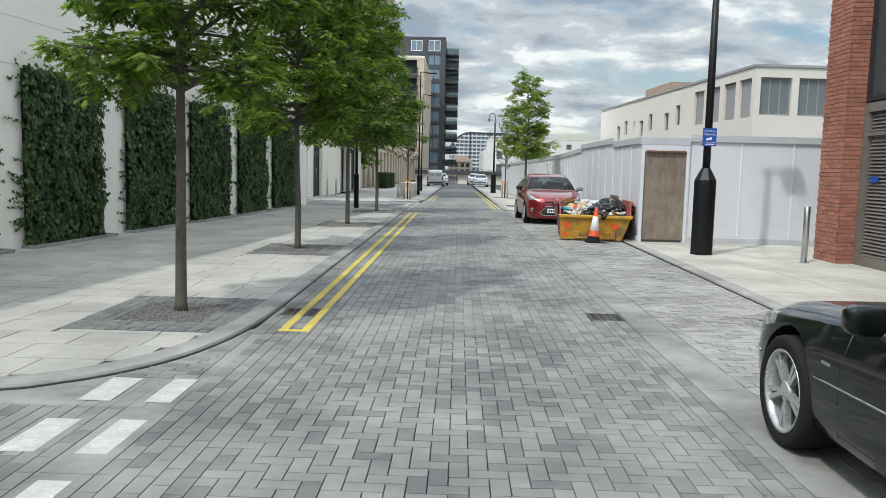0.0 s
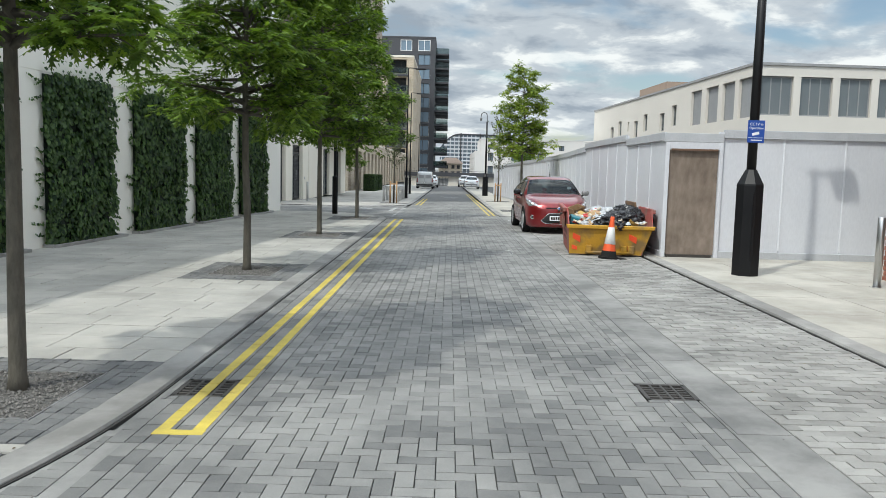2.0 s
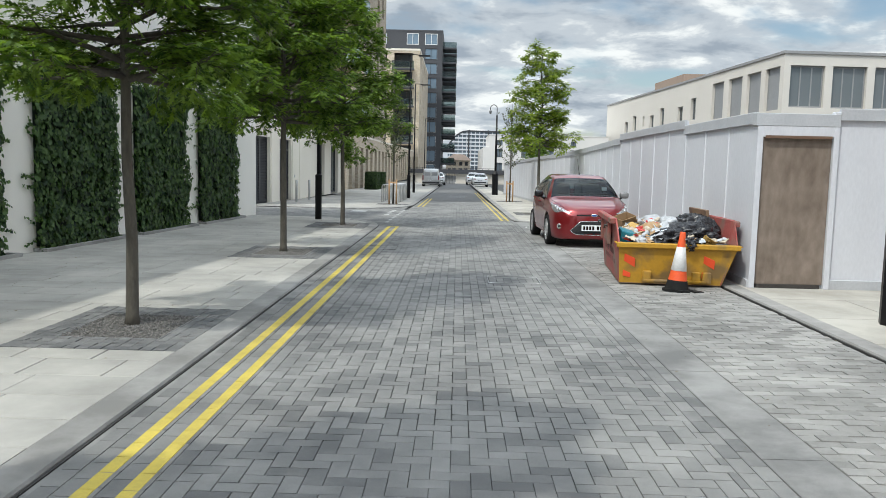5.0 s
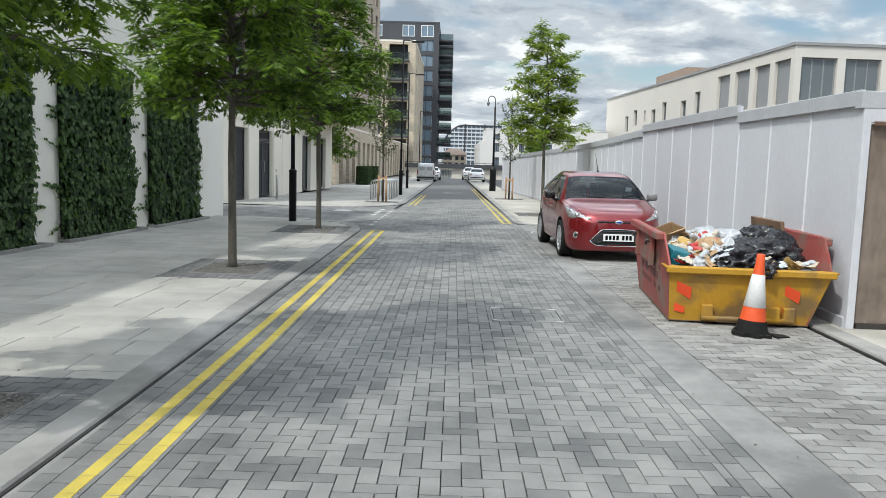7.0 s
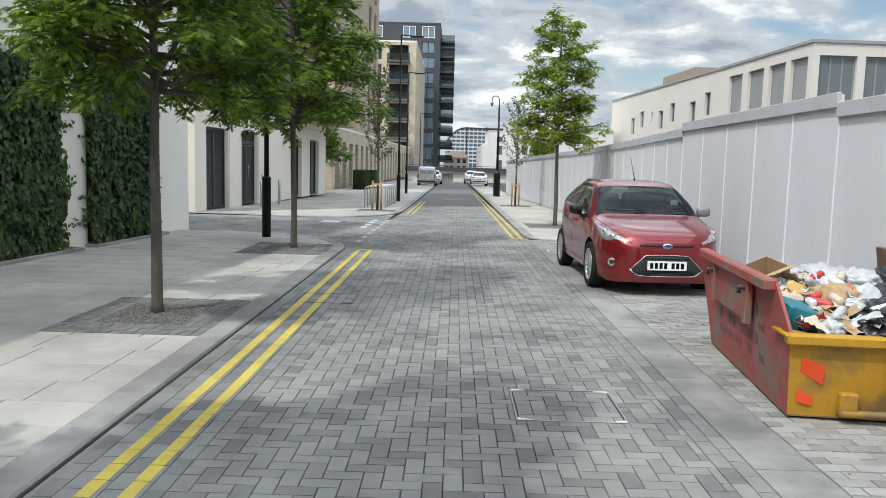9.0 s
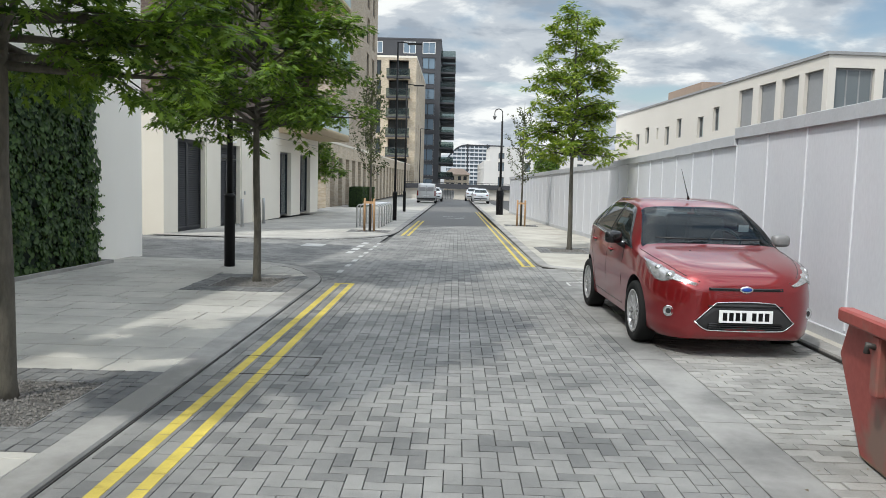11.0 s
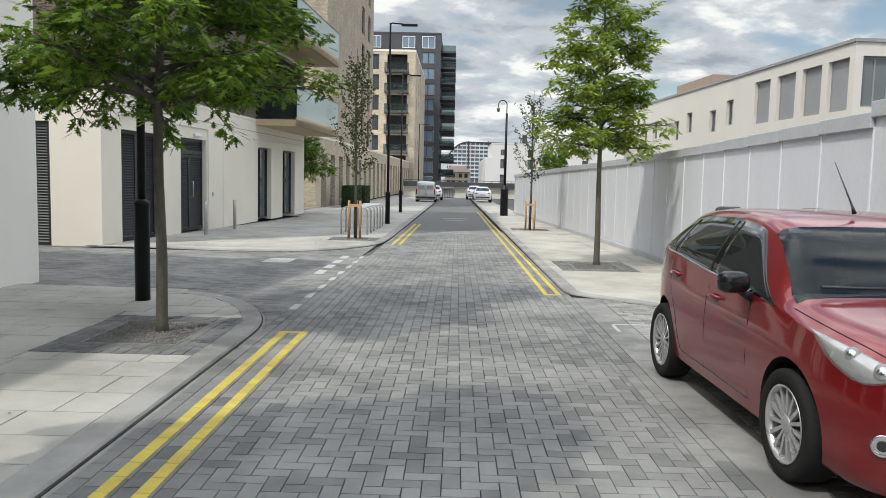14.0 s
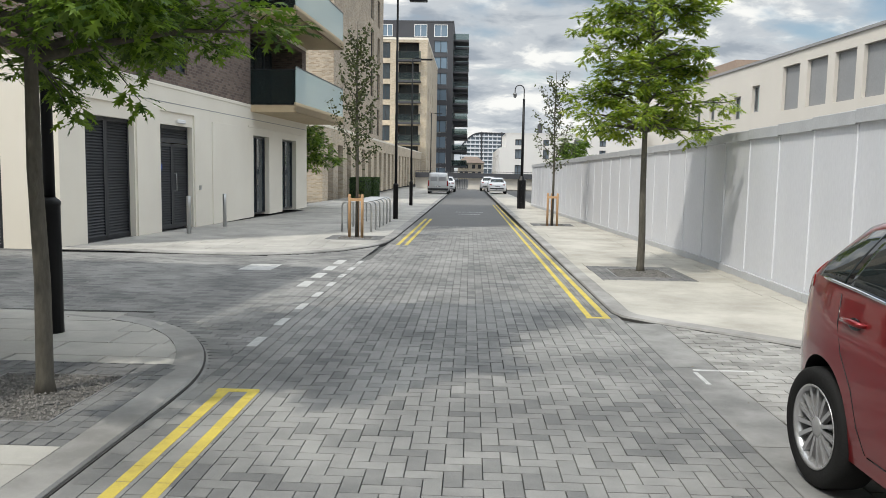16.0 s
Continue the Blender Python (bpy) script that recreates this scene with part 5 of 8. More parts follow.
def sapling(x, y, height, seed, spread, leafed):
    rng = random.Random(seed)
    t = thing("sapling", pose(x, y, gz(y) + PAVE_UP), "thin young tree tied between softwood stakes, sparsely leaved", "tree", "staked saplings")
    bm = bmesh.new()
    tube(bm, [(0, 0, -0.02), (0.01, 0, height * 0.4), (-0.02, 0.01, height * 0.7), (0, 0, height)], [0.04, 0.032, 0.02, 0.006], 8)
    part("trunk", bm, M_BARK, t)
    vs, fs = [], []
    for i in range(22):
        f = i / 22
        z = 1.7 + (height - 2.1) * f
        a = i * 2.4
        reach = spread * (1.0 - 0.55 * f) * rng.uniform(0.6, 1.1)
        d = Vector((math.cos(a), math.sin(a), 0))
        tip = Vector((0, 0, z)) + d * reach + Vector((0, 0, reach * rng.uniform(0.9, 1.6)))
        mid = Vector((0, 0, z)) + d * reach * 0.65 + Vector((0, 0, reach * 0.5))
        bm = bmesh.new()
        tube(bm, [(0, 0, z), mid, tip], [0.012, 0.008, 0.003], 5)
        part("branch", bm, M_BARK, t)
        for _ in range(leafed):
            u = rng.random()
            p = (Vector((0, 0, z)).lerp(mid, u * 2) if u < 0.5 else mid.lerp(tip, u * 2 - 1)) + Vector((rng.gauss(0, 0.06), rng.gauss(0, 0.06), rng.gauss(0, 0.06)))
            leaf_cloud(vs, fs, p, Vector((rng.gauss(0, 0.8), rng.gauss(0, 0.8), 0.7)), rng.uniform(0.04, 0.075), rng, IVY_SHAPE)
    tagged(from_lists("crown", vs, fs, M_LEAFSAP, t), kind="stuff")
    for sx, sy in ((-0.16, -0.08), (0.14, -0.1), (0.0, 0.18)):
        bm = bmesh.new()
        lathe(bm, [(0.035, 0), (0.035, 1.0), (0.028, 1.02)], 10, sx, sy)
        part("stake", bm, M_WOOD, t)
    bm = bmesh.new()
    box(bm, -0.17, 0.16, -0.11, -0.085, 0.86, 0.93)
    part("tie_rail", bm, M_WOOD, t)


sapling(-1.35, 40.65, 5.0, 91, 0.7, 80)
sapling(3.91, 46.9, 4.8, 92, 0.85, 60)


# ---- tree pits ----
def tree_pit(x0, x1, y0, y1, round_pit=False):
    cx, cy = (x0 + x1) / 2, (y0 + y1) / 2
    z = gz(cy) + PAVE_UP
    t = thing("tree_pit", pose(cx, cy, z), "square tree pit of dark setts round loose gravel", "tree pit", "tree pits")
    hx, hy = (x1 - x0) / 2, (y1 - y0) / 2
    part("surround_bed", boxes((-hx, hx, -hy, hy, -0.03, -0.006)), M_BED, t)
    rects = []
    ix, iy = hx * 0.6, hy * 0.58
    y = -hy
    while y < hy - 0.02:
        x = -hx
        while x < hx - 0.02:
            if not (abs(x + 0.05) < ix and abs(y + 0.05) < iy):
                rects.append((x, min(x + 0.098, hx), y, min(y + 0.098, hy)))
            x += 0.102
        y += 0.102
    joined("sett_field", rects, M_PITSETT, t, "", lambda yy: 0.003, sink=0.01, jitter=0.003)
    part("edging", boxes((-ix - 0.01, ix + 0.01, -iy - 0.01, -iy + 0.0, -0.01, 0.008), (-ix - 0.01, ix + 0.01, iy, iy + 0.01, -0.01, 0.008), (-ix - 0.01, -ix, -iy, iy, -0.01, 0.008), (ix, ix + 0.01, -iy, iy, -0.01, 0.008)), M_GREYMETAL, t)
    rng = random.Random(int(cy * 10))
    bm = bmesh.new()
    n = 14
    g = [[bm.verts.new((-ix + 2 * ix * i / n, -iy + 2 * iy * j / n, -0.004 + 0.006 * noise.noise((i * 0.9, j * 0.9, cy)))) for i in range(n + 1)] for j in range(n + 1)]
    for j in range(n):
        for i in range(n):
            bm.faces.new((g[j][i], g[j][i + 1], g[j + 1][i + 1], g[j + 1][i]))
    part("gravel_bed", bm, M_GRAVEL, t)
    vs, fs = [], []
    for _ in range(1100):
        px, py, s = rng.uniform(-ix, ix), rng.uniform(-iy, iy), rng.uniform(0.007, 0.016)
        k = len(vs)
        zz = 0.002
        ang = rng.random() * 6
        for a in range(4):
            vs.append(Vector((px + s * math.cos(ang + a * 1.57), py + s * math.sin(ang + a * 1.57), zz)))
        vs.append(Vector((px, py, zz + s * 0.9)))
        fs += [(k + a, k + (a + 1) % 4, k + 4) for a in range(4)]
    tagged(from_lists("gravel", vs, fs, surface("gravel_stone", (0.07, 0.066, 0.062), (0.23, 0.22, 0.205), 0.9, vary="island", amount=0.4) if not bpy.data.materials.get("gravel_stone") else bpy.data.materials["gravel_stone"], t), kind="stuff")


for y in TREES_Y:
    tree_pit(-2.28, -0.865, y - 0.98, y + 0.78)
tree_pit(3.28, 4.68, 33.75, 35.45)
tree_pit(-2.0, -0.72, 39.9, 41.1)
tree_pit(3.3, 4.6, 46.6, 47.9)

# ---- cycle stands ----
for k in range(6):
    x, y = -2.35 + 0.0 * k, 42.2 + 0.95 * k
    t = thing("cycle_stand", pose(-1.62, 42.5 + 0.95 * k, gz(42.5 + 0.95 * k) + PAVE_UP), "stainless steel tubular cycle stand on the footway", "cycle stand", "row of cycle stands")
    bm = bmesh.new()
    tube(bm, [(-0.38, 0, -0.02), (-0.38, 0, 0.62)] + [(-0.26 - 0.12 * math.cos(radians(a)), 0, 0.66 + 0.12 * math.sin(radians(a))) for a in range(15, 91, 15)] + [(0.26 + 0.12 * math.sin(radians(a)), 0, 0.66 + 0.12 * math.cos(radians(a))) for a in range(0, 91, 15)] + [(0.38, 0, 0.6), (0.38, 0, -0.02)], 0.024, 10)
    part("hoop", bm, M_STEEL, t)

# ---- hedges in planters before the buff block ----
for y in (70.0, 74.5):
    rng = random.Random(int(y))
    t = thing("hedge", pose(-5.4, y, gz(y) + PAVE_UP), "clipped box hedge in front of the buff brick block", "hedge", "clipped hedges")
    # the dark core stands in for the shade inside the hedge
    part("core", boxes((-0.45, 0.45, -1.6, 1.6, 0, 1.35), bevel=0.05), M_LEAFSHADE, t)
    vs, fs = [], []
    for _ in range(2600):
        q = rng.random()
        if q < 0.4:
            p, nn = Vector((0.46, rng.uniform(-1.6, 1.6), rng.uniform(0, 1.38))), Vector((1, 0, 0.2))
        elif q < 0.7:
            p, nn = Vector((rng.uniform(-0.45, 0.45), -1.62, rng.uniform(0, 1.38))), Vector((0, -1, 0.2))
        else:
            p, nn = Vector((rng.uniform(-0.45, 0.45), rng.uniform(-1.6, 1.6), 1.37)), Vector((0, 0, 1))
        leaf_cloud(vs, fs, p, nn + Vector((rng.gauss(0, 0.5), rng.gauss(0, 0.5), rng.gauss(0, 0.5))), rng.uniform(0.05, 0.09), rng, IVY_SHAPE)
    tagged(from_lists("leaves", vs, fs, M_HEDGE, t), kind="stuff")


# ---- vehicles ----
M_RUBBER = surface("tyre_rubber", (0.009, 0.009, 0.009), (0.02, 0.02, 0.02), 0.85, grain=90, bump=0.3, spec=0.2)
M_ALLOY = surface("alloy", (0.42, 0.42, 0.43), (0.56, 0.56, 0.56), 0.28, metal=0.6, grain=120, bump=0.02)
M_CHROME = surface("chrome", (0.7, 0.7, 0.7), (0.8, 0.8, 0.8), 0.08, metal=1.0, bump=0)
M_DARKPLASTIC = surface("dark_plastic", (0.012, 0.012, 0.013), (0.03, 0.03, 0.032), 0.5, grain=200, bump=0.1)
M_PIANO = surface("gloss_black", (0.006, 0.006, 0.007), (0.01, 0.01, 0.011), 0.08, bump=0)
M_CARGLASS = glass("car_glass", (0.012, 0.018, 0.022), 0.5, 0.015, (0.72, 0.8, 0.82))
M_CARGLASS.node_tree.nodes["Principled BSDF"].inputs["IOR"].default_value = 1.55
M_SIDEGLASS = glass("side_glass", (0.016, 0.02, 0.02), 0.0, 0.015)
M_LAMPGLASS = glass("lamp_glass", (0.3, 0.3, 0.3), 0.86, 0.02, (0.97, 0.97, 0.97))
M_LAMPBACK = surface("lamp_reflector", (0.34, 0.345, 0.35), (0.9, 0.9, 0.9), 0.25, metal=0.6, grain=14, blotch=9, bump=0.15, dist=0.01)
M_PLATE = surface("plate_white", (0.78, 0.78, 0.78), (0.84, 0.84, 0.84), 0.4, bump=0)
M_INTERIOR = surface("cabin_fabric", (0.03, 0.032, 0.036), (0.07, 0.072, 0.078), 0.9, grain=60)
M_REDLAMP = surface("red_lamp", (0.16, 0.006, 0.006), (0.26, 0.012, 0.012), 0.15, bump=0)


def car_paint(name, dark, light, metal=0.35):
    return surface(name, dark, light, 0.32, metal=metal, grain=900, blotch=1.0, bump=0.0, coat=1.0)


def curve(keys):
    """A smooth curve through (s, value) keys without overshoot."""
    xs, ys = [k[0] for k in keys], [k[1] for k in keys]
    n = len(xs)
    dl = [(ys[i + 1] - ys[i]) / (xs[i + 1] - xs[i]) for i in range(n - 1)]
    ms = [dl[0]] + [0 if dl[i - 1] * dl[i] <= 0 else 2 * dl[i - 1] * dl[i] / (dl[i - 1] + dl[i]) for i in range(1, n - 1)] + [dl[-1]]

    def f(s):
        s = min(max(s, xs[0]), xs[-1])
        i = max(0, min(n - 2, sum(1 for x in xs if x <= s) - 1))
        h = xs[i + 1] - xs[i]
        t = (s - xs[i]) / h
        return (2 * t ** 3 - 3 * t ** 2 + 1) * ys[i] + (t ** 3 - 2 * t ** 2 + t) * h * ms[i] + (-2 * t ** 3 + 3 * t ** 2) * ys[i + 1] + (t ** 3 - t ** 2) * h * ms[i + 1]
    return f


class Shell:
    """A car body as sections along its length; nose at y = 0, tail at y = length."""

    def __init__(self, length, base, belt, top, width, roof):
        self.L = length
        self.base, self.belt, self.top, self.width, self.roof = (curve(k) for k in (base, belt, top, width, roof))

    def ring(self, s):
        zb, zt, w = self.base(s), self.top(s), self.width(s)
        zs = min(self.belt(s), zt - 0.03)
        wr = min(self.roof(s), w * 0.97)
        pts = [(0, zb), (w * 0.6, zb), (w * 0.9, zb + 0.005), (w * 0.965, zb + 0.05)]
        for k in range(1, 8):                      # flank, fullest a little under the shoulder
            u = k / 7
            z = zb + 0.05 + (zs - zb - 0.05) * u
            x = w * (0.972 + 0.028 * math.sin(math.pi * min(1, u * 1.05)) - 0.022 * max(0, u - 0.72) / 0.28)
            pts.append((x, z))
        x0, z0 = pts[-1]
        ze = zt - 0.055 if zt - zs > 0.15 else zs + (zt - zs) * 0.55
        for k in range(1, 6):                      # glasshouse
            u = k / 5
            pts.append((x0 + (wr - x0) * (u ** 1.25), z0 + (ze - z0) * u))
        for f, g in ((0.93, 0.6), (0.75, 0.86), (0.45, 0.97), (0.0, 1.0)):
            pts.append((wr * f, ze + (zt - ze) * g))
        return pts

    def at(self, s, k):
        r = self.ring(s)
        i = min(len(r) - 2, int(k))
        f = k - i
        return Vector((r[i][0] + (r[i + 1][0] - r[i][0]) * f, s, r[i][1] + (r[i + 1][1] - r[i][1]) * f))

    def side_x(self, s, z):
        r = self.ring(s)
        best = 0.0
        for (xa, za), (xb, zb) in zip(r[3:], r[4:]):
            if min(za, zb) <= z <= max(za, zb) and abs(zb - za) > 1e-6:
                best = max(best, xa + (xb - xa) * (z - za) / (zb - za))
        return best

    def front_y(self, x, z, tail=False):
        at = lambda s: self.side_x(self.L - s if tail else s, z)
        lo, hi = 0.0, 0.8
        if at(0.0) < abs(x):
            for _ in range(24):
                mid_s = (lo + hi) / 2
                lo, hi = (lo, mid_s) if at(mid_s) >= abs(x) else (mid_s, hi)
        else:
            hi = 0.0
        return self.L - hi if tail else hi

    def patch(self, s0, s1, k0, k1, sx, nu=14, nv=6, off=0.006, thick=0.012):
        """A skin laid on the flank: s0..s1 along, k0(u)..k1(u) round the ring; sx: which side."""
        bm = bmesh.new()
        rows = []
        for lift in (off, off - thick):
            g = []
            for i in range(nu + 1):
                u = i / nu
                s = s0 + (s1 - s0) * u
                row = []
                for j in range(nv + 1):
                    k = k0(u) + (k1(u) - k0(u)) * j / nv
                    p = self.at(s, k)
                    a, b = self.at(s + 0.01, k) - self.at(s - 0.01, k), self.at(s, min(k + 0.05, 18.9)) - self.at(s, k - 0.05)
                    nrm = b.cross(a)
                    nrm = nrm.normalized() if nrm.length > 1e-9 else Vector((1, 0, 0))
                    if nrm.x < 0:
                        nrm = -nrm
                    p = p + nrm * lift
                    row.append(bm.verts.new((p.x * sx, p.y, p.z)))
                g.append(row)
            rows.append(g)
        for g in rows:
            for i in range(nu):
                for j in range(nv):
                    f = bm.faces.new((g[i][j], g[i + 1][j], g[i + 1][j + 1], g[i][j + 1]))
                    f.smooth = True
        a, b = rows
        rim = [(i, 0) for i in range(nu)] + [(nu, j) for j in range(nv)] + [(i, nv) for i in range(nu, 0, -1)] + [(0, j) for j in range(nv, 0, -1)]
        for q, (i, j) in enumerate(rim):
            i2, j2 = rim[(q + 1) % len(rim)]
            bm.faces.new((a[i][j], a[i2][j2], b[i2][j2], b[i][j]))
        bmesh.ops.recalc_face_normals(bm, faces=bm.faces)
        return bm

    def front_patch(self, x0, x1, z0, z1, off=0.006, thick=0.02, n=16, nv=3, tail=False):
        """A skin across the nose or tail: z0 and z1 may follow x."""
        bm = bmesh.new()
        z0 = z0 if callable(z0) else (lambda x, v=z0: v)
        z1 = z1 if callable(z1) else (lambda x, v=z1: v)
        sgn = 1 if tail else -1
        layers = []
        for lift in (off, off - thick):
            g = []
            for i in range(n + 1):
                x = x0 + (x1 - x0) * i / n
                row = []
                for j in range(nv + 1):
                    z = z0(x) + (z1(x) - z0(x)) * j / nv
                    row.append(bm.verts.new((x, self.front_y(x, z, tail) + sgn * lift, z)))
                g.append(row)
            layers.append(g)
        a, b = layers
        for g in layers:
            for i in range(n):
                for j in range(nv):
                    bm.faces.new((g[i][j], g[i + 1][j], g[i + 1][j + 1], g[i][j + 1])).smooth = True
        rim = [(i, 0) for i in range(n)] + [(n, j) for j in range(nv)] + [(i, nv) for i in range(n, 0, -1)] + [(0, j) for j in range(nv, 0, -1)]
        for q, (i, j) in enumerate(rim):
            i2, j2 = rim[(q + 1) % len(rim)]
            bm.faces.new((a[i][j], a[i2][j2], b[i2][j2], b[i][j]))
        bmesh.ops.recalc_face_normals(bm, faces=bm.faces)
        return bm

    def line(self, pts, sx, r=0.004, off=0.002):
        """A thin seam or strip along (s, z) points of the flank."""
        bm = bmesh.new()
        out = []
        for s, z in pts:
            out.append(Vector((sx * (self.side_x(s, z) + off), s, z)))
        tube(bm, out, r, 6)
        return bm


def car_body(shell, parent, paint, axles, wheel_r, arch_r, ws, rear, side, pillars, track):
    """The painted shell with wheel arches cut out, and its glass as parts of their own."""
    bm = bmesh.new()
    S = shell
    ss = sorted(set([0, 0.012, 0.03, 0.055, 0.085, 0.12] + [0.16 + 0.05 * i for i in range(int((S.L - 0.3) / 0.05))] + [S.L - 0.14, S.L - 0.1, S.L - 0.06, S.L - 0.03, S.L - 0.012, S.L]))
    rings = []
    for s in ss:
        r = S.ring(s)
        full = [(x, z) for x, z in r] + [(-x, z) for x, z in reversed(r[1:-1])]
        rings.append([bm.verts.new((x, s, z)) for x, z in full])
    n, h = len(rings[0]), len(S.ring(0)) - 1
    for i in range(len(ss) - 1):
        sm = (ss[i] + ss[i + 1]) / 2
        for k in range(n):
            f = bm.faces.new((rings[i][k], rings[i][(k + 1) % n], rings[i + 1][(k + 1) % n], rings[i + 1][k]))
            f.smooth = True
            kk = k if k < h else n - 1 - k          # mirror index of the strip
            if kk >= 15 and ws[0] < sm < ws[1]:
                f.material_index = 1
            elif kk >= 15 and rear[0] < sm < rear[1]:
                f.material_index = 3
            elif 10 <= kk <= 13 and side[0] + 0.1 * (kk - 10) < sm < side[1]:
                f.material_index = 4 if any(a < sm < b for a, b in pillars) else 2
    bm.faces.new(rings[0])
    bm.faces.new(rings[-1][::-1])
    bmesh.ops.recalc_face_normals(bm, faces=bm.faces)
    me = bpy.data.meshes.new("body")
    bm.to_mesh(me)
    bm.free()
    for m in (paint, M_CARGLASS, M_CARGLASS, M_CARGLASS, M_PIANO, M_DARKPLASTIC):
        me.materials.append(m)
    shell_ob = new("body", me)
    cut = bmesh.new()
    for y in axles:
        for sx in (-1, 1):
            c = bmesh.ops.create_cone(cut, cap_ends=True, segments=40, radius1=arch_r, radius2=arch_r, depth=0.42)
            bmesh.ops.rotate(cut, verts=c["verts"], cent=(0, 0, 0), matrix=Matrix.Rotation(radians(90), 3, "Y"))
            bmesh.ops.translate(cut, verts=c["verts"], vec=(sx * (track + 0.06), y, wheel_r + 0.02))
    for f in cut.faces:
        f.material_index = 5
    cme = bpy.data.meshes.new("cutter")
    cut.to_mesh(cme)
    cut.free()
    for m in (paint, M_CARGLASS, M_CARGLASS, M_CARGLASS, M_PIANO, M_DARKPLASTIC):
        cme.materials.append(m)
    cob = new("cutter", cme)
    mod = shell_ob.modifiers.new("arches", "BOOLEAN")
    mod.object, mod.operation, mod.solver = cob, "DIFFERENCE", "EXACT"
    bpy.context.view_layer.update()
    done = bpy.data.meshes.new_from_object(shell_ob.evaluated_get(bpy.context.evaluated_depsgraph_get()))
    bpy.data.objects.remove(shell_ob)
    bpy.data.objects.remove(cob)

    def keep(name, ids, mats, label=""):
        b = bmesh.new()
        b.from_mesh(done)
        bmesh.ops.delete(b, geom=[f for f in b.faces if f.material_index not in ids], context="FACES")
        if not b.faces:
            b.free()
            return None
        for f in b.faces:
            f.material_index = ids.index(f.material_index)
            f.smooth = True
        for e in b.edges:
            if len(e.link_faces) == 2 and e.calc_face_angle(0) > radians(40):
                e.smooth = False
        return part(name, b, mats, parent, label)
    keep("body", [0, 5], [paint, M_DARKPLASTIC])
    w1 = keep("windscreen", [1], M_CARGLASS)
    keep("rear_window", [3], M_CARGLASS)
    keep("pillar_trim", [4], M_PIANO)
    return w1


def side_glass(S, parent, spans, tip):
    """Dark side windows with a raked leading edge, and the gloss trim round them; tip: length of the rake."""
    s_a, s_b = spans[0][0], spans[-1][1]
    lift = lambda s: min(1.0, max(0.0, (s - s_a) / tip))
    fall = lambda s: min(1.0, max(0.0, (s_b - s) / 0.16))
    for sx in (-1, 1):
        top = lambda s: 10.25 + (14.6 - 10.25) * lift(s) * (0.55 + 0.45 * fall(s))
        part("window_trim", S.patch(s_a - 0.03, s_b + 0.03, lambda u: 10.08, lambda u: top(s_a + (s_b - s_a) * u) + 0.18, sx, 60, 5, 0.002, 0.004), M_PIANO, parent)
        for a, b in spans:
            part("side_window", S.patch(a, b, lambda u: 10.2, lambda u, a=a, b=b: top(a + (b - a) * u), sx, 26, 5, 0.005, 0.004), M_SIDEGLASS, parent)


def wheel(parent, x, y, r, rim_r, width, spokes, twin, sx):
    """Tyre, rim with lip, spokes and hub; sx: the outer side."""
    rot = Matrix.Rotation(radians(90) * sx, 4, "Y")
    bm = bmesh.new()
    w = width / 2
    lathe(bm, [(rim_r, -w * 0.9), (r * 0.93, -w), (r * 0.985, -w * 0.86), (r, -w * 0.6), (r, w * 0.6), (r * 0.985, w * 0.86), (r * 0.93, w), (rim_r, w * 0.92), (rim_r * 0.96, w * 0.7)], 44, close=False)
    bmesh.ops.transform(bm, matrix=Matrix.Translation((x, y, r)) @ rot, verts=bm.verts)
    whl = part("wheel", bm, M_RUBBER, parent, "black tyre on a silver alloy rim")
    bm = bmesh.new()
    lathe(bm, [(rim_r * 0.99, w * 0.9), (rim_r * 1.0, w * 0.96), (rim_r * 0.94, w * 0.93), (rim_r * 0.9, w * 0.6), (rim_r * 0.88, -w * 0.3)], 44, close=False)
    for k in range(spokes):
        a = 2 * math.pi * k / spokes
        for d in ((-twin, twin) if twin else (0,)):
            o0, o1, hw = 0.16 * rim_r, 0.93 * rim_r, rim_r * (0.055 if twin else 0.048)
            dirv, side = Vector((math.cos(a + d), math.sin(a + d), 0)), Vector((-math.sin(a + d), math.cos(a + d), 0))
            v = [bm.verts.new(dirv * o + side * sgn * hw * ww + Vector((0, 0, z))) for o, ww, z in ((o0, 0.9, w * 0.74), (o0, 0.9, w * 0.5), (o1, 1.15, w * 0.8), (o1, 1.15, w * 0.45)) for sgn in (-1, 1)]
            for q in ((0, 1, 5, 4), (2, 6, 7, 3), (0, 4, 6, 2), (1, 3, 7, 5), (4, 5, 7, 6)):
                bm.faces.new([v[i] for i in q])
    lathe(bm, [(rim_r * 0.24, w * 0.4), (rim_r * 0.24, w * 0.76), (rim_r * 0.17, w * 0.82), (0.004, w * 0.84)], 20)
    bmesh.ops.recalc_face_normals(bm, faces=bm.faces)
    bmesh.ops.transform(bm, matrix=Matrix.Translation((x, y, r)) @ rot, verts=bm.verts)
    part("rim", bm, M_ALLOY, whl)
    bm = bmesh.new()
    lathe(bm, [(rim_r * 0.9, -w * 0.3), (rim_r * 0.9, -w * 0.2)], 32)
    lathe(bm, [(rim_r * 0.6, -w * 0.18), (rim_r * 0.6, w * 0.1)], 32)
    bmesh.ops.transform(bm, matrix=Matrix.Translation((x, y, r)) @ rot, verts=bm.verts)
    part("brake_disc", bm, M_DARKPLASTIC, whl)


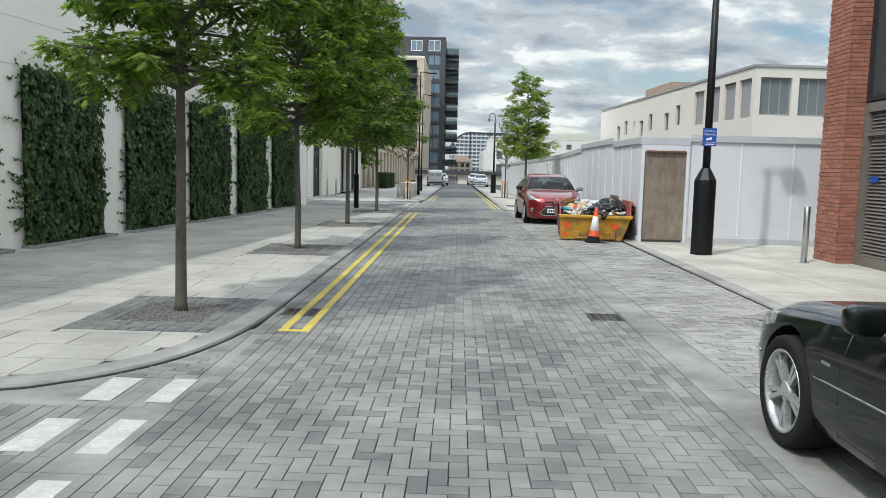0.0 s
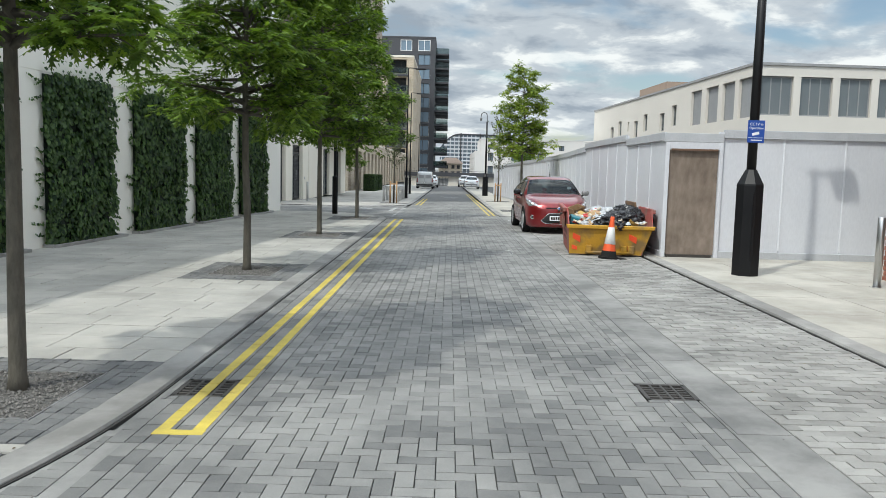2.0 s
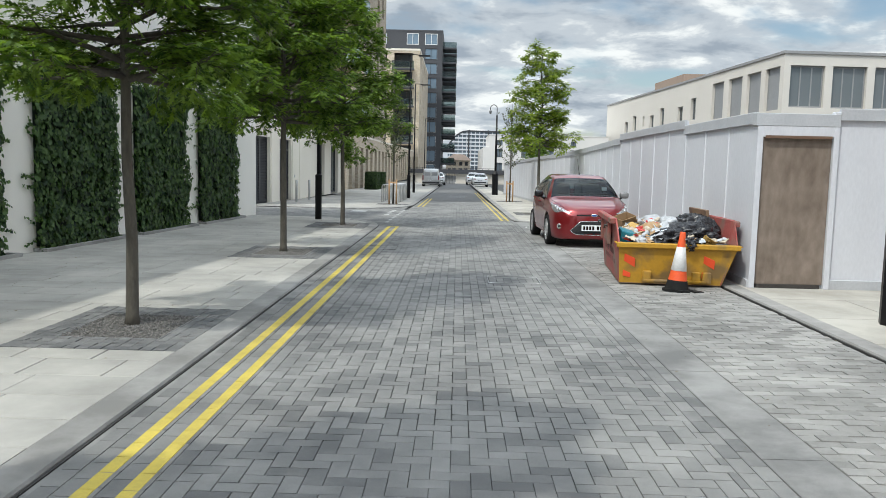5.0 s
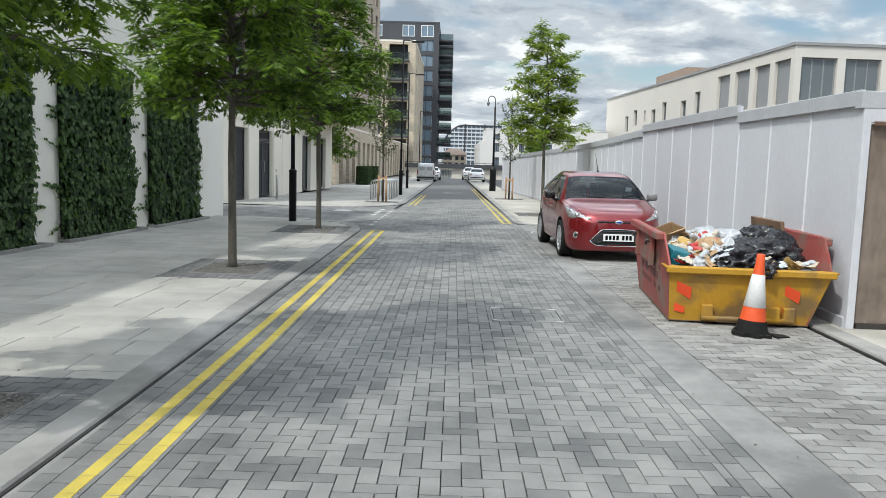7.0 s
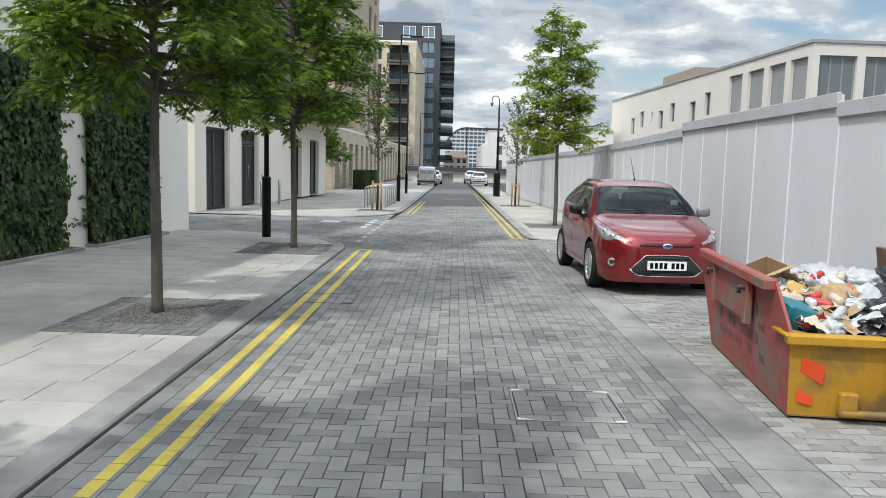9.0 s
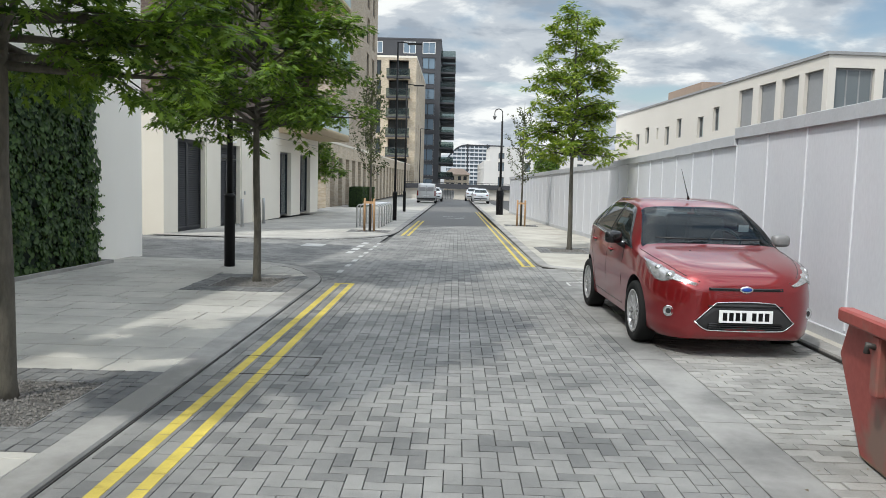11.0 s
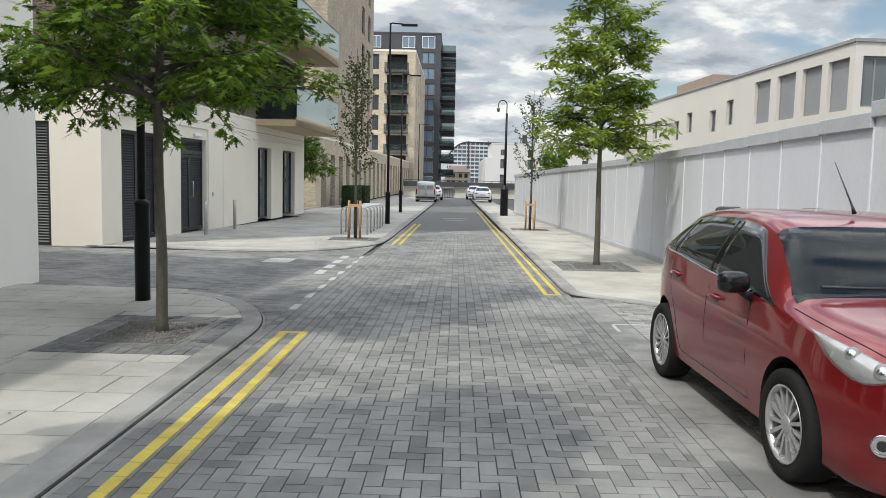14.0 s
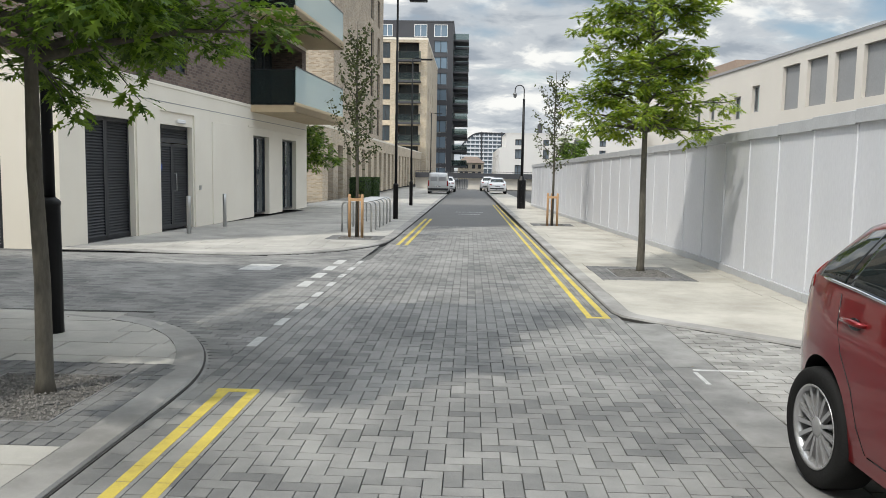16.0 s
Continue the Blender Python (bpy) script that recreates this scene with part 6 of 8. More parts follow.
def plate(parent, y, z, out, x=0.0):
    p = part("number_plate", boxes((x - 0.26, x + 0.26, min(y, y + out * 0.012), max(y, y + out * 0.012), z - 0.056, z + 0.056), bevel=0.002), M_PLATE, parent)
    bm = bmesh.new()
    yy = y + out * 0.0125
    for k in range(7):
        cx = x - 0.205 + 0.062 * k + (0.035 if k > 3 else 0)
        box(bm, cx - 0.021, cx + 0.021, min(yy, yy + out * 0.001), max(yy, yy + out * 0.001), z - 0.036, z + 0.036)
    split_islands(part("plate_bar", bm, M_PIANO, p))


def mirror(parent, S, s, z, sx, paint):
    bm = bmesh.new()
    x = S.side_x(s, z - 0.02)
    bmesh.ops.create_icosphere(bm, subdivisions=3, radius=1.0)
    for v in bm.verts:
        v.co = Vector([math.copysign(abs(c) ** 0.6, c) for c in v.co])     # squared-off housing
        v.co = Vector((v.co.x * 0.1, v.co.y * 0.085 if v.co.y < 0 else v.co.y * 0.035, v.co.z * 0.068))
        v.co += Vector((sx * (x + 0.14), s, z + 0.075))
    for f in bm.faces:
        f.smooth = True
    m = part("door_mirror", bm, paint, parent)
    bm = bmesh.new()
    tube(bm, [(sx * (x - 0.01), s + 0.02, z - 0.03), (sx * (x + 0.09), s + 0.01, z + 0.02)], [0.03, 0.022], 8)
    part("mirror_arm", bm, M_DARKPLASTIC, m)


def handle(parent, S, s, z, sx, paint):
    x = S.side_x(s, z)
    bm = bmesh.new()
    tube(bm, [(sx * (x - 0.005), s - 0.1, z), (sx * (x + 0.028), s - 0.075, z + 0.003), (sx * (x + 0.032), s, z + 0.006), (sx * (x + 0.028), s + 0.075, z + 0.004), (sx * (x - 0.005), s + 0.1, z)], [0.011, 0.015, 0.016, 0.015, 0.011], 8)
    hd = part("door_handle", bm, paint, parent)
    bm = bmesh.new()
    bmesh.ops.create_icosphere(bm, subdivisions=2, radius=1)
    for v in bm.verts:
        v.co = Vector((sx * (x + 0.003) + v.co.x * 0.006, s + v.co.y * 0.07, z - 0.008 + v.co.z * 0.032))
    part("handle_recess", bm, M_PIANO, hd)


def cabin(parent, y0, y1, w, zf, seats):
    part("cabin_floor", boxes((-w, w, y0, y1, zf - 0.05, zf)), M_INTERIOR, parent)
    bm = bmesh.new()
    box(bm, -w, w, y0, y0 + 0.35, zf, zf + 0.42, 0.08, segments=3)
    dash = part("dashboard", bm, M_INTERIOR, parent)
    bm = bmesh.new()
    pts = [(0.36 + 0.18 * math.cos(a * math.pi / 9), y0 + 0.5 + 0.05 * math.sin(a * math.pi / 9), zf + 0.40 + 0.17 * math.sin(a * math.pi / 9)) for a in range(19)]
    tube(bm, pts, 0.014, 6)
    part("steering_wheel", bm, M_DARKPLASTIC, dash)
    for sy in seats:
        for sx in (-0.36, 0.36):
            bm = bmesh.new()
            box(bm, sx - 0.24, sx + 0.24, sy, sy + 0.5, zf, zf + 0.16, 0.05, segments=2)
            box(bm, sx - 0.23, sx + 0.23, sy + 0.46, sy + 0.6, zf + 0.1, zf + 0.68, 0.05, segments=2)
            box(bm, sx - 0.12, sx + 0.12, sy + 0.52, sy + 0.62, zf + 0.7, zf + 0.88, 0.04, segments=2)
            part("seat", bm, M_INTERIOR, parent)


def lamp_low(u):
    """Lower edge of the swept-back headlight: a point at the nose, full behind it, and drawn up to the wing."""
    return 9.0 + 3.8 * (1 - u / 0.42) ** 2 if u < 0.42 else 9.0 + 1.7 * ((u - 0.42) / 0.58) ** 2


# red hatchback parked facing down the street
red = thing("red_hatchback", pose(3.945, 23.3, 0.0, 0, 0, 2.0), "shiny dark red five-door hatchback parked in the bay", "car")
M_RED = car_paint("metallic_red_paint", (0.17, 0.005, 0.008), (0.235, 0.009, 0.011), 0.45)
F = Shell(3.95,
          [(0, 0.215), (0.05, 0.17), (0.3, 0.155), (1, 0.17), (3, 0.19), (3.5, 0.22), (3.85, 0.3), (3.95, 0.36)],
          [(0, 0.60), (0.12, 0.675), (0.4, 0.79), (0.95, 0.885), (1.5, 0.93), (2.4, 0.985), (3.2, 1.04), (3.6, 1.05), (3.85, 0.92), (3.95, 0.7)],
          [(0, 0.665), (0.025, 0.71), (0.09, 0.765), (0.25, 0.825), (0.5, 0.885), (0.8, 0.945), (0.93, 0.97), (1.25, 1.18), (1.6, 1.345), (1.9, 1.41), (2.3, 1.435), (2.8, 1.425), (3.25, 1.38), (3.5, 1.33), (3.64, 1.22), (3.8, 1.03), (3.9, 0.94), (3.95, 0.82)],
          [(0, 0.38), (0.015, 0.47), (0.045, 0.555), (0.1, 0.635), (0.2, 0.725), (0.35, 0.80), (0.6, 0.85), (0.8, 0.862), (1.6, 0.86), (2.6, 0.86), (3.2, 0.85), (3.5, 0.815), (3.75, 0.74), (3.88, 0.66), (3.95, 0.55)],
          [(0, 0.34), (0.1, 0.52), (0.3, 0.63), (0.7, 0.725), (0.95, 0.745), (1.25, 0.685), (1.6, 0.61), (2.3, 0.59), (3.2, 0.565), (3.5, 0.55), (3.75, 0.6), (3.95, 0.5)])
car_body(F, red, M_RED, (0.80, 3.289), 0.30, 0.345, (0.95, 1.62), (3.46, 3.78), (9, 9), (), 0.74)
for y in (0.80, 3.289):
    for sx in (-1, 1):
        wheel(red, sx * 0.76, y, 0.30, 0.212, 0.195, 15, 0, sx)
side_glass(F, red, ((1.13, 2.15), (2.24, 3.1), (3.16, 3.48)), 0.62)
cabin(red, 1.0, 3.4, 0.66, 0.54, (1.7, 2.6))
part("under_tray", boxes((-0.7, 0.7, 0.3, 3.6, 0.17, 0.2)), M_DARKPLASTIC, red)
for sx in (-1, 1):
    lamp = part("headlight", F.patch(0.05, 0.66, lamp_low, lambda u: 14.2 - 3.2 * u, sx, 24, 8, 0.003, 0.03), M_LAMPBACK, red, "clear swept-back headlight")
    part("lens", F.patch(0.04, 0.675, lambda u: lamp_low(u) - 0.1, lambda u: 14.3 - 3.2 * u, sx, 24, 8, 0.012, 0.004), M_LAMPGLASS, lamp)
    for s, k, r in ((0.21, 11.1, 0.056), (0.36, 10.75, 0.046)):
        p = F.at(s, k)
        for name, rad, mat, out in (("lamp_bezel", r, M_GREYMETAL, 0.022), ("projector", r * 0.66, M_CHROME, 0.004)):
            bm = bmesh.new()
            bmesh.ops.create_icosphere(bm, subdivisions=3, radius=rad)
            bmesh.ops.translate(bm, verts=bm.verts, vec=(sx * (p.x - out), p.y + out, p.z - out * 0.5))
            for f in bm.faces:
                f.smooth = True
            part(name, bm, mat, lamp)
    fx = sx * 0.69
    fy = F.front_y(fx, 0.41)
    bm = bmesh.new()
    lathe(bm, [(0.05, 0), (0.053, 0.01), (0.047, 0.016), (0.038, 0.01)], 20)
    bmesh.ops.transform(bm, matrix=Matrix.Translation((fx, fy + 0.002, 0.41)) @ Matrix.Rotation(radians(90), 4, "X") @ Matrix.Rotation(radians(28 * sx), 4, "Y"), verts=bm.verts)
    fog = part("fog_lamp", bm, M_CHROME, red, "round fog lamp with a chrome ring")
    bm = bmesh.new()
    lathe(bm, [(0.042, 0.005), (0.02, 0.012)], 16)
    bmesh.ops.transform(bm, matrix=Matrix.Translation((fx, fy + 0.002, 0.41)) @ Matrix.Rotation(radians(90), 4, "X") @ Matrix.Rotation(radians(28 * sx), 4, "Y"), verts=bm.verts)
    part("fog_glass", bm, M_DARKPLASTIC, fog)
    # off-side housing is grey: its reflection of the sky is put into the colour
    mirror(red, F, 1.42, 0.93, sx, M_PIANO if sx < 0 else M_GREYMETAL)
    part("belt_trim", F.line([(1.5 + 0.1 * k, F.belt(1.5 + 0.1 * k) + 0.006) for k in range(20)], sx, 0.009, 0.004), M_CHROME, red, "bright trim under the side glass")
    for ss in ((1.36, 1.40, 1.42, 1.44), (2.2, 2.21, 2.21, 2.22)):
        part("door_seam", F.line([(ss[i], z) for i, z in enumerate((0.3, 0.55, 0.75, 0.9))], sx, 0.0035, 0.0), M_PIANO, red)
    part("door_seam", F.line([(2.78, 0.32), (2.86, 0.42), (2.93, 0.58), (3.06, 0.72), (3.14, 0.86), (3.16, 1.0)], sx, 0.0035, 0.0), M_PIANO, red)
    part("door_seam", F.line([(1.36 + 0.1 * k, 0.3 + 0.0012 * k) for k in range(15)], sx, 0.0035, 0.0), M_PIANO, red)
    handle(red, F, 2.04, 0.83, sx, M_RED)
    handle(red, F, 2.97, 0.89, sx, M_RED)
    part("tail_lamp", F.patch(3.58, 3.84, lambda u: 9.4, lambda u: 12.0, sx, 8, 5, 0.002, 0.01), M_REDLAMP, red)
    bm = bmesh.new()
    tube(bm, [(sx * 0.3 - 0.3, 0.98, 1.035), (sx * 0.3, 0.985, 1.03), (sx * 0.3 + 0.28, 1.0, 1.03)], 0.009, 6)
    part("wiper", bm, M_DARKPLASTIC, red)
    bm = bmesh.new()
    lathe(bm, [(0.018, 0), (0.012, 0.012)], 10, sx * 0.3, 0.72)
    bmesh.ops.translate(bm, verts=bm.verts, vec=(0, 0, F.top(0.72) - 0.012))
    part("washer_jet", bm, M_PIANO, red)
for sx in (-1, 1):
    bm = bmesh.new()
    tube(bm, [(sx * q.x, q.y, q.z + 0.001) for q in (F.at(0.05 + 0.088 * i, 15.2 - 0.16 * i) for i in range(11))], 0.0035, 5)
    part("bonnet_seam", bm, M_PIANO, red)
# nose: lower grille, slot, badge, plate
g_hi = lambda x: 0.525 - 0.012 * (x / 0.3) ** 2 - 0.165 * max(0, abs(x) - 0.29) / 0.2
g_lo = lambda x: 0.258 + 0.006 * (x / 0.3) ** 2 + 0.075 * (max(0, abs(x) - 0.36) / 0.13) ** 1.6
gl = part("lower_grille", F.front_patch(-0.485, 0.485, g_lo, g_hi, 0.004, 0.03, 30), M_DARKPLASTIC, red, "dark trapezoid lower grille")
bm = bmesh.new()
edge = [(-0.485 + 0.97 * i / 24, ) for i in range(25)]
loop = [(x, g_hi(x)) for (x,) in edge] + [(x, g_lo(x)) for (x,) in edge[::-1]]
tube(bm, [(x, F.front_y(x, z) - 0.008, z) for x, z in loop + loop[:1]], 0.006, 6)
part("grille_surround", bm, M_CHROME, gl, "chrome surround")
for z in (0.285, 0.305, 0.325, 0.485):
    part("grille_slat", F.front_patch(-0.36, 0.36, z - 0.006, z + 0.006, 0.012, 0.012, 14, 1), M_PIANO, gl)
part("upper_slot", F.front_patch(-0.36, 0.36, lambda x: 0.622 + 0.01 * abs(x), lambda x: 0.648 + 0.01 * abs(x), 0.004, 0.01, 16, 1), M_PIANO, red)
bm = bmesh.new()
bmesh.ops.create_icosphere(bm, subdivisions=3, radius=1)
for v in bm.verts:
    v.co = Vector((v.co.x * 0.066, v.co.y * 0.012 + F.front_y(0, 0.62) - 0.006, v.co.z * 0.032 + 0.638))
bd = part("badge", bm, M_CHROME, red, "oval badge")
bm = bmesh.new()
bmesh.ops.create_icosphere(bm, subdivisions=3, radius=1)
for v in bm.verts:
    v.co = Vector((v.co.x * 0.056, v.co.y * 0.012 + F.front_y(0, 0.62) - 0.009, v.co.z * 0.022 + 0.638))
part("badge_field", bm, M_BLUE, bd)
plate(red, -0.018, 0.395, -1)
bm = bmesh.new()
tube(bm, [(0.0, 1.80, 1.43), (0.0, 1.83, 1.47), (-0.0, 2.12, 1.77)], [0.018, 0.008, 0.003], 6)
part("aerial", bm, M_PIANO, red)
part("tax_disc", boxes((0.42, 0.53, 1.27, 1.28, 1.1, 1.17)), M_PLATE, red)

# the hatchback is a short and narrow one: draw in its width, its height and everything behind its front axle
SHORT, NARROW, LOW = 0.885, 0.93, 0.975


def draw_in(ob, inside_wheel):
    wheelish = inside_wheel or ob.name.startswith("wheel")
    if ob.type == "MESH":
        ys = [v.co.y + ob.location.y for v in ob.data.vertices]
        mid = (min(ys) + max(ys)) / 2
        for v in ob.data.vertices:
            y = v.co.y + ob.location.y
            if wheelish:
                v.co.y += (mid - 0.8) * (SHORT - 1) if mid > 2 else 0
                v.co.x += 0.76 * (NARROW - 1) * (1 if v.co.x > 0 else -1)
                continue
            v.co.x *= NARROW
            if v.co.z > 0.6:
                v.co.z = 0.6 + (v.co.z - 0.6) * LOW
            if y > 0.8:
                v.co.y += (y - 0.8) * (SHORT - 1)
    for c in ob.children:
        draw_in(c, wheelish)


draw_in(red, False)


# black saloon parked by the start, nose pointing away
black = thing("black_coupe", pose(3.93, 6.66, 0.0, 0, 0, 180), "glossy black coupe with five-spoke alloy wheels parked in the bay", "car")
M_BLACKCAR = car_paint("black_car_paint", (0.003, 0.004, 0.004), (0.005, 0.006, 0.006), 0.0)
M_BLACKCAR.node_tree.nodes["Principled BSDF"].inputs["Specular IOR Level"].default_value = 0.1
M_BLACKCAR.node_tree.nodes["Principled BSDF"].inputs["Coat IOR"].default_value = 1.36
B = Shell(4.5,
          [(0, 0.3), (0.05, 0.22), (0.3, 0.18), (3.9, 0.19), (4.3, 0.28), (4.5, 0.36)],
          [(0, 0.5), (0.1, 0.6), (0.3, 0.68), (0.8, 0.74), (1.4, 0.8), (2.5, 0.86), (3.6, 0.88), (4.3, 0.84), (4.5, 0.6)],
          [(0, 0.52), (0.03, 0.62), (0.1, 0.70), (0.3, 0.765), (0.8, 0.83), (1.45, 0.90), (1.9, 1.14), (2.3, 1.32), (2.7, 1.36), (3.2, 1.33), (3.6, 1.18), (3.95, 0.98), (4.3, 0.94), (4.45, 0.85), (4.5, 0.7)],
          [(0, 0.5), (0.02, 0.6), (0.08, 0.7), (0.2, 0.8), (0.4, 0.85), (0.8, 0.872), (2.5, 0.875), (3.6, 0.87), (4.1, 0.82), (4.4, 0.72), (4.5, 0.6)],
          [(0, 0.45), (0.15, 0.62), (0.5, 0.72), (1.4, 0.74), (2.3, 0.56), (3.2, 0.54), (3.9, 0.62), (4.5, 0.5)])
car_body(B, black, M_BLACKCAR, (0.75, 3.45), 0.315, 0.35, (1.5, 2.28), (3.25, 3.9), (9, 9), (), 0.75)
for y in (0.75, 3.45):
    for sx in (-1, 1):
        wheel(black, sx * 0.77, y, 0.315, 0.235, 0.225, 5, 0.13, sx)
side_glass(B, black, ((1.75, 2.7), (2.78, 3.6)), 0.6)
cabin(black, 1.45, 3.5, 0.66, 0.48, (2.0, 2.8))
for sx in (-1, 1):
    lamp = part("headlight", B.patch(0.12, 0.48, lambda u: 8.3 + 0.8 * u, lambda u: 11.4 - 0.3 * u, sx, 12, 6, 0.004, 0.03), M_LAMPBACK, black, "clear wrap-round headlight")
    part("lens", B.patch(0.115, 0.49, lambda u: 8.25 + 0.8 * u, lambda u: 11.45 - 0.3 * u, sx, 12, 6, 0.01, 0.004), M_LAMPGLASS, lamp)
    part("side_strip", B.line([(1.12 + 0.1 * k, 0.50 + 0.003 * k) for k in range(26)], sx, 0.006, 0.004), M_CHROME, black)
    part("bumper_strip", B.line([(0.1 + 0.03 * k, 0.46) for k in range(10)], sx, 0.007, 0.004), M_CHROME, black)
    part("indicator", boxes((min(sx * (B.side_x(1.15, 0.6) - 0.004), sx * (B.side_x(1.15, 0.6) + 0.004)), max(sx * (B.side_x(1.15, 0.6) - 0.004), sx * (B.side_x(1.15, 0.6) + 0.004)), 1.18, 1.27, 0.585, 0.60)), M_GREYMETAL, black)
    for pts_ in ([(1.36, 0.26), (1.37, 0.45), (1.36, 0.6), (1.4, 0.78)], [(2.75, 0.28), (2.78, 0.55), (2.82, 0.84)], [(1.36 + 0.1 * k, 0.27) for k in range(15)]):
        part("door_seam", B.line(pts_, sx, 0.0035, 0.0), M_DARKPLASTIC, black)
    mirror(black, B, 1.78, 0.84, sx, M_BLACKCAR)
    handle(black, B, 2.6, 0.68, sx, M_BLACKCAR)
for sx in (-1, 1):
    part("kidney_grille", B.front_patch(min(sx * 0.03, sx * 0.17), max(sx * 0.03, sx * 0.17), 0.5, 0.6, 0.006, 0.02, 6), M_CHROME, black)
part("bumper_intake", B.front_patch(-0.5, 0.5, 0.28, 0.38, 0.004, 0.02, 14), M_DARKPLASTIC, black)
plate(black, -0.02, 0.45, -1)

# silver van far along, seen from behind
van = thing("silver_van", pose(-1.55, 97.0, gz(95), 0, 0, 180), "silver-grey panel van parked at the far kerb", "van")
M_SILVER = car_paint("silver_paint", (0.42, 0.42, 0.42), (0.5, 0.5, 0.5), 0.4)
M_VANPANE = car_paint("silver_pressed_panel", (0.30, 0.30, 0.31), (0.36, 0.36, 0.37), 0.4)
V = Shell(4.97,
          [(0, 0.3), (0.3, 0.22), (4.7, 0.25), (4.97, 0.35)],
          [(0, 0.6), (0.4, 0.95), (1.0, 1.1), (4.8, 1.1), (4.97, 0.9)],
          [(0, 0.7), (0.2, 0.95), (0.7, 1.1), (1.2, 1.55), (1.7, 1.9), (2.4, 1.97), (4.6, 1.96), (4.9, 1.85), (4.97, 1.75)],
          [(0, 0.6), (0.1, 0.8), (0.4, 0.95), (1, 0.98), (4.6, 0.975), (4.9, 0.93), (4.97, 0.9)],
          [(0, 0.5), (0.5, 0.75), (1.2, 0.75), (1.8, 0.8), (4.6, 0.8), (4.97, 0.76)])
car_body(V, van, M_SILVER, (0.95, 3.9), 0.33, 0.37, (0.8, 1.65), (4.98, 5), (9, 9), (), 0.85)
for y in (0.95, 3.9):
    for sx in (-1, 1):
        wheel(van, sx * 0.86, y, 0.33, 0.22, 0.21, 8, 0, sx)
for sx in (-1, 1):
    part("rear_door_window", boxes((min(sx * 0.08, sx * 0.68), max(sx * 0.08, sx * 0.68), 4.955, 4.985, 1.2, 1.6), bevel=0.01), M_VANPANE, van)
    part("tail_lamp", boxes((min(sx * 0.78, sx * 0.9), max(sx * 0.78, sx * 0.9), 4.9, 4.985, 0.75, 1.25), bevel=0.02), M_REDLAMP, van)
part("door_seam", boxes((-0.008, 0.008, 4.96, 4.98, 0.45, 1.75)), M_DARKPLASTIC, van)
part("rear_bumper", boxes((-0.9, 0.9, 4.88, 5.03, 0.38, 0.56), bevel=0.03), M_DARKPLASTIC, van)
side_glass(V, van, ((1.0, 2.1),), 0.7)
plate(van, 4.985, 0.72, 1)


def white_suv(x, y, group):
    t = thing("white_crossover", pose(x, y, gz(y), 0, 0, 180), "white crossover car with a dark rear window, seen from behind", "car", group)
    C = Shell(4.36,
              [(0, 0.3), (0.3, 0.22), (4.0, 0.28), (4.36, 0.42)],
              [(0, 0.6), (0.4, 0.85), (1.2, 0.98), (2.6, 1.05), (3.6, 1.12), (4.2, 1.05), (4.36, 0.8)],
              [(0, 0.65), (0.1, 0.8), (0.5, 0.95), (1.15, 1.05), (1.6, 1.33), (2.1, 1.5), (2.6, 1.555), (3.2, 1.5), (3.7, 1.36), (4.0, 1.15), (4.25, 1.05), (4.36, 0.9)],
              [(0, 0.55), (0.1, 0.75), (0.4, 0.87), (0.9, 0.9), (2.2, 0.88), (3.4, 0.9), (4.0, 0.86), (4.3, 0.76), (4.36, 0.7)],
              [(0, 0.5), (0.5, 0.7), (1.15, 0.72), (2.0, 0.6), (3.3, 0.56), (4.0, 0.62), (4.36, 0.55)])
    car_body(C, t, M_WCAR, (0.9, 3.54), 0.34, 0.38, (1.2, 1.95), (3.5, 4.05), (9, 9), (), 0.78)
    for yy in (0.9, 3.54):
        for sx in (-1, 1):
            wheel(t, sx * 0.8, yy, 0.34, 0.23, 0.215, 10, 0, sx)
    for sx in (-1, 1):
        part("tail_lamp", C.front_patch(min(sx * 0.5, sx * 0.74), max(sx * 0.5, sx * 0.74), 0.86, 0.95, 0.006, 0.02, 6, tail=True), M_REDLAMP, t)
    part("lower_bumper", C.front_patch(-0.66, 0.66, 0.43, 0.6, 0.006, 0.02, 14, tail=True), M_DARKPLASTIC, t)
    side_glass(C, t, ((1.4, 2.3), (2.4, 3.4)), 0.6)
    plate(t, 4.37, 0.75, 1)


M_WCAR = car_paint("white_car_paint", (0.72, 0.72, 0.72), (0.8, 0.8, 0.8), 0.0)
white_suv(3.85, 99.4, "white cars far along")
white_suv(3.3, 109.8, "white cars far along")
white_suv(-1.05, 104.4, "white cars far along")


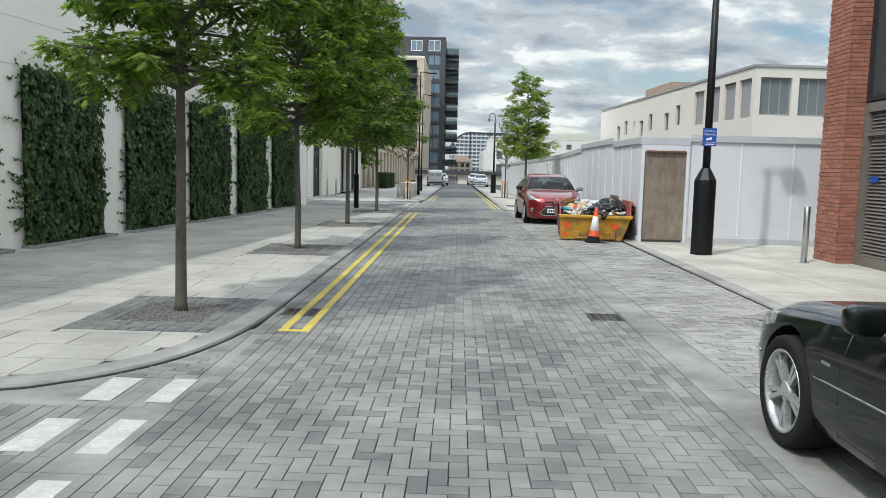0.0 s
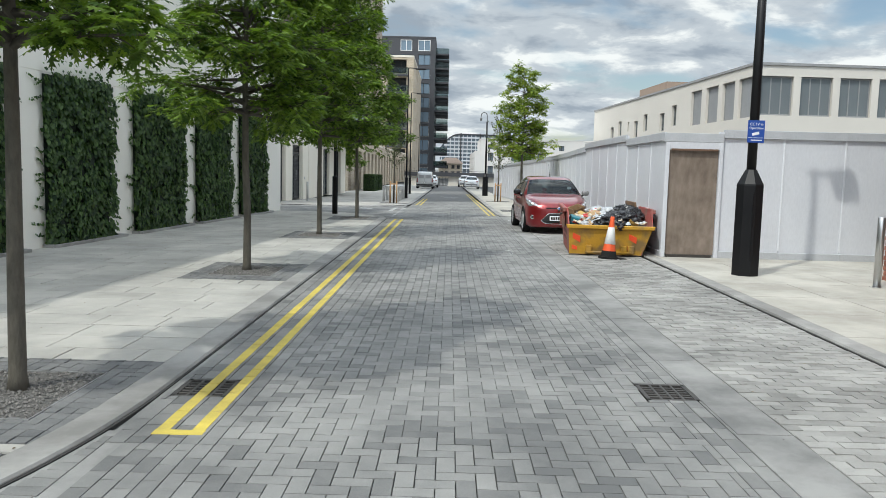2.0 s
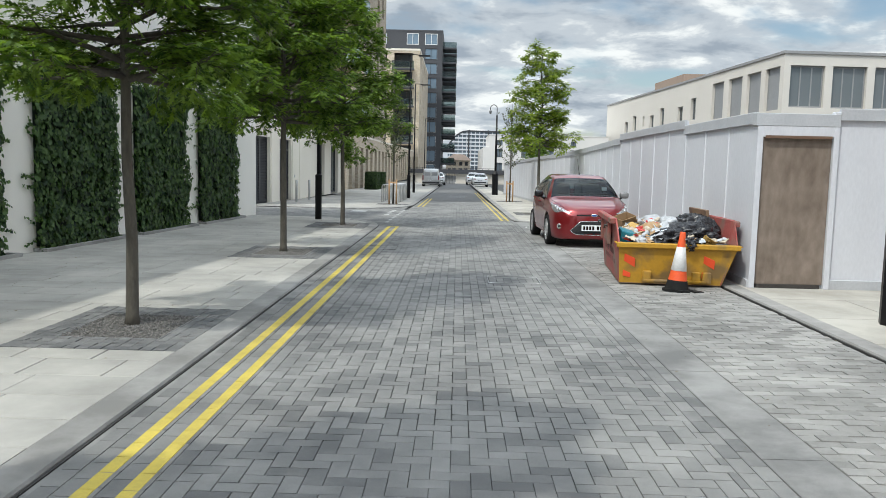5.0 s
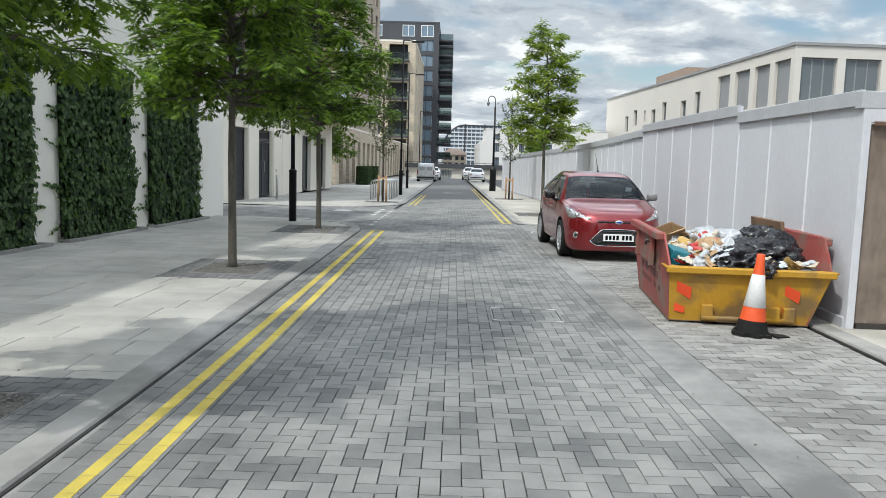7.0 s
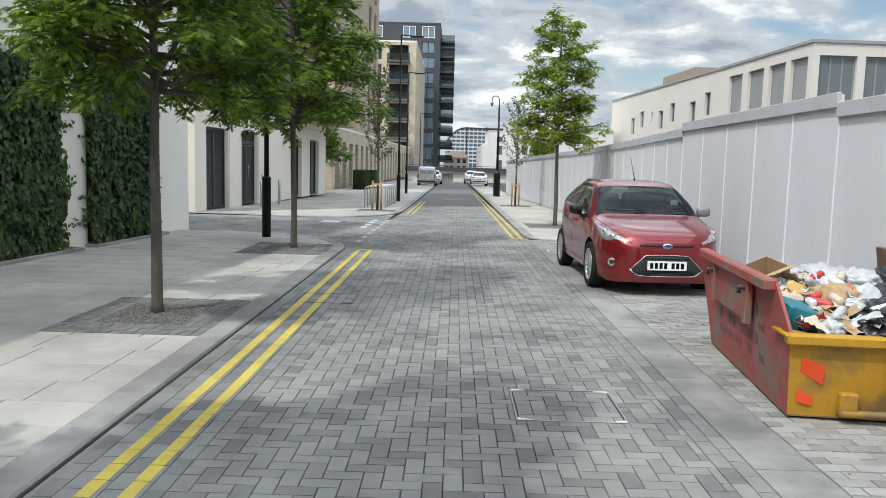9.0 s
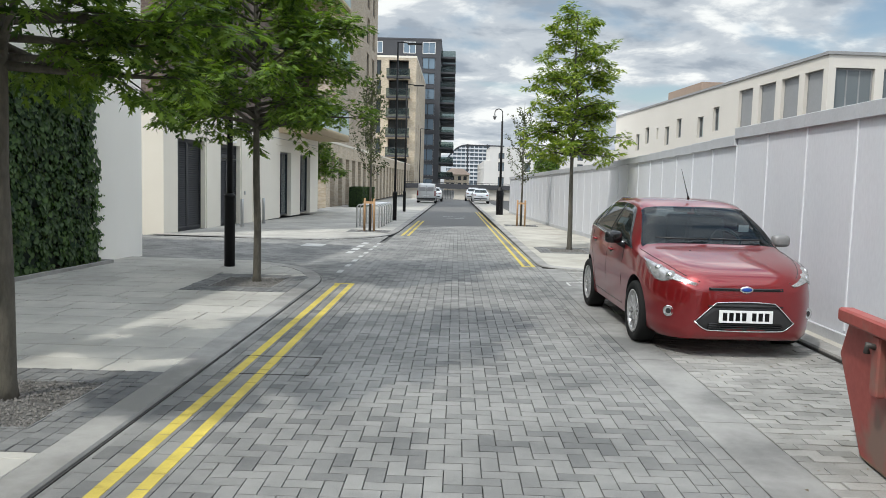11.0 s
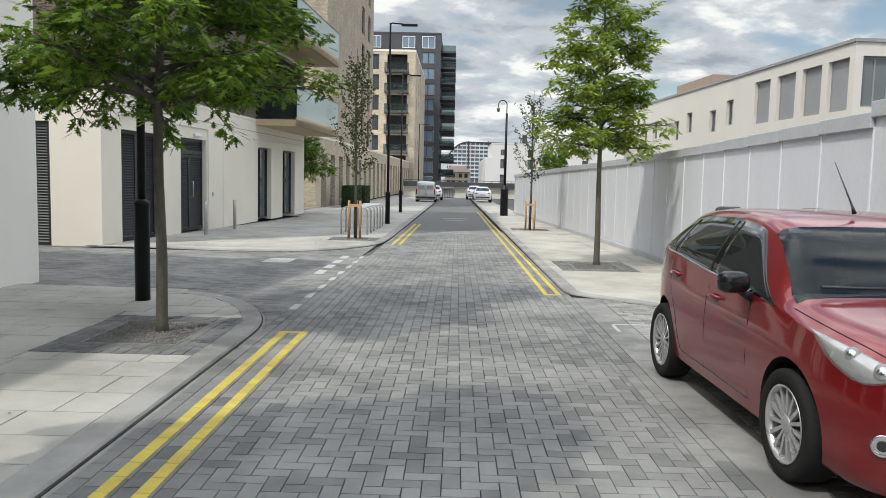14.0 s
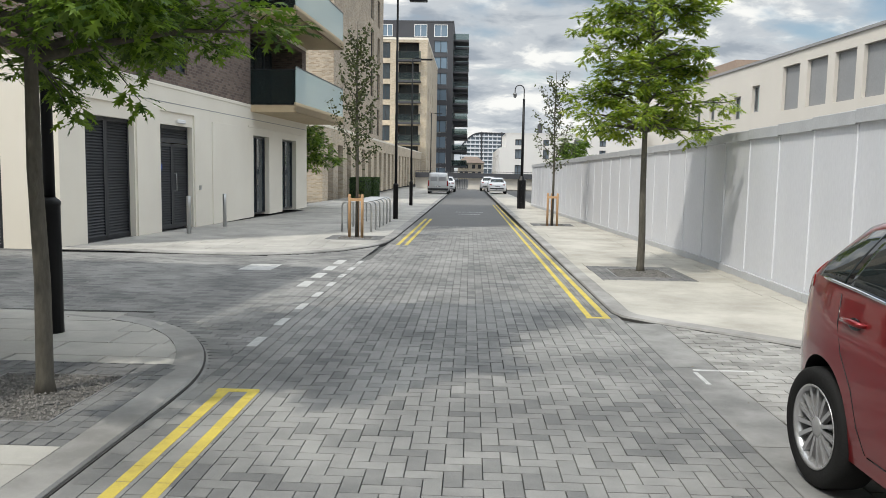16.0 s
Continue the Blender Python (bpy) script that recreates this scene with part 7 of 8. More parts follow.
# ---- rubbish skip and cone ----
def worn_paint(name, c_dark, c_light, dirt, amount=0.5):
    """Scuffed paint with rust and grime in patches of their own shape."""
    m, n, l, p = nodes_of(name)
    tc = n.new("ShaderNodeTexCoord")
    a, b = n.new("ShaderNodeTexNoise"), n.new("ShaderNodeTexNoise")
    a.inputs["Scale"].default_value, a.inputs["Detail"].default_value = 2.6, 10
    b.inputs["Scale"].default_value, b.inputs["Detail"].default_value = 22, 8
    l.new(tc.outputs["Object"], a.inputs["Vector"])
    l.new(tc.outputs["Object"], b.inputs["Vector"])
    m1, m2, r = n.new("ShaderNodeMix"), n.new("ShaderNodeMix"), n.new("ShaderNodeValToRGB")
    m1.data_type = m2.data_type = "RGBA"
    m1.inputs[6].default_value, m1.inputs[7].default_value = (*c_dark, 1), (*c_light, 1)
    l.new(b.outputs["Fac"], m1.inputs[0])
    r.color_ramp.elements[0].position, r.color_ramp.elements[1].position = amount, amount + 0.14
    l.new(a.outputs["Fac"], r.inputs[0])
    l.new(r.outputs[0], m2.inputs[0])
    l.new(m1.outputs[2], m2.inputs[6])
    m2.inputs[7].default_value = (*dirt, 1)
    l.new(m2.outputs[2], p.inputs["Base Color"])
    p.inputs["Roughness"].default_value = 0.6
    bp = n.new("ShaderNodeBump")
    bp.inputs["Strength"].default_value, bp.inputs["Distance"].default_value = 0.25, 0.004
    l.new(b.outputs["Fac"], bp.inputs["Height"])
    l.new(bp.outputs[0], p.inputs["Normal"])
    return m


M_SKIPRED = worn_paint("skip_red", (0.22, 0.035, 0.03), (0.36, 0.085, 0.07), (0.20, 0.125, 0.10), 0.47)
M_SKIPYEL = worn_paint("skip_yellow", (0.36, 0.19, 0.012), (0.52, 0.285, 0.02), (0.20, 0.125, 0.045), 0.49)
M_SKIPIN = worn_paint("skip_inside", (0.16, 0.10, 0.06), (0.24, 0.15, 0.09), (0.12, 0.08, 0.06), 0.5)
M_ORANGE = surface("reflective_orange", (0.72, 0.06, 0.015), (0.85, 0.10, 0.025), 0.5)
M_GHOST = surface("faded_lettering", (0.07, 0.045, 0.045), (0.26, 0.095, 0.085), 0.8, grain=30, blotch=14)
skip = thing("skip", pose(3.49, 18.68, 0.0, 0, 0, -5.5), "battered red and yellow skip heaped with rubbish bags", "skip")
# plan in local metres: 0..1.32 across, 0..2.1 along; walls are thin steel plates with flanges
SW, SL = 1.32, 2.1


def quad_plate(bm, pts, thick, mat=0):
    """A flat plate with thickness from an outline of points in space."""
    v = [Vector(p) for p in pts]
    n = (v[1] - v[0]).cross(v[2] - v[1]).normalized() * thick
    a, b = [bm.verts.new(p) for p in v], [bm.verts.new(p + n) for p in v]
    bm.faces.new(a).material_index = mat
    bm.faces.new(b[::-1]).material_index = mat
    for i in range(len(v)):
        j = (i + 1) % len(v)
        bm.faces.new((a[i], b[i], b[j], a[j])).material_index = mat
    bmesh.ops.recalc_face_normals(bm, faces=bm.faces)


bm = bmesh.new()
quad_plate(bm, [(0, 0, 0.03), (0, SL, 0.03), (-0.035, SL + 0.28, 0.56), (-0.055, SL + 0.1, 0.83), (-0.055, 0.26, 0.86), (-0.035, -0.06, 0.56)], 0.02)
side_l = part("side_panel", bm, M_SKIPRED, skip, "scuffed red side panel with faded lettering")
bm = bmesh.new()
quad_plate(bm, [(SW, 0, 0.03), (SW + 0.17, -0.06, 0.56), (SW + 0.2, 0.26, 0.86), (SW + 0.2, SL + 0.1, 0.83), (SW + 0.17, SL + 0.28, 0.56), (SW, SL, 0.03)], 0.02)
part("side_panel", bm, M_SKIPRED, skip)
bm = bmesh.new()
quad_plate(bm, [(0.0, 0.0, 0.03), (-0.03, -0.06, 0.52), (SW + 0.17, -0.06, 0.52), (SW, 0.0, 0.03)], 0.02)
front_l = part("end_panel", bm, M_SKIPYEL, skip, "dented yellow end panel")
bm = bmesh.new()
quad_plate(bm, [(0.0, SL, 0.03), (SW, SL, 0.03), (SW + 0.17, SL + 0.28, 0.56), (-0.03, SL + 0.28, 0.56)], 0.02)
part("end_panel", bm, M_SKIPYEL, skip)
part("floor_plate", boxes((0, SW, 0, SL, 0.02, 0.045)), M_SKIPIN, skip)
bm = bmesh.new()
box(bm, -0.06, SW + 0.2, -0.11, -0.02, 0.5, 0.57, 0.012)
quad_plate(bm, [(-0.07, -0.1, 0.56), (-0.07, 0.2, 0.56), (0.16, -0.02, 0.56)], 0.012)
quad_plate(bm, [(SW + 0.22, -0.1, 0.56), (SW + 0.02, -0.02, 0.56), (SW + 0.22, 0.2, 0.56)], 0.012)
part("rim_flange", bm, M_SKIPYEL, skip)
bm = bmesh.new()
box(bm, -0.13, -0.04, 0.24, SL + 0.12, 0.785, 0.865, 0.012)
part("rim_flange", bm, M_SKIPRED, skip)
bm = bmesh.new()
box(bm, SW + 0.18, SW + 0.26, 0.24, SL + 0.12, 0.785, 0.865, 0.012)
part("rim_flange", bm, M_SKIPRED, skip)
for y in (0.75, 1.75):
    bm = bmesh.new()
    box(bm, -0.11, -0.055, y - 0.045, y + 0.045, 0.46, 0.785, 0.01)
    if y > 1:
        box(bm, -0.075, -0.05, 0.8, 1.7, 0.47, 0.785, 0.008)
    stiff = part("stiffener", bm, M_SKIPRED, skip)
    bm = bmesh.new()
    tube(bm, [(-0.09, y, 0.72), (-0.15, y, 0.735), (-0.15, y, 0.69)], 0.018, 8)
    part("lifting_lug", bm, M_IRON, stiff)
for x in (0.35, 0.98, 1.12):
    bm = bmesh.new()
    box(bm, x - 0.055, x + 0.055, -0.075, 0.0, 0.05, 0.2, 0.01)
    part("pocket", bm, M_SKIPYEL, skip)
bm = bmesh.new()
tube(bm, [(0.3, -0.06, 0.07), (1.12, -0.06, 0.07)], 0.025, 8)
part("base_bar", bm, M_SKIPYEL, skip)
for x, lean in ((0.14, 0.1), (1.16, -0.1)):
    bm = bmesh.new()
    y0, y1 = -0.036, -0.062
    quad_plate(bm, [(x - 0.09, y1, 0.42), (x - 0.09, y0, 0.32), (x + 0.05, y0, 0.24), (x + 0.05, y1, 0.36)], -0.004)
    chev = part("reflector", bm, M_ORANGE, skip, "orange reflective chevron")
    bm = bmesh.new()
    quad_plate(bm, [(x - 0.1, -0.028, 0.2), (x - 0.1, -0.022, 0.12), (x, -0.022, 0.1), (x, -0.028, 0.16)], -0.004)
    part("reflector", bm, M_ORANGE, skip)
rng = random.Random(21)
for row, (z, n, h) in enumerate(((0.55, 9, 0.085), (0.45, 8, 0.05), (0.33, 10, 0.085), (0.22, 9, 0.06))):
    bm = bmesh.new()
    for k in range(n):
        if rng.random() < 0.18:
            continue
        y = 0.5 + k * (1.3 / n)
        xx = -0.06 * (z - 0.03) / 0.9 - 0.004
        vs_ = [(xx, y, z), (xx, y + 0.9 / n, z), (xx - 0.0667 * h, y + 0.9 / n, z + h), (xx - 0.0667 * h, y, z + h)]
        quad_plate(bm, vs_, 0.002)
    split_islands(part("faded_bar", bm, M_GHOST, side_l))


def crumple(name, x, y, z, sx, sy, sz, mat, label, category, seed, rough=0.28, freq=2.6, sub=4, group="rubbish in the skip"):
    """A crushed bag or wrapper: a folded, dented sack."""
    bm = bmesh.new()
    bmesh.ops.create_icosphere(bm, subdivisions=sub, radius=1)
    for v in bm.verts:
        d = v.co.normalized()
        q = d * freq * 1.35 + Vector((seed * 3.1, seed * 1.7, seed))
        f = 1 + rough * (0.7 - 2.4 * abs(noise.noise(q))) * 0.8 + rough * (0.3 - abs(noise.noise(q * 2.9))) * 0.9 - rough * 0.4 * abs(noise.noise(q * 7))
        v.co = Vector((d.x * sx * f, d.y * sy * f, max(-0.75, d.z) * sz * f))
    for f in bm.faces:
        f.smooth = sub < 4 and False or f.calc_area() >= 0
    me = bpy.data.meshes.new(name)
    bm.to_mesh(me)
    bm.free()
    me.materials.append(mat)
    ob = new(name, me)
    ob.matrix_basis = skip_m @ pose(x, y, z, 0, 0, (seed * 47) % 360)
    return tagged(ob, label, category, group)


skip_m = pose(3.49, 18.68, 0.0, 0, 0, -5.5)
M_BINBAG = surface("black_polythene", (0.008, 0.008, 0.010), (0.022, 0.022, 0.026), 0.28, grain=25, blotch=5, bump=0.5, dist=0.01)
M_CLEARBAG = surface("cloudy_polythene", (0.30, 0.32, 0.34), (0.54, 0.55, 0.57), 0.3, grain=18, blotch=5, bump=0.5, dist=0.01)
M_CARD = surface("cardboard", (0.32, 0.21, 0.11), (0.46, 0.32, 0.19), 0.9, grain=40)
M_TEAL = surface("teal_plastic", (0.01, 0.12, 0.16), (0.02, 0.2, 0.25), 0.45)
M_RUBBLUE = surface("blue_wrapper", (0.03, 0.10, 0.30), (0.10, 0.22, 0.46), 0.4)
M_FILM = surface("pale_blue_film", (0.45, 0.52, 0.58), (0.62, 0.68, 0.72), 0.3, grain=20)
M_RUBRED = surface("red_wrapper", (0.35, 0.02, 0.02), (0.55, 0.06, 0.05), 0.45)
M_RUBORANGE = surface("ochre_card", (0.42, 0.26, 0.07), (0.56, 0.38, 0.13), 0.7)
M_RUBCREAM = surface("paper_waste", (0.40, 0.34, 0.26), (0.62, 0.56, 0.46), 0.85, grain=40)
heap = bmesh.new()
hn = 20
gv = [[heap.verts.new((0.02 + (SW + 0.1) * i / hn, 0.04 + (SL + 0.05) * j / hn, 0.40 + 0.25 * math.sin(math.pi * i / hn) * math.sin(math.pi * j / hn) + 0.06 * noise.noise((i * 0.5, j * 0.5, 2)))) for i in range(hn + 1)] for j in range(hn + 1)]
for j in range(hn):
    for i in range(hn):
        heap.faces.new((gv[j][i], gv[j][i + 1], gv[j + 1][i + 1], gv[j + 1][i]))
tagged(part("rubbish_heap", heap, M_SKIPIN, skip), kind="stuff")
BAG, SACK = "shiny black bin bag slumped on the skip's heap", "cloudy white plastic bag stuffed with waste"
crumple("bin_bag", 0.98, 0.55, 0.62, 0.4, 0.38, 0.19, M_BINBAG, BAG, "bin bag", 3, 0.25, 1.7, 5)
crumple("bin_bag", 0.72, 0.3, 0.58, 0.36, 0.24, 0.16, M_BINBAG, BAG, "bin bag", 5, 0.27, 1.7, 5)
crumple("bin_bag", 1.12, 0.95, 0.68, 0.32, 0.36, 0.22, M_BINBAG, BAG, "bin bag", 8, 0.25, 1.7, 5)
crumple("bin_bag", 0.95, 0.16, 0.55, 0.3, 0.15, 0.1, M_BINBAG, BAG, "bin bag", 13, 0.28, 2.0, 5)
crumple("waste_bag", 0.62, 1.3, 0.68, 0.28, 0.26, 0.17, M_CLEARBAG, SACK, "plastic bag", 4)
crumple("waste_bag", 0.38, 0.42, 0.58, 0.14, 0.14, 0.12, M_CLEARBAG, SACK, "plastic bag", 6)
crumple("waste_bag", 0.8, 1.0, 0.76, 0.18, 0.17, 0.1, M_CLEARBAG, SACK, "plastic bag", 7)
crumple("waste_bag", 0.3, 0.18, 0.55, 0.12, 0.11, 0.1, M_CLEARBAG, SACK, "plastic bag", 9)
crumple("waste_bag", 1.28, 0.16, 0.52, 0.16, 0.12, 0.07, M_CLEARBAG, SACK, "plastic bag", 10)
crumple("paper_sack", 0.25, 0.8, 0.64, 0.18, 0.16, 0.1, M_RUBCREAM, "crumpled brown paper sack on the heap", "paper sack", 11)
crumple("paper_sack", 0.5, 0.6, 0.68, 0.18, 0.16, 0.12, M_CARD, "crumpled brown paper sack on the heap", "paper sack", 12)
rng = random.Random(33)
def scrap(u, v, z, size, mat, label, seed):
    """A torn, folded sheet of paper, card or film with sharp creases."""
    r = random.Random(seed)
    n = 7
    bm = bmesh.new()
    wx, wy = size * r.uniform(0.7, 1.3), size * r.uniform(0.5, 1.0)
    curl, lift = r.uniform(-1.6, 1.6), r.uniform(0.25, 0.6)
    g = []
    for j in range(n):
        row = []
        for i in range(n):
            p, q = i / (n - 1) - 0.5, j / (n - 1) - 0.5
            tear = 1 + 0.25 * noise.noise((p * 3 + seed, q * 3, 1.0))
            h = size * (lift * (0.5 - abs(noise.noise((p * 2.4 + seed * 1.3, q * 2.4, 4.0)))) + 0.35 * (r.random() - 0.5) * 0.5 + curl * p * p)
            row.append(bm.verts.new((2 * wx * p * tear, 2 * wy * q * tear, h)))
        g.append(row)
    for j in range(n - 1):
        for i in range(n - 1):
            bm.faces.new((g[j][i], g[j][i + 1], g[j + 1][i + 1], g[j + 1][i]))
    low = bmesh.ops.extrude_face_region(bm, geom=list(bm.faces))
    bmesh.ops.translate(bm, verts=[e for e in low["geom"] if isinstance(e, bmesh.types.BMVert)], vec=(0, 0, 0.003))
    bmesh.ops.recalc_face_normals(bm, faces=bm.faces)
    me = bpy.data.meshes.new("litter")
    bm.to_mesh(me)
    bm.free()
    me.materials.append(mat)
    ob = new("litter", me)
    ob.matrix_basis = skip_m @ pose(u, v, z, r.uniform(-35, 35), r.uniform(-35, 35), r.uniform(0, 360))
    return tagged(ob, label, "litter", "rubbish in the skip")


def bottle(u, v, z, mat, label, seed):
    """A squashed drinks can or cup lying on its side."""
    r = random.Random(seed)
    bm = bmesh.new()
    h = r.uniform(0.10, 0.17)
    lathe(bm, [(0.0, 0.0), (0.026, 0.001), (0.031, 0.012), (0.031, h - 0.03), (0.026, h - 0.012), (0.014, h), (0.0, h)], 14, close=False)
    for w in bm.verts:
        w.co.x *= 1 - 0.25 * abs(noise.noise((w.co.z * 18, seed, 0)))
    me = bpy.data.meshes.new("drink_can")
    bm.to_mesh(me)
    bm.free()
    me.materials.append(mat)
    ob = new("drink_can", me)
    ob.matrix_basis = skip_m @ pose(u, v, z, 90 + r.uniform(-25, 25), r.uniform(-20, 20), r.uniform(0, 360))
    return tagged(ob, label, "drink can", "rubbish in the skip")


KINDS = ((M_RUBCREAM, "torn pale paper"), (M_CLEARBAG, "creased white plastic film"), (M_CARD, "torn brown card"), (M_FILM, "creased pale blue film"), (M_RUBCREAM, "torn pale paper"), (M_CARD, "torn brown card"), (M_CLEARBAG, "creased white plastic film"), (M_RUBORANGE, "folded ochre card"), (M_RUBRED, "crushed red wrapper"), (M_RUBBLUE, "crushed blue wrapper"), (M_TEAL, "split teal plastic"))
for k in range(190):
    mt, lb = KINDS[k % len(KINDS)]
    u, v = rng.uniform(0.07, SW + 0.02), rng.uniform(0.04, 1.7)
    if u > 0.62 and 0.16 < v < 1.2 and rng.random() < 0.9:
        continue
    z = 0.53 + 0.22 * math.sin(math.pi * min(1, u / SW)) * math.sin(math.pi * min(1, v / SL)) + 0.04 * (1 - v)
    small = 0.6 if mt in (M_RUBRED, M_RUBBLUE, M_TEAL) else 1.0
    scrap(u, v, z + rng.uniform(0.0, 0.05), small * rng.uniform(0.05, 0.11), mt, lb + " lying on the skip's heap", 40 + k)
for k in range(16):
    mt, lb = ((M_RUBRED, "crushed red drinks can"), (M_CLEARBAG, "cloudy plastic bottle"), (M_FILM, "pale blue plastic bottle"), (M_RUBCREAM, "cream paper cup"))[k % 4]
    u, v = rng.uniform(0.1, 0.62), rng.uniform(0.1, 1.4)
    bottle(u, v, 0.6 + 0.22 * math.sin(math.pi * u / SW) * math.sin(math.pi * v / SL) + 0.04 * (1 - v), mt, lb + " lying on the skip's heap", 300 + k)
t = thing("cardboard_box", skip_m @ pose(0.2, 1.3, 0.72, 12, -18, 25) @ Matrix.Diagonal((0.62, 0.62, 0.62, 1)), "open brown cardboard box tipped on the rubbish heap", "box")
part("box_side", boxes((-0.2, 0.2, -0.2, -0.19, -0.1, 0.2), (-0.2, 0.2, 0.19, 0.2, -0.1, 0.2), (-0.2, -0.19, -0.19, 0.19, -0.1, 0.2), (0.19, 0.2, -0.19, 0.19, -0.1, 0.2), (-0.2, 0.2, -0.2, 0.2, -0.11, -0.1)), M_CARD, t)
bm = bmesh.new()
quad_plate(bm, [(-0.2, -0.2, 0.2), (0.2, -0.2, 0.2), (0.2, -0.36, 0.28), (-0.2, -0.36, 0.28)], 0.006)
part("flap", bm, M_CARD, t)
t = thing("teal_crate", skip_m @ pose(0.1, 0.34, 0.6, 10, 15, 10), "broken teal plastic box among the rubbish", "plastic box")
part("crate_shell", boxes((-0.1, 0.1, -0.12, 0.12, -0.09, 0.1), bevel=0.012), M_TEAL, t)
t = thing("timber_board", skip_m @ pose(1.28, 1.35, 0.70, 0, -8, 4), "old stained board propped inside the skip", "board")
part("board_panel", boxes((-0.02, 0.02, -0.5, 0.4, -0.3, 0.28), bevel=0.004), M_SKIPIN, t)

cone = thing("traffic_cone", pose(4.12, 18.2, 0.0, 0, 4, 20), "scuffed orange traffic cone with a white sleeve and torn base", "traffic cone")
bm = bmesh.new()
lathe(bm, [(0.12, 0.13), (0.098, 0.25), (0.072, 0.41), (0.062, 0.48), (0.040, 0.67), (0.036, 0.745), (0.03, 0.755), (0.026, 0.745)], 24, close=False)
part("cone_body", bm, surface("cone_orange", (0.62, 0.07, 0.015), (0.8, 0.12, 0.03), 0.55, grain=50, blotch=6), cone)
bm = bmesh.new()
lathe(bm, [(0.0965, 0.262), (0.0995, 0.264), (0.0565, 0.562), (0.0545, 0.564)], 24, close=False)
part("white_sleeve", bm, surface("cone_sleeve", (0.55, 0.55, 0.54), (0.82, 0.82, 0.81), 0.4, grain=40, blotch=9), cone)
bm = bmesh.new()
rim = []
for i in range(24):
    a = 2 * math.pi * i / 24
    r = 0.15 + 0.045 * abs(math.cos(2 * a)) + 0.05 * noise.noise((i * 0.7, 2, 1))
    rim.append((r * math.cos(a), r * math.sin(a)))
extrude_xy(bm, rim, 0.0, 0.03)
lathe(bm, [(0.148, 0.028), (0.138, 0.07), (0.1225, 0.14)], 24, close=False)
extrude_xy(bm, [(0.12, -0.22), (0.27, -0.2), (0.29, -0.1), (0.2, -0.05), (0.13, -0.09)], 0.0, 0.028)
part("rubber_base", bm, M_RUBBER, cone)

# small litter by the hedge, stones on the carriageway
rng = random.Random(77)
vs, fs = [], []
for _ in range(420):
    x, y = (rng.uniform(-5.0, -0.9), rng.uniform(7, 30)) if rng.random() < 0.5 else (rng.uniform(2.9, 4.8), rng.uniform(3, 29))
    s = rng.uniform(0.006, 0.022)
    z0 = (PAVE_UP if x < -0.7 else 0.0) + 0.003
    leaf_cloud(vs, fs, Vector((x, y, z0 + 0.003)), Vector((rng.gauss(0, 0.15), rng.gauss(0, 0.15), 1)), s, rng, IVY_SHAPE, 0.15)
tagged(from_lists("fallen_leaves", vs, fs, surface("dead_leaf", (0.06, 0.05, 0.035), (0.22, 0.17, 0.1), 0.9, vary="island", amount=0.4), None), "dry leaf scraps and grit scattered over the paving", "debris", kind="stuff")


# ---- paving, piece by piece ----
def clip(r, x0, x1, y0, y1):
    a, b, c, d = max(r[0], x0), min(r[1], x1), max(r[2], y0), min(r[3], y1)
    return (a, b, c, d) if b - a > 0.01 and d - c > 0.01 else None


def herringbone(x0, x1, y0, y1, u=0.1):
    """Right-angled herringbone of 2 : 1 blocks, one way across and one along."""
    out = []
    g = 0.0017
    n = int((x1 - x0) / u) + 4
    m = int((y1 - y0) / u) + 4
    for j in range(-4, m):
        for i in range(-4, n):
            k = (i - j) % 4
            if k == 0:
                r = (x0 + i * u, x0 + (i + 2) * u, y0 + j * u, y0 + (j + 1) * u)
            elif k == 2:
                r = (x0 + (i + 1) * u, x0 + (i + 2) * u, y0 + j * u - u, y0 + (j + 1) * u)
                r = (x0 + i * u, x0 + (i + 1) * u, y0 + (j - 1) * u, y0 + (j + 1) * u)
            else:
                continue
            c = clip(r, x0, x1, y0, y1)
            if c:
                out.append((c[0] + g, c[1] - g, c[2] + g, c[3] - g))
    return out


def running(x0, x1, y0, y1, w=0.1, l=0.2, along="y"):
    out = []
    g = 0.0017
    a0, a1, b0, b1 = (x0, x1, y0, y1) if along == "y" else (y0, y1, x0, x1)
    i = 0
    a = a0
    while a < a1 - 0.01:
        b = b0 - (l / 2 if i % 2 else 0)
        while b < b1 - 0.01:
            r = (a, min(a + w, a1), max(b, b0), min(b + l, b1))
            if r[3] - r[2] > 0.02:
                r = (r[0] + g, r[1] - g, r[2] + g, r[3] - g)
                out.append(r if along == "y" else (r[2], r[3], r[0], r[1]))
            b += l
        a += w
        i += 1
    return out


road = strip("road_2", [lambda y: -2.6 if y < 7.4 else (-0.7 if y < 27 else -2.6 if y < 37 else -0.5), 4.95], steps(-3, 46, 0.5), -0.022, M_BED, "grey block-paved street with yellow lines and a concrete channel")
side_1 = strip("road_3", [-12, -2.55], [-3, 2, 6.1], -0.022, M_BED, "block-paved mouth of the near side street", "road")
side_2 = strip("road_4", [-26, -0.6], [30.0, 33, 36.4, 38.2], -0.022, M_BED, "block-paved side street beside the corner block", "road")
zroad = lambda y: gz(y)
COVER = (1.74, 2.44, 18.48, 19.16)
GRATES = [(2.61, 2.97, 9.46, 9.86), (-0.56, -0.2, 9.27, 9.68), (4.42, 4.78, 9.4, 9.76)]


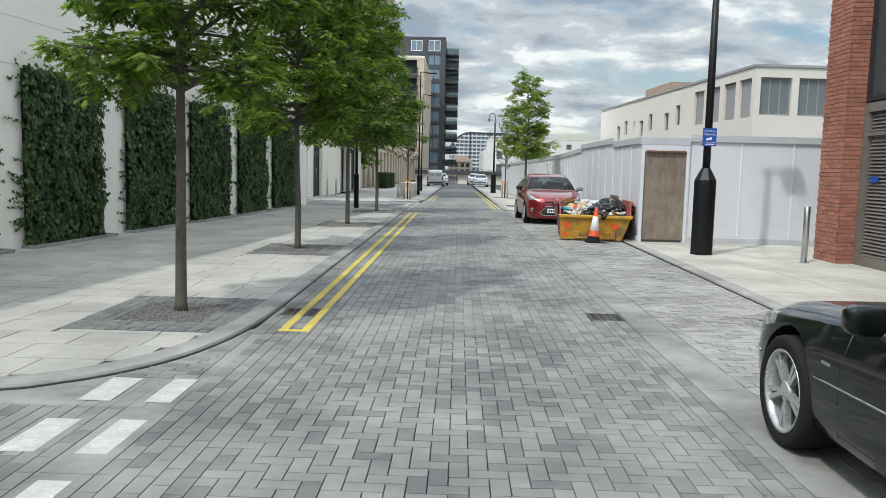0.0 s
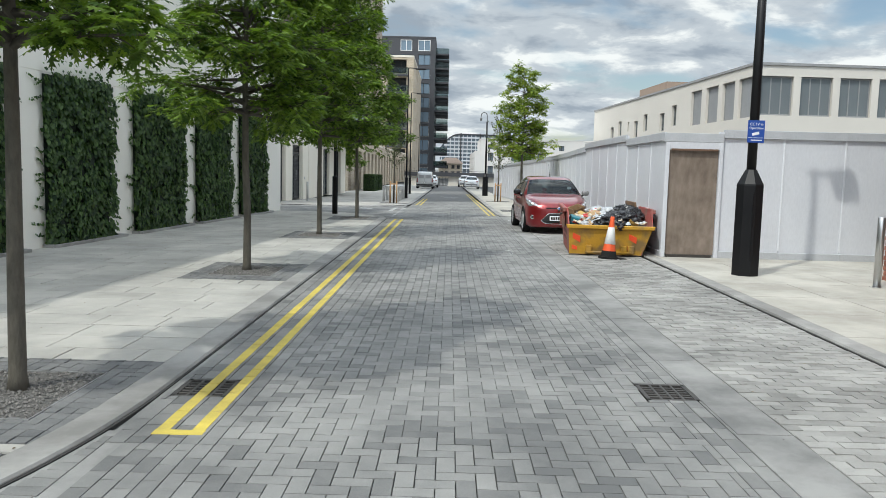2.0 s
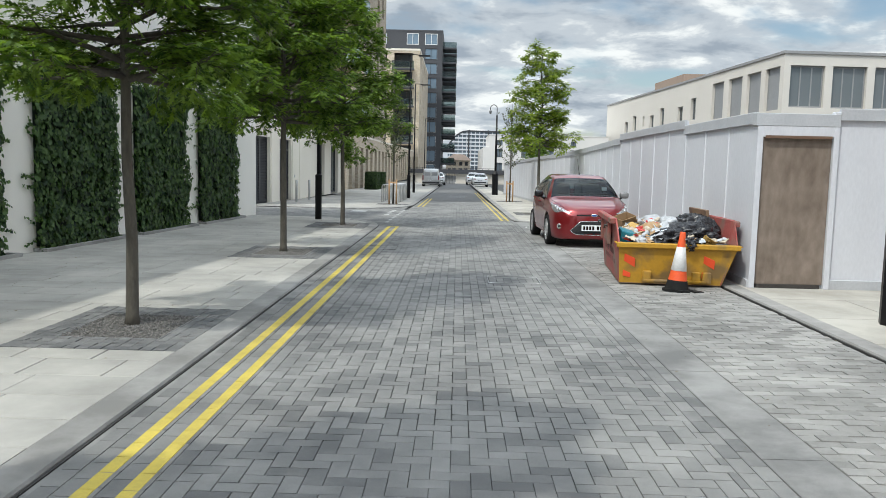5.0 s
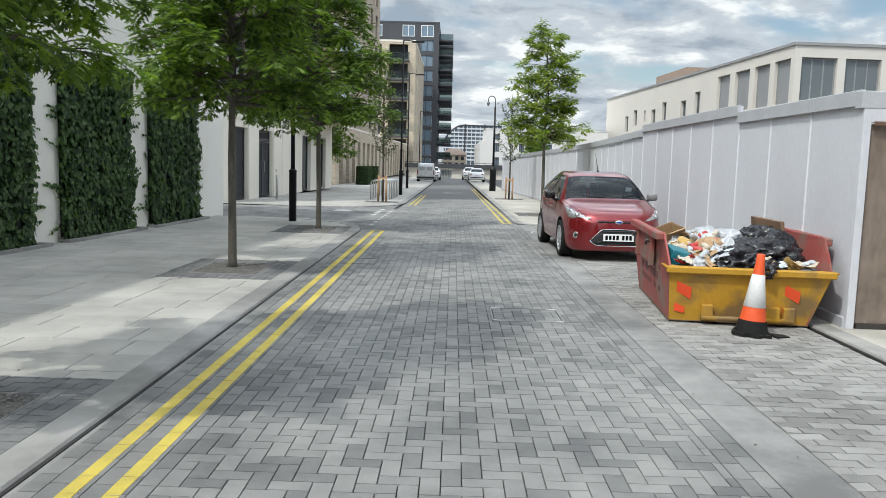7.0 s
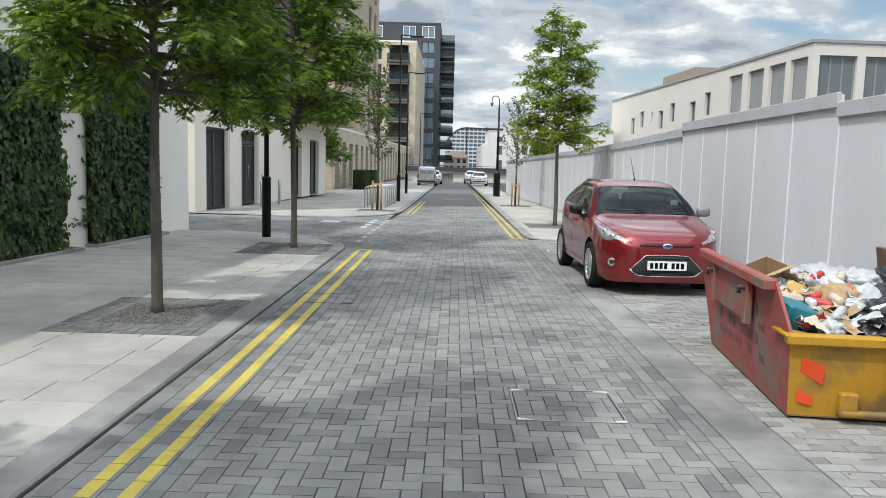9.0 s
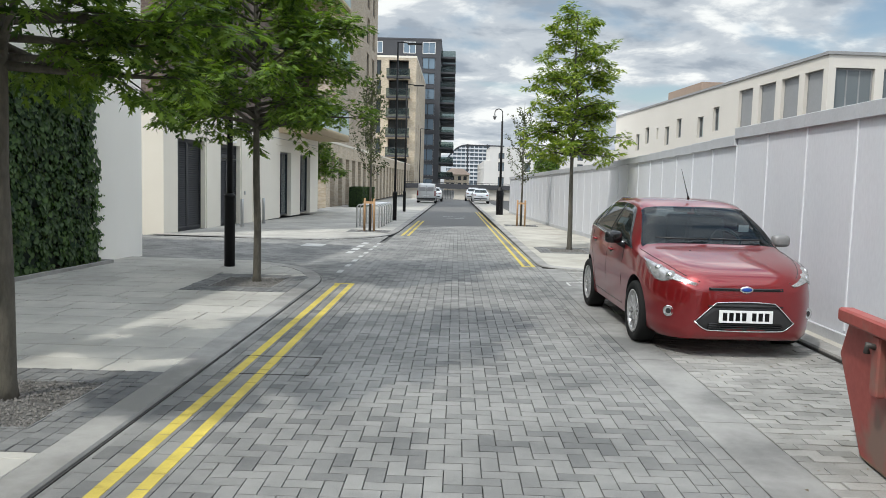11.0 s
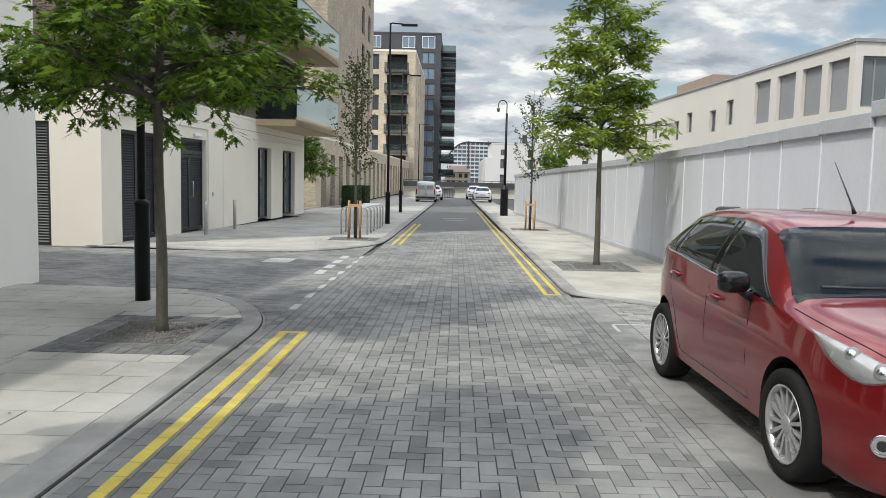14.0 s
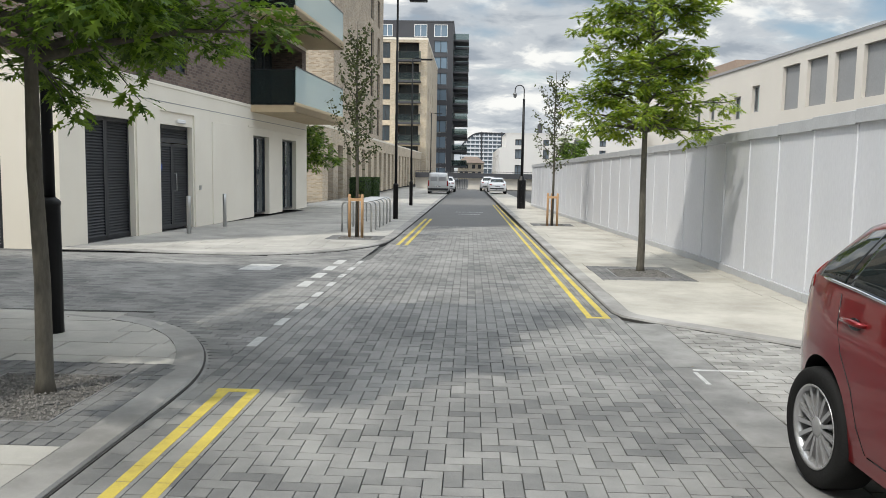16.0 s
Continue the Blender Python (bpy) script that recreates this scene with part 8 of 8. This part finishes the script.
def less(rect, hole):
    """What is left of a block where a frame is let in."""
    if not (rect[0] < hole[1] and rect[1] > hole[0] and rect[2] < hole[3] and rect[3] > hole[2]):
        return [rect]
    out = []
    if rect[0] < hole[0]:
        out.append((rect[0], hole[0] - 0.002, rect[2], rect[3]))
    if rect[1] > hole[1]:
        out.append((hole[1] + 0.002, rect[1], rect[2], rect[3]))
    x0, x1 = max(rect[0], hole[0]), min(rect[1], hole[1])
    if rect[2] < hole[2]:
        out.append((x0, x1, rect[2], hole[2] - 0.002))
    if rect[3] > hole[3]:
        out.append((x0, x1, hole[3] + 0.002, rect[3]))
    return [r for r in out if r[1] - r[0] > 0.008 and r[3] - r[2] > 0.008]


def cut_free(rects):
    for h in [COVER] + GRATES:
        rects = [q for r in rects for q in less(r, h)]
    return rects


hb = cut_free(herringbone(0.0, 2.75, -2.0, 46.0))
near = [r for r in hb if 8.6 < r[2] < 12.6 and 0.6 < r[0] < 1.9 and min(r[1] - r[0], r[3] - r[2]) > 0.09 and max(r[1] - r[0], r[3] - r[2]) > 0.19][:300]
near_set = set(near)
joined("paver_field", [r for r in hb if r not in near_set], M_PAVERS, road, "grey concrete blocks laid in herringbone", zroad)
across, along = slab_data("paver_across", 0.1974, 0.0974, M_PAVER, 0.002), slab_data("paver_along", 0.0974, 0.1974, M_PAVER, 0.002)
rng = random.Random(3)
for r in near:
    ob = new("paver", across if r[1] - r[0] > r[3] - r[2] else along)
    ob.parent = road
    ob.location = ((r[0] + r[1]) / 2, (r[2] + r[3]) / 2, rng.uniform(-0.0008, 0.0008))
joined("edge_courses", cut_free(running(KERB_X + 0.035, 0.0, 8.4, 36.0) + running(-0.44, 0.0, 36.0, 46) + running(-0.5, 0.0, -2, 8.4) + running(2.75, 2.945, -2, 46, w=0.0975)), M_PAVERS, road, "edge courses of grey blocks along the kerb", zroad)
joined("bay_blocks", cut_free(running(3.305, 4.8, -2, 30.6, along="x", w=0.1, l=0.2)), M_SETTS, road, "worn pale blocks of the parking bay", lambda y: gz(y) + 0.001, jitter=0.003)
chan = []
for k, y in enumerate(steps(-2, 30.4, 1.8)[:-1]):
    chan.append((2.95, 3.3, y + 0.003, y + 1.797))
chan += [(-0.78, -0.505, y + 0.003, y + 1.797) for y in (-2, -0.2, 1.6, 3.4)] + [(-0.78, -0.505, 5.203, 6.24)]
joined("channel_stone", cut_free(chan), M_CHANNEL, road, "smooth grey concrete channel", zroad, jitter=0.0)
joined("junction_blocks", running(-2.5, -0.79, -2, 6.25) + [], M_PAVERS, road, "grey blocks at the side street mouth", zroad)
joined("junction_blocks", running(-12, -2.55, -2, 6.0), M_PAVERS, side_1, "grey blocks of the near side street", zroad)
joined("junction_blocks", running(-1.3, -0.52, 6.25, 6.9) + [], M_CHANNEL, road, "flush grey edging by the kerb", lambda y: gz(y) - 0.004)
def beside_kerb(y0, y1, line):
    out = []
    k = 0
    y = y0
    while y < y1:
        x = lerp_line(line, y + 0.05) + 0.035
        for r in running(x, KERB_X + 0.035, y, y + 0.1, along="x"):
            out.append(r)
        y += 0.1
    return out


joined("corner_blocks", beside_kerb(27.3, 30.0, MID_LINE) + beside_kerb(6.9, 8.4, MID_LINE) + beside_kerb(36.35, 41.4, FAR_LINE), M_PAVERS, road, "grey blocks cut round the kerb", lambda y: gz(y))
joined("side_blocks", running(-14, -0.6, 30.45, 36.3, along="x") + running(-2.0, -0.6, 30.0, 30.45, along="x"), M_PAVERS, side_2, "grey blocks of the side street", zroad)

M_RIMSTEEL = surface("worn_bright_steel", (0.5, 0.5, 0.49), (0.75, 0.75, 0.74), 0.45, metal=0.3, grain=80)
# manhole cover set with blocks, and gully grates
t = thing("manhole_cover", pose((COVER[0] + COVER[1]) / 2, (COVER[2] + COVER[3]) / 2, 0), "recessed manhole cover filled with grey blocks in a bright steel rim", "manhole cover")
w, d = (COVER[1] - COVER[0]) / 2, (COVER[3] - COVER[2]) / 2
part("rim", boxes((-w, w, -d, -d + 0.012, -0.02, 0.003), (-w, w, d - 0.012, d, -0.02, 0.003), (-w, -w + 0.012, -d + 0.012, d - 0.012, -0.02, 0.003), (w - 0.012, w, -d + 0.012, d - 0.012, -0.02, 0.003)), M_GREYMETAL, t)
for sx, sy in ((-1, -1), (1, -1), (-1, 1), (1, 1)):
    bm = bmesh.new()
    o = [(sx * (w - 0.012), sy * (d - 0.012)), (sx * (w - 0.11), sy * (d - 0.012)), (sx * (w - 0.012), sy * (d - 0.05))]
    extrude_xy(bm, o if sx * sy < 0 else o[::-1], -0.01, 0.0035)
    bmesh.ops.recalc_face_normals(bm, faces=bm.faces)
    part("corner_plate", bm, M_RIMSTEEL, t)
joined("block_field", [(a + 0.0, b, c, e) for a, b, c, e in herringbone(-w + 0.02, w - 0.02, -d + 0.02, d - 0.02)], M_PAVERS, t, "", lambda y: -0.001)


t = thing("manhole_cover", pose(-0.105, 22.59, 0.0), "block-filled manhole cover with a thin dark rim under the yellow lines", "manhole cover")
part("rim", boxes((-0.325, 0.325, -0.31, -0.302, -0.02, 0.0045), (-0.325, 0.325, 0.302, 0.31, -0.02, 0.0045), (-0.325, -0.317, -0.302, 0.302, -0.02, 0.0045), (0.317, 0.325, -0.302, 0.302, -0.02, 0.0045)), M_IRON, t)


def grate(g, label):
    cx, cy = (g[0] + g[1]) / 2, (g[2] + g[3]) / 2
    w, d = (g[1] - g[0]) / 2, (g[3] - g[2]) / 2
    t = thing("gully_grate", pose(cx, cy, 0), label, "drain grate", "gully grates")
    part("frame", boxes((-w, w, -d, -d + 0.03, -0.06, 0.0), (-w, w, d - 0.03, d, -0.06, 0.0), (-w, -w + 0.03, -d, d, -0.06, 0.0), (w - 0.03, w, -d, d, -0.06, 0.0), bevel=0.002), M_IRON, t)
    part("sump", boxes((-w, w, -d, d, -0.1, -0.045)), M_BLACK, t)
    for k in range(1, 6):
        y = -d + 0.03 + (2 * d - 0.06) * k / 6
        part("grate_bar", boxes((-w + 0.03, w - 0.03, y - 0.009, y + 0.009, -0.04, -0.002), bevel=0.003), M_IRON, t)
    for k in range(1, 4):
        x = -w + 0.03 + (2 * w - 0.06) * k / 4
        part("cross_bar", boxes((x - 0.01, x + 0.01, -d + 0.03, d - 0.03, -0.035, 0.0), bevel=0.003), M_IRON, t)


for g in GRATES:
    grate(g, "black cast iron gully grate set in the block paving")

strip("road_5", [-2.62, -0.5], steps(-2, 8.6, 0.5), -0.006, M_CHANNEL, "mortared edging between the blocks and the near kerb", "road")
strip("road_7", [KERB_X + 0.005, KERB_X + 0.06], steps(8.4, 27.4, 1), -0.004, M_CHANNEL, "mortar fillet along the kerb beside the yellow lines", "road")
strip("road_6", [-2.6, -0.56], steps(27.2, 30.4, 0.4), -0.006, M_CHANNEL, "mortared edging between the blocks and the kerb corner", "road")

# footway slabs: nearest ones singly, the rest joined
rng = random.Random(9)
PITS = [(-2.28, -0.865, y - 0.98, y + 0.78) for y in TREES_Y]


def slab_rows(y0, y1, left, right, d, widths, pits):
    out = []
    y = y0
    while y < y1 - 0.1:
        dd = d
        x = right(y + dd / 2)
        lim = left(y + dd / 2)
        first = rng.uniform(0.25, 0.7)
        while x > lim + 0.05:
            w = first if first else rng.choice(widths)
            first = None
            a = max(lim, x - w)
            rect = [(a, x, y, y + dd)]
            for p in pits:
                nxt = []
                for r in rect:
                    if r[0] < p[1] and r[1] > p[0] and r[2] < p[3] and r[3] > p[2]:
                        if r[0] < p[0]:
                            nxt.append((r[0], p[0], r[2], r[3]))
                        if r[1] > p[1]:
                            nxt.append((p[1], r[1], r[2], r[3]))
                        if r[2] < p[2]:
                            nxt.append((max(r[0], p[0]), min(r[1], p[1]), r[2], p[2]))
                        if r[3] > p[3]:
                            nxt.append((max(r[0], p[0]), min(r[1], p[1]), p[3], r[3]))
                    else:
                        nxt.append(r)
                rect = nxt
            out += [(r[0] + 0.0042, r[1] - 0.0042, r[2] + 0.0042, r[3] - 0.0042) for r in rect if r[1] - r[0] > 0.03 and r[3] - r[2] > 0.03]
            x = a
        y += dd
    return out


mid = slab_rows(6.35, 30.0, lambda y: wall_x(y) + 0.0, lambda y: lerp_line(MID_LINE, y) - 0.235, 0.45, (0.6, 0.75, 0.9), PITS)
strip("pavement_8", [lambda y: lerp_line(MID_LINE, y) - 0.9, lambda y: lerp_line(MID_LINE, y) - 0.15], steps(28.3, 30.2, 0.1), PAVE_UP - 0.007, M_SLABS, "cut slabs round the footway corner", "pavement")
single = [r for r in mid if 12 < r[2] < 24][:280]
sset = set(single)
cache = {}
for r in single:
    key = (round(r[1] - r[0], 2), round(r[3] - r[2], 2))
    if key not in cache:
        cache[key] = slab_data("slab_shape", key[0], key[1], M_SLAB)
    ob = new("paving_slab", cache[key])
    ob.parent = pave_1
    ob.location = ((r[0] + r[1]) / 2, (r[2] + r[3]) / 2, PAVE_UP + rng.uniform(-0.001, 0.001))
joined("slab_field", [r for r in mid if r not in sset], M_SLABS, pave_1, "pale concrete slabs", lambda y: gz(y) + PAVE_UP, jitter=0.001)
joined("slab_field", slab_rows(36.6, 66, lambda y: front_x(y) if y < 54.6 else -7.0, lambda y: lerp_line(FAR_LINE, y) - 0.235, 0.45, (0.6, 0.75, 0.9), [(-2.0, -0.72, 39.9, 41.1)]), M_SLABS, pave_2, "pale concrete slabs", lambda y: gz(y) + PAVE_UP, jitter=0.001)
strip("pavement_5", [-7.0, lambda y: lerp_line(FAR_LINE, y) - 0.235], steps(66, 118, 4), PAVE_UP, M_SLABS, "pale footway before the buff brick block", "pavement")
BAYS = (lambda y: lerp_line(RIGHT_LINE, y) + 0.205, lambda y: 8.3 if y < 15.0 else 10.6 if y < 18.3 else hoard_x(y) + 0.03, 1.2, (1.8, 2.4, 3.0), [(3.28, 4.68, 33.75, 35.45), (3.3, 4.6, 46.6, 47.9)])
strip("pavement_7", [lambda y: lerp_line(RIGHT_LINE, y) + 0.15, lambda y: hoard_x(y) + 0.03], steps(27.2, 31.2, 0.1), PAVE_UP - 0.002, M_BEIGE, "pale beige concrete where the footway widens past the bay", "pavement")
joined("slab_field", slab_rows(-10, 27.2, *BAYS) + slab_rows(31.2, 66, *BAYS), M_BEIGE, pave_3, "large pale beige concrete bays", lambda y: gz(y) + PAVE_UP, jitter=0.0005)
strip("pavement_6", [3.1, 5.0], steps(66, 118, 4), PAVE_UP, M_BEIGE, "pale far footway", "pavement")


# ---- painted lines, block by block so that the joints show through ----
def painted(name, rects, material, label, lift=0.0025):
    ob = joined(name, rects, material, None, label, lambda y: gz(y) + lift, edge=0.002, sink=0.004, jitter=0.0008)
    ob["kind"] = "structure"
    return tagged(ob, label, "road marking")


def line_rects(x0, x1, y0, y1, step=0.2, g=0.004):
    return [(x0, x1, y + g / 2, min(y + step, y1) - g / 2) for y in steps(y0, y1 - step, step)]


painted("yellow_line_1", line_rects(-0.4, -0.322, 8.56, 27.65) + line_rects(-0.198, -0.12, 8.56, 27.65) + [(-0.405, -0.115, 8.54, 8.62), (-0.42, -0.13, 27.6, 27.67)], M_YELLOW, "worn double yellow lines on the block paving")
painted("yellow_line_2", line_rects(2.585, 2.652, 30.7, 66) + line_rects(2.768, 2.835, 30.7, 66) + [(2.58, 2.84, 30.66, 30.74)], M_YELLOW, "double yellow lines beside the far footway")
painted("yellow_line_3", line_rects(-0.27, -0.19, 39.1, 50) + line_rects(-0.09, -0.01, 39.1, 50), M_YELLOW, "double yellow lines beyond the junction")
dashes = []
for y0 in (6.35, 5.46, 4.57, 3.68, 2.79):
    dashes += line_rects(-1.16, -0.95, y0, y0 + 0.53, 0.2, 0.006) + [(-0.735, -0.565, y0, y0 + 0.54)]
painted("white_line_1", dashes, M_WHITELINE, "broken white give-way lines across the side street")
dashes = []
for k in range(8):
    y0 = 28.95 + 0.92 * k
    dashes += line_rects(-0.6, -0.51, y0, y0 + 0.38, 0.2, 0.006)
    if k > 3:
        dashes += line_rects(-0.97, -0.82, y0 - 0.1, y0 + 0.45, 0.2, 0.006)
painted("white_line_2", [r for r in dashes if r[3] - r[2] > 0.03] + line_rects(-2.25, -1.75, 34.2, 35.0), M_WHITELINE, "broken white give-way marks at the far side street")
painted("white_line_3", [(3.1, 3.6, 28.5, 28.54), (3.08, 3.12, 28.1, 28.45), (0.7, 1.9, 56.0, 56.12), (0.85, 1.75, 54.0, 54.1)], M_WHITELINE, "thin white bay corner marks")


# ---- bricks of the pier beside the plant door ----
order = sorted(PIER, key=lambda r: r[4])
singles, rest = order[:290], order[290:]
shapes = {}
rng = random.Random(15)
for row in singles:
    x0, x1, y0, y1, z0, z1 = brick_box(row)
    key = (round(x1 - x0, 3), round(y1 - y0, 3))
    if key not in shapes:
        bmb = bmesh.new()
        box(bmb, -key[0] / 2, key[0] / 2, -key[1] / 2, key[1] / 2, -0.0325, 0.0325, 0.004)
        meb = bpy.data.meshes.new("brick_shape")
        bmb.to_mesh(meb)
        bmb.free()
        meb.materials.append(M_REDBRICK1)
        shapes[key] = meb
    ob = new("brick", shapes[key])
    ob.parent = bricks_house
    ob.location = ((x0 + x1) / 2 + rng.uniform(-0.002, 0.002), (y0 + y1) / 2 + rng.uniform(-0.002, 0.002), (z0 + z1) / 2)
bm = bmesh.new()
vs, fs = [], []
for row in rest + brick_face("y", 0.045, -12.0, -3.02, 0.0, 6.0, -1):
    x0, x1, y0, y1, z0, z1 = brick_box(row)
    k = len(vs)
    vs += [Vector(q) for q in ((x0, y0, z0), (x1, y0, z0), (x1, y1, z0), (x0, y1, z0), (x0, y0, z1), (x1, y0, z1), (x1, y1, z1), (x0, y1, z1))]
    fs += [tuple(k + i for i in q) for q in ((0, 3, 2, 1), (4, 5, 6, 7), (0, 1, 5, 4), (1, 2, 6, 5), (2, 3, 7, 6), (3, 0, 4, 7))]
bm.free()
tagged(from_lists("brickwork", vs, fs, M_REDBRICK, bricks_house), kind="stuff")
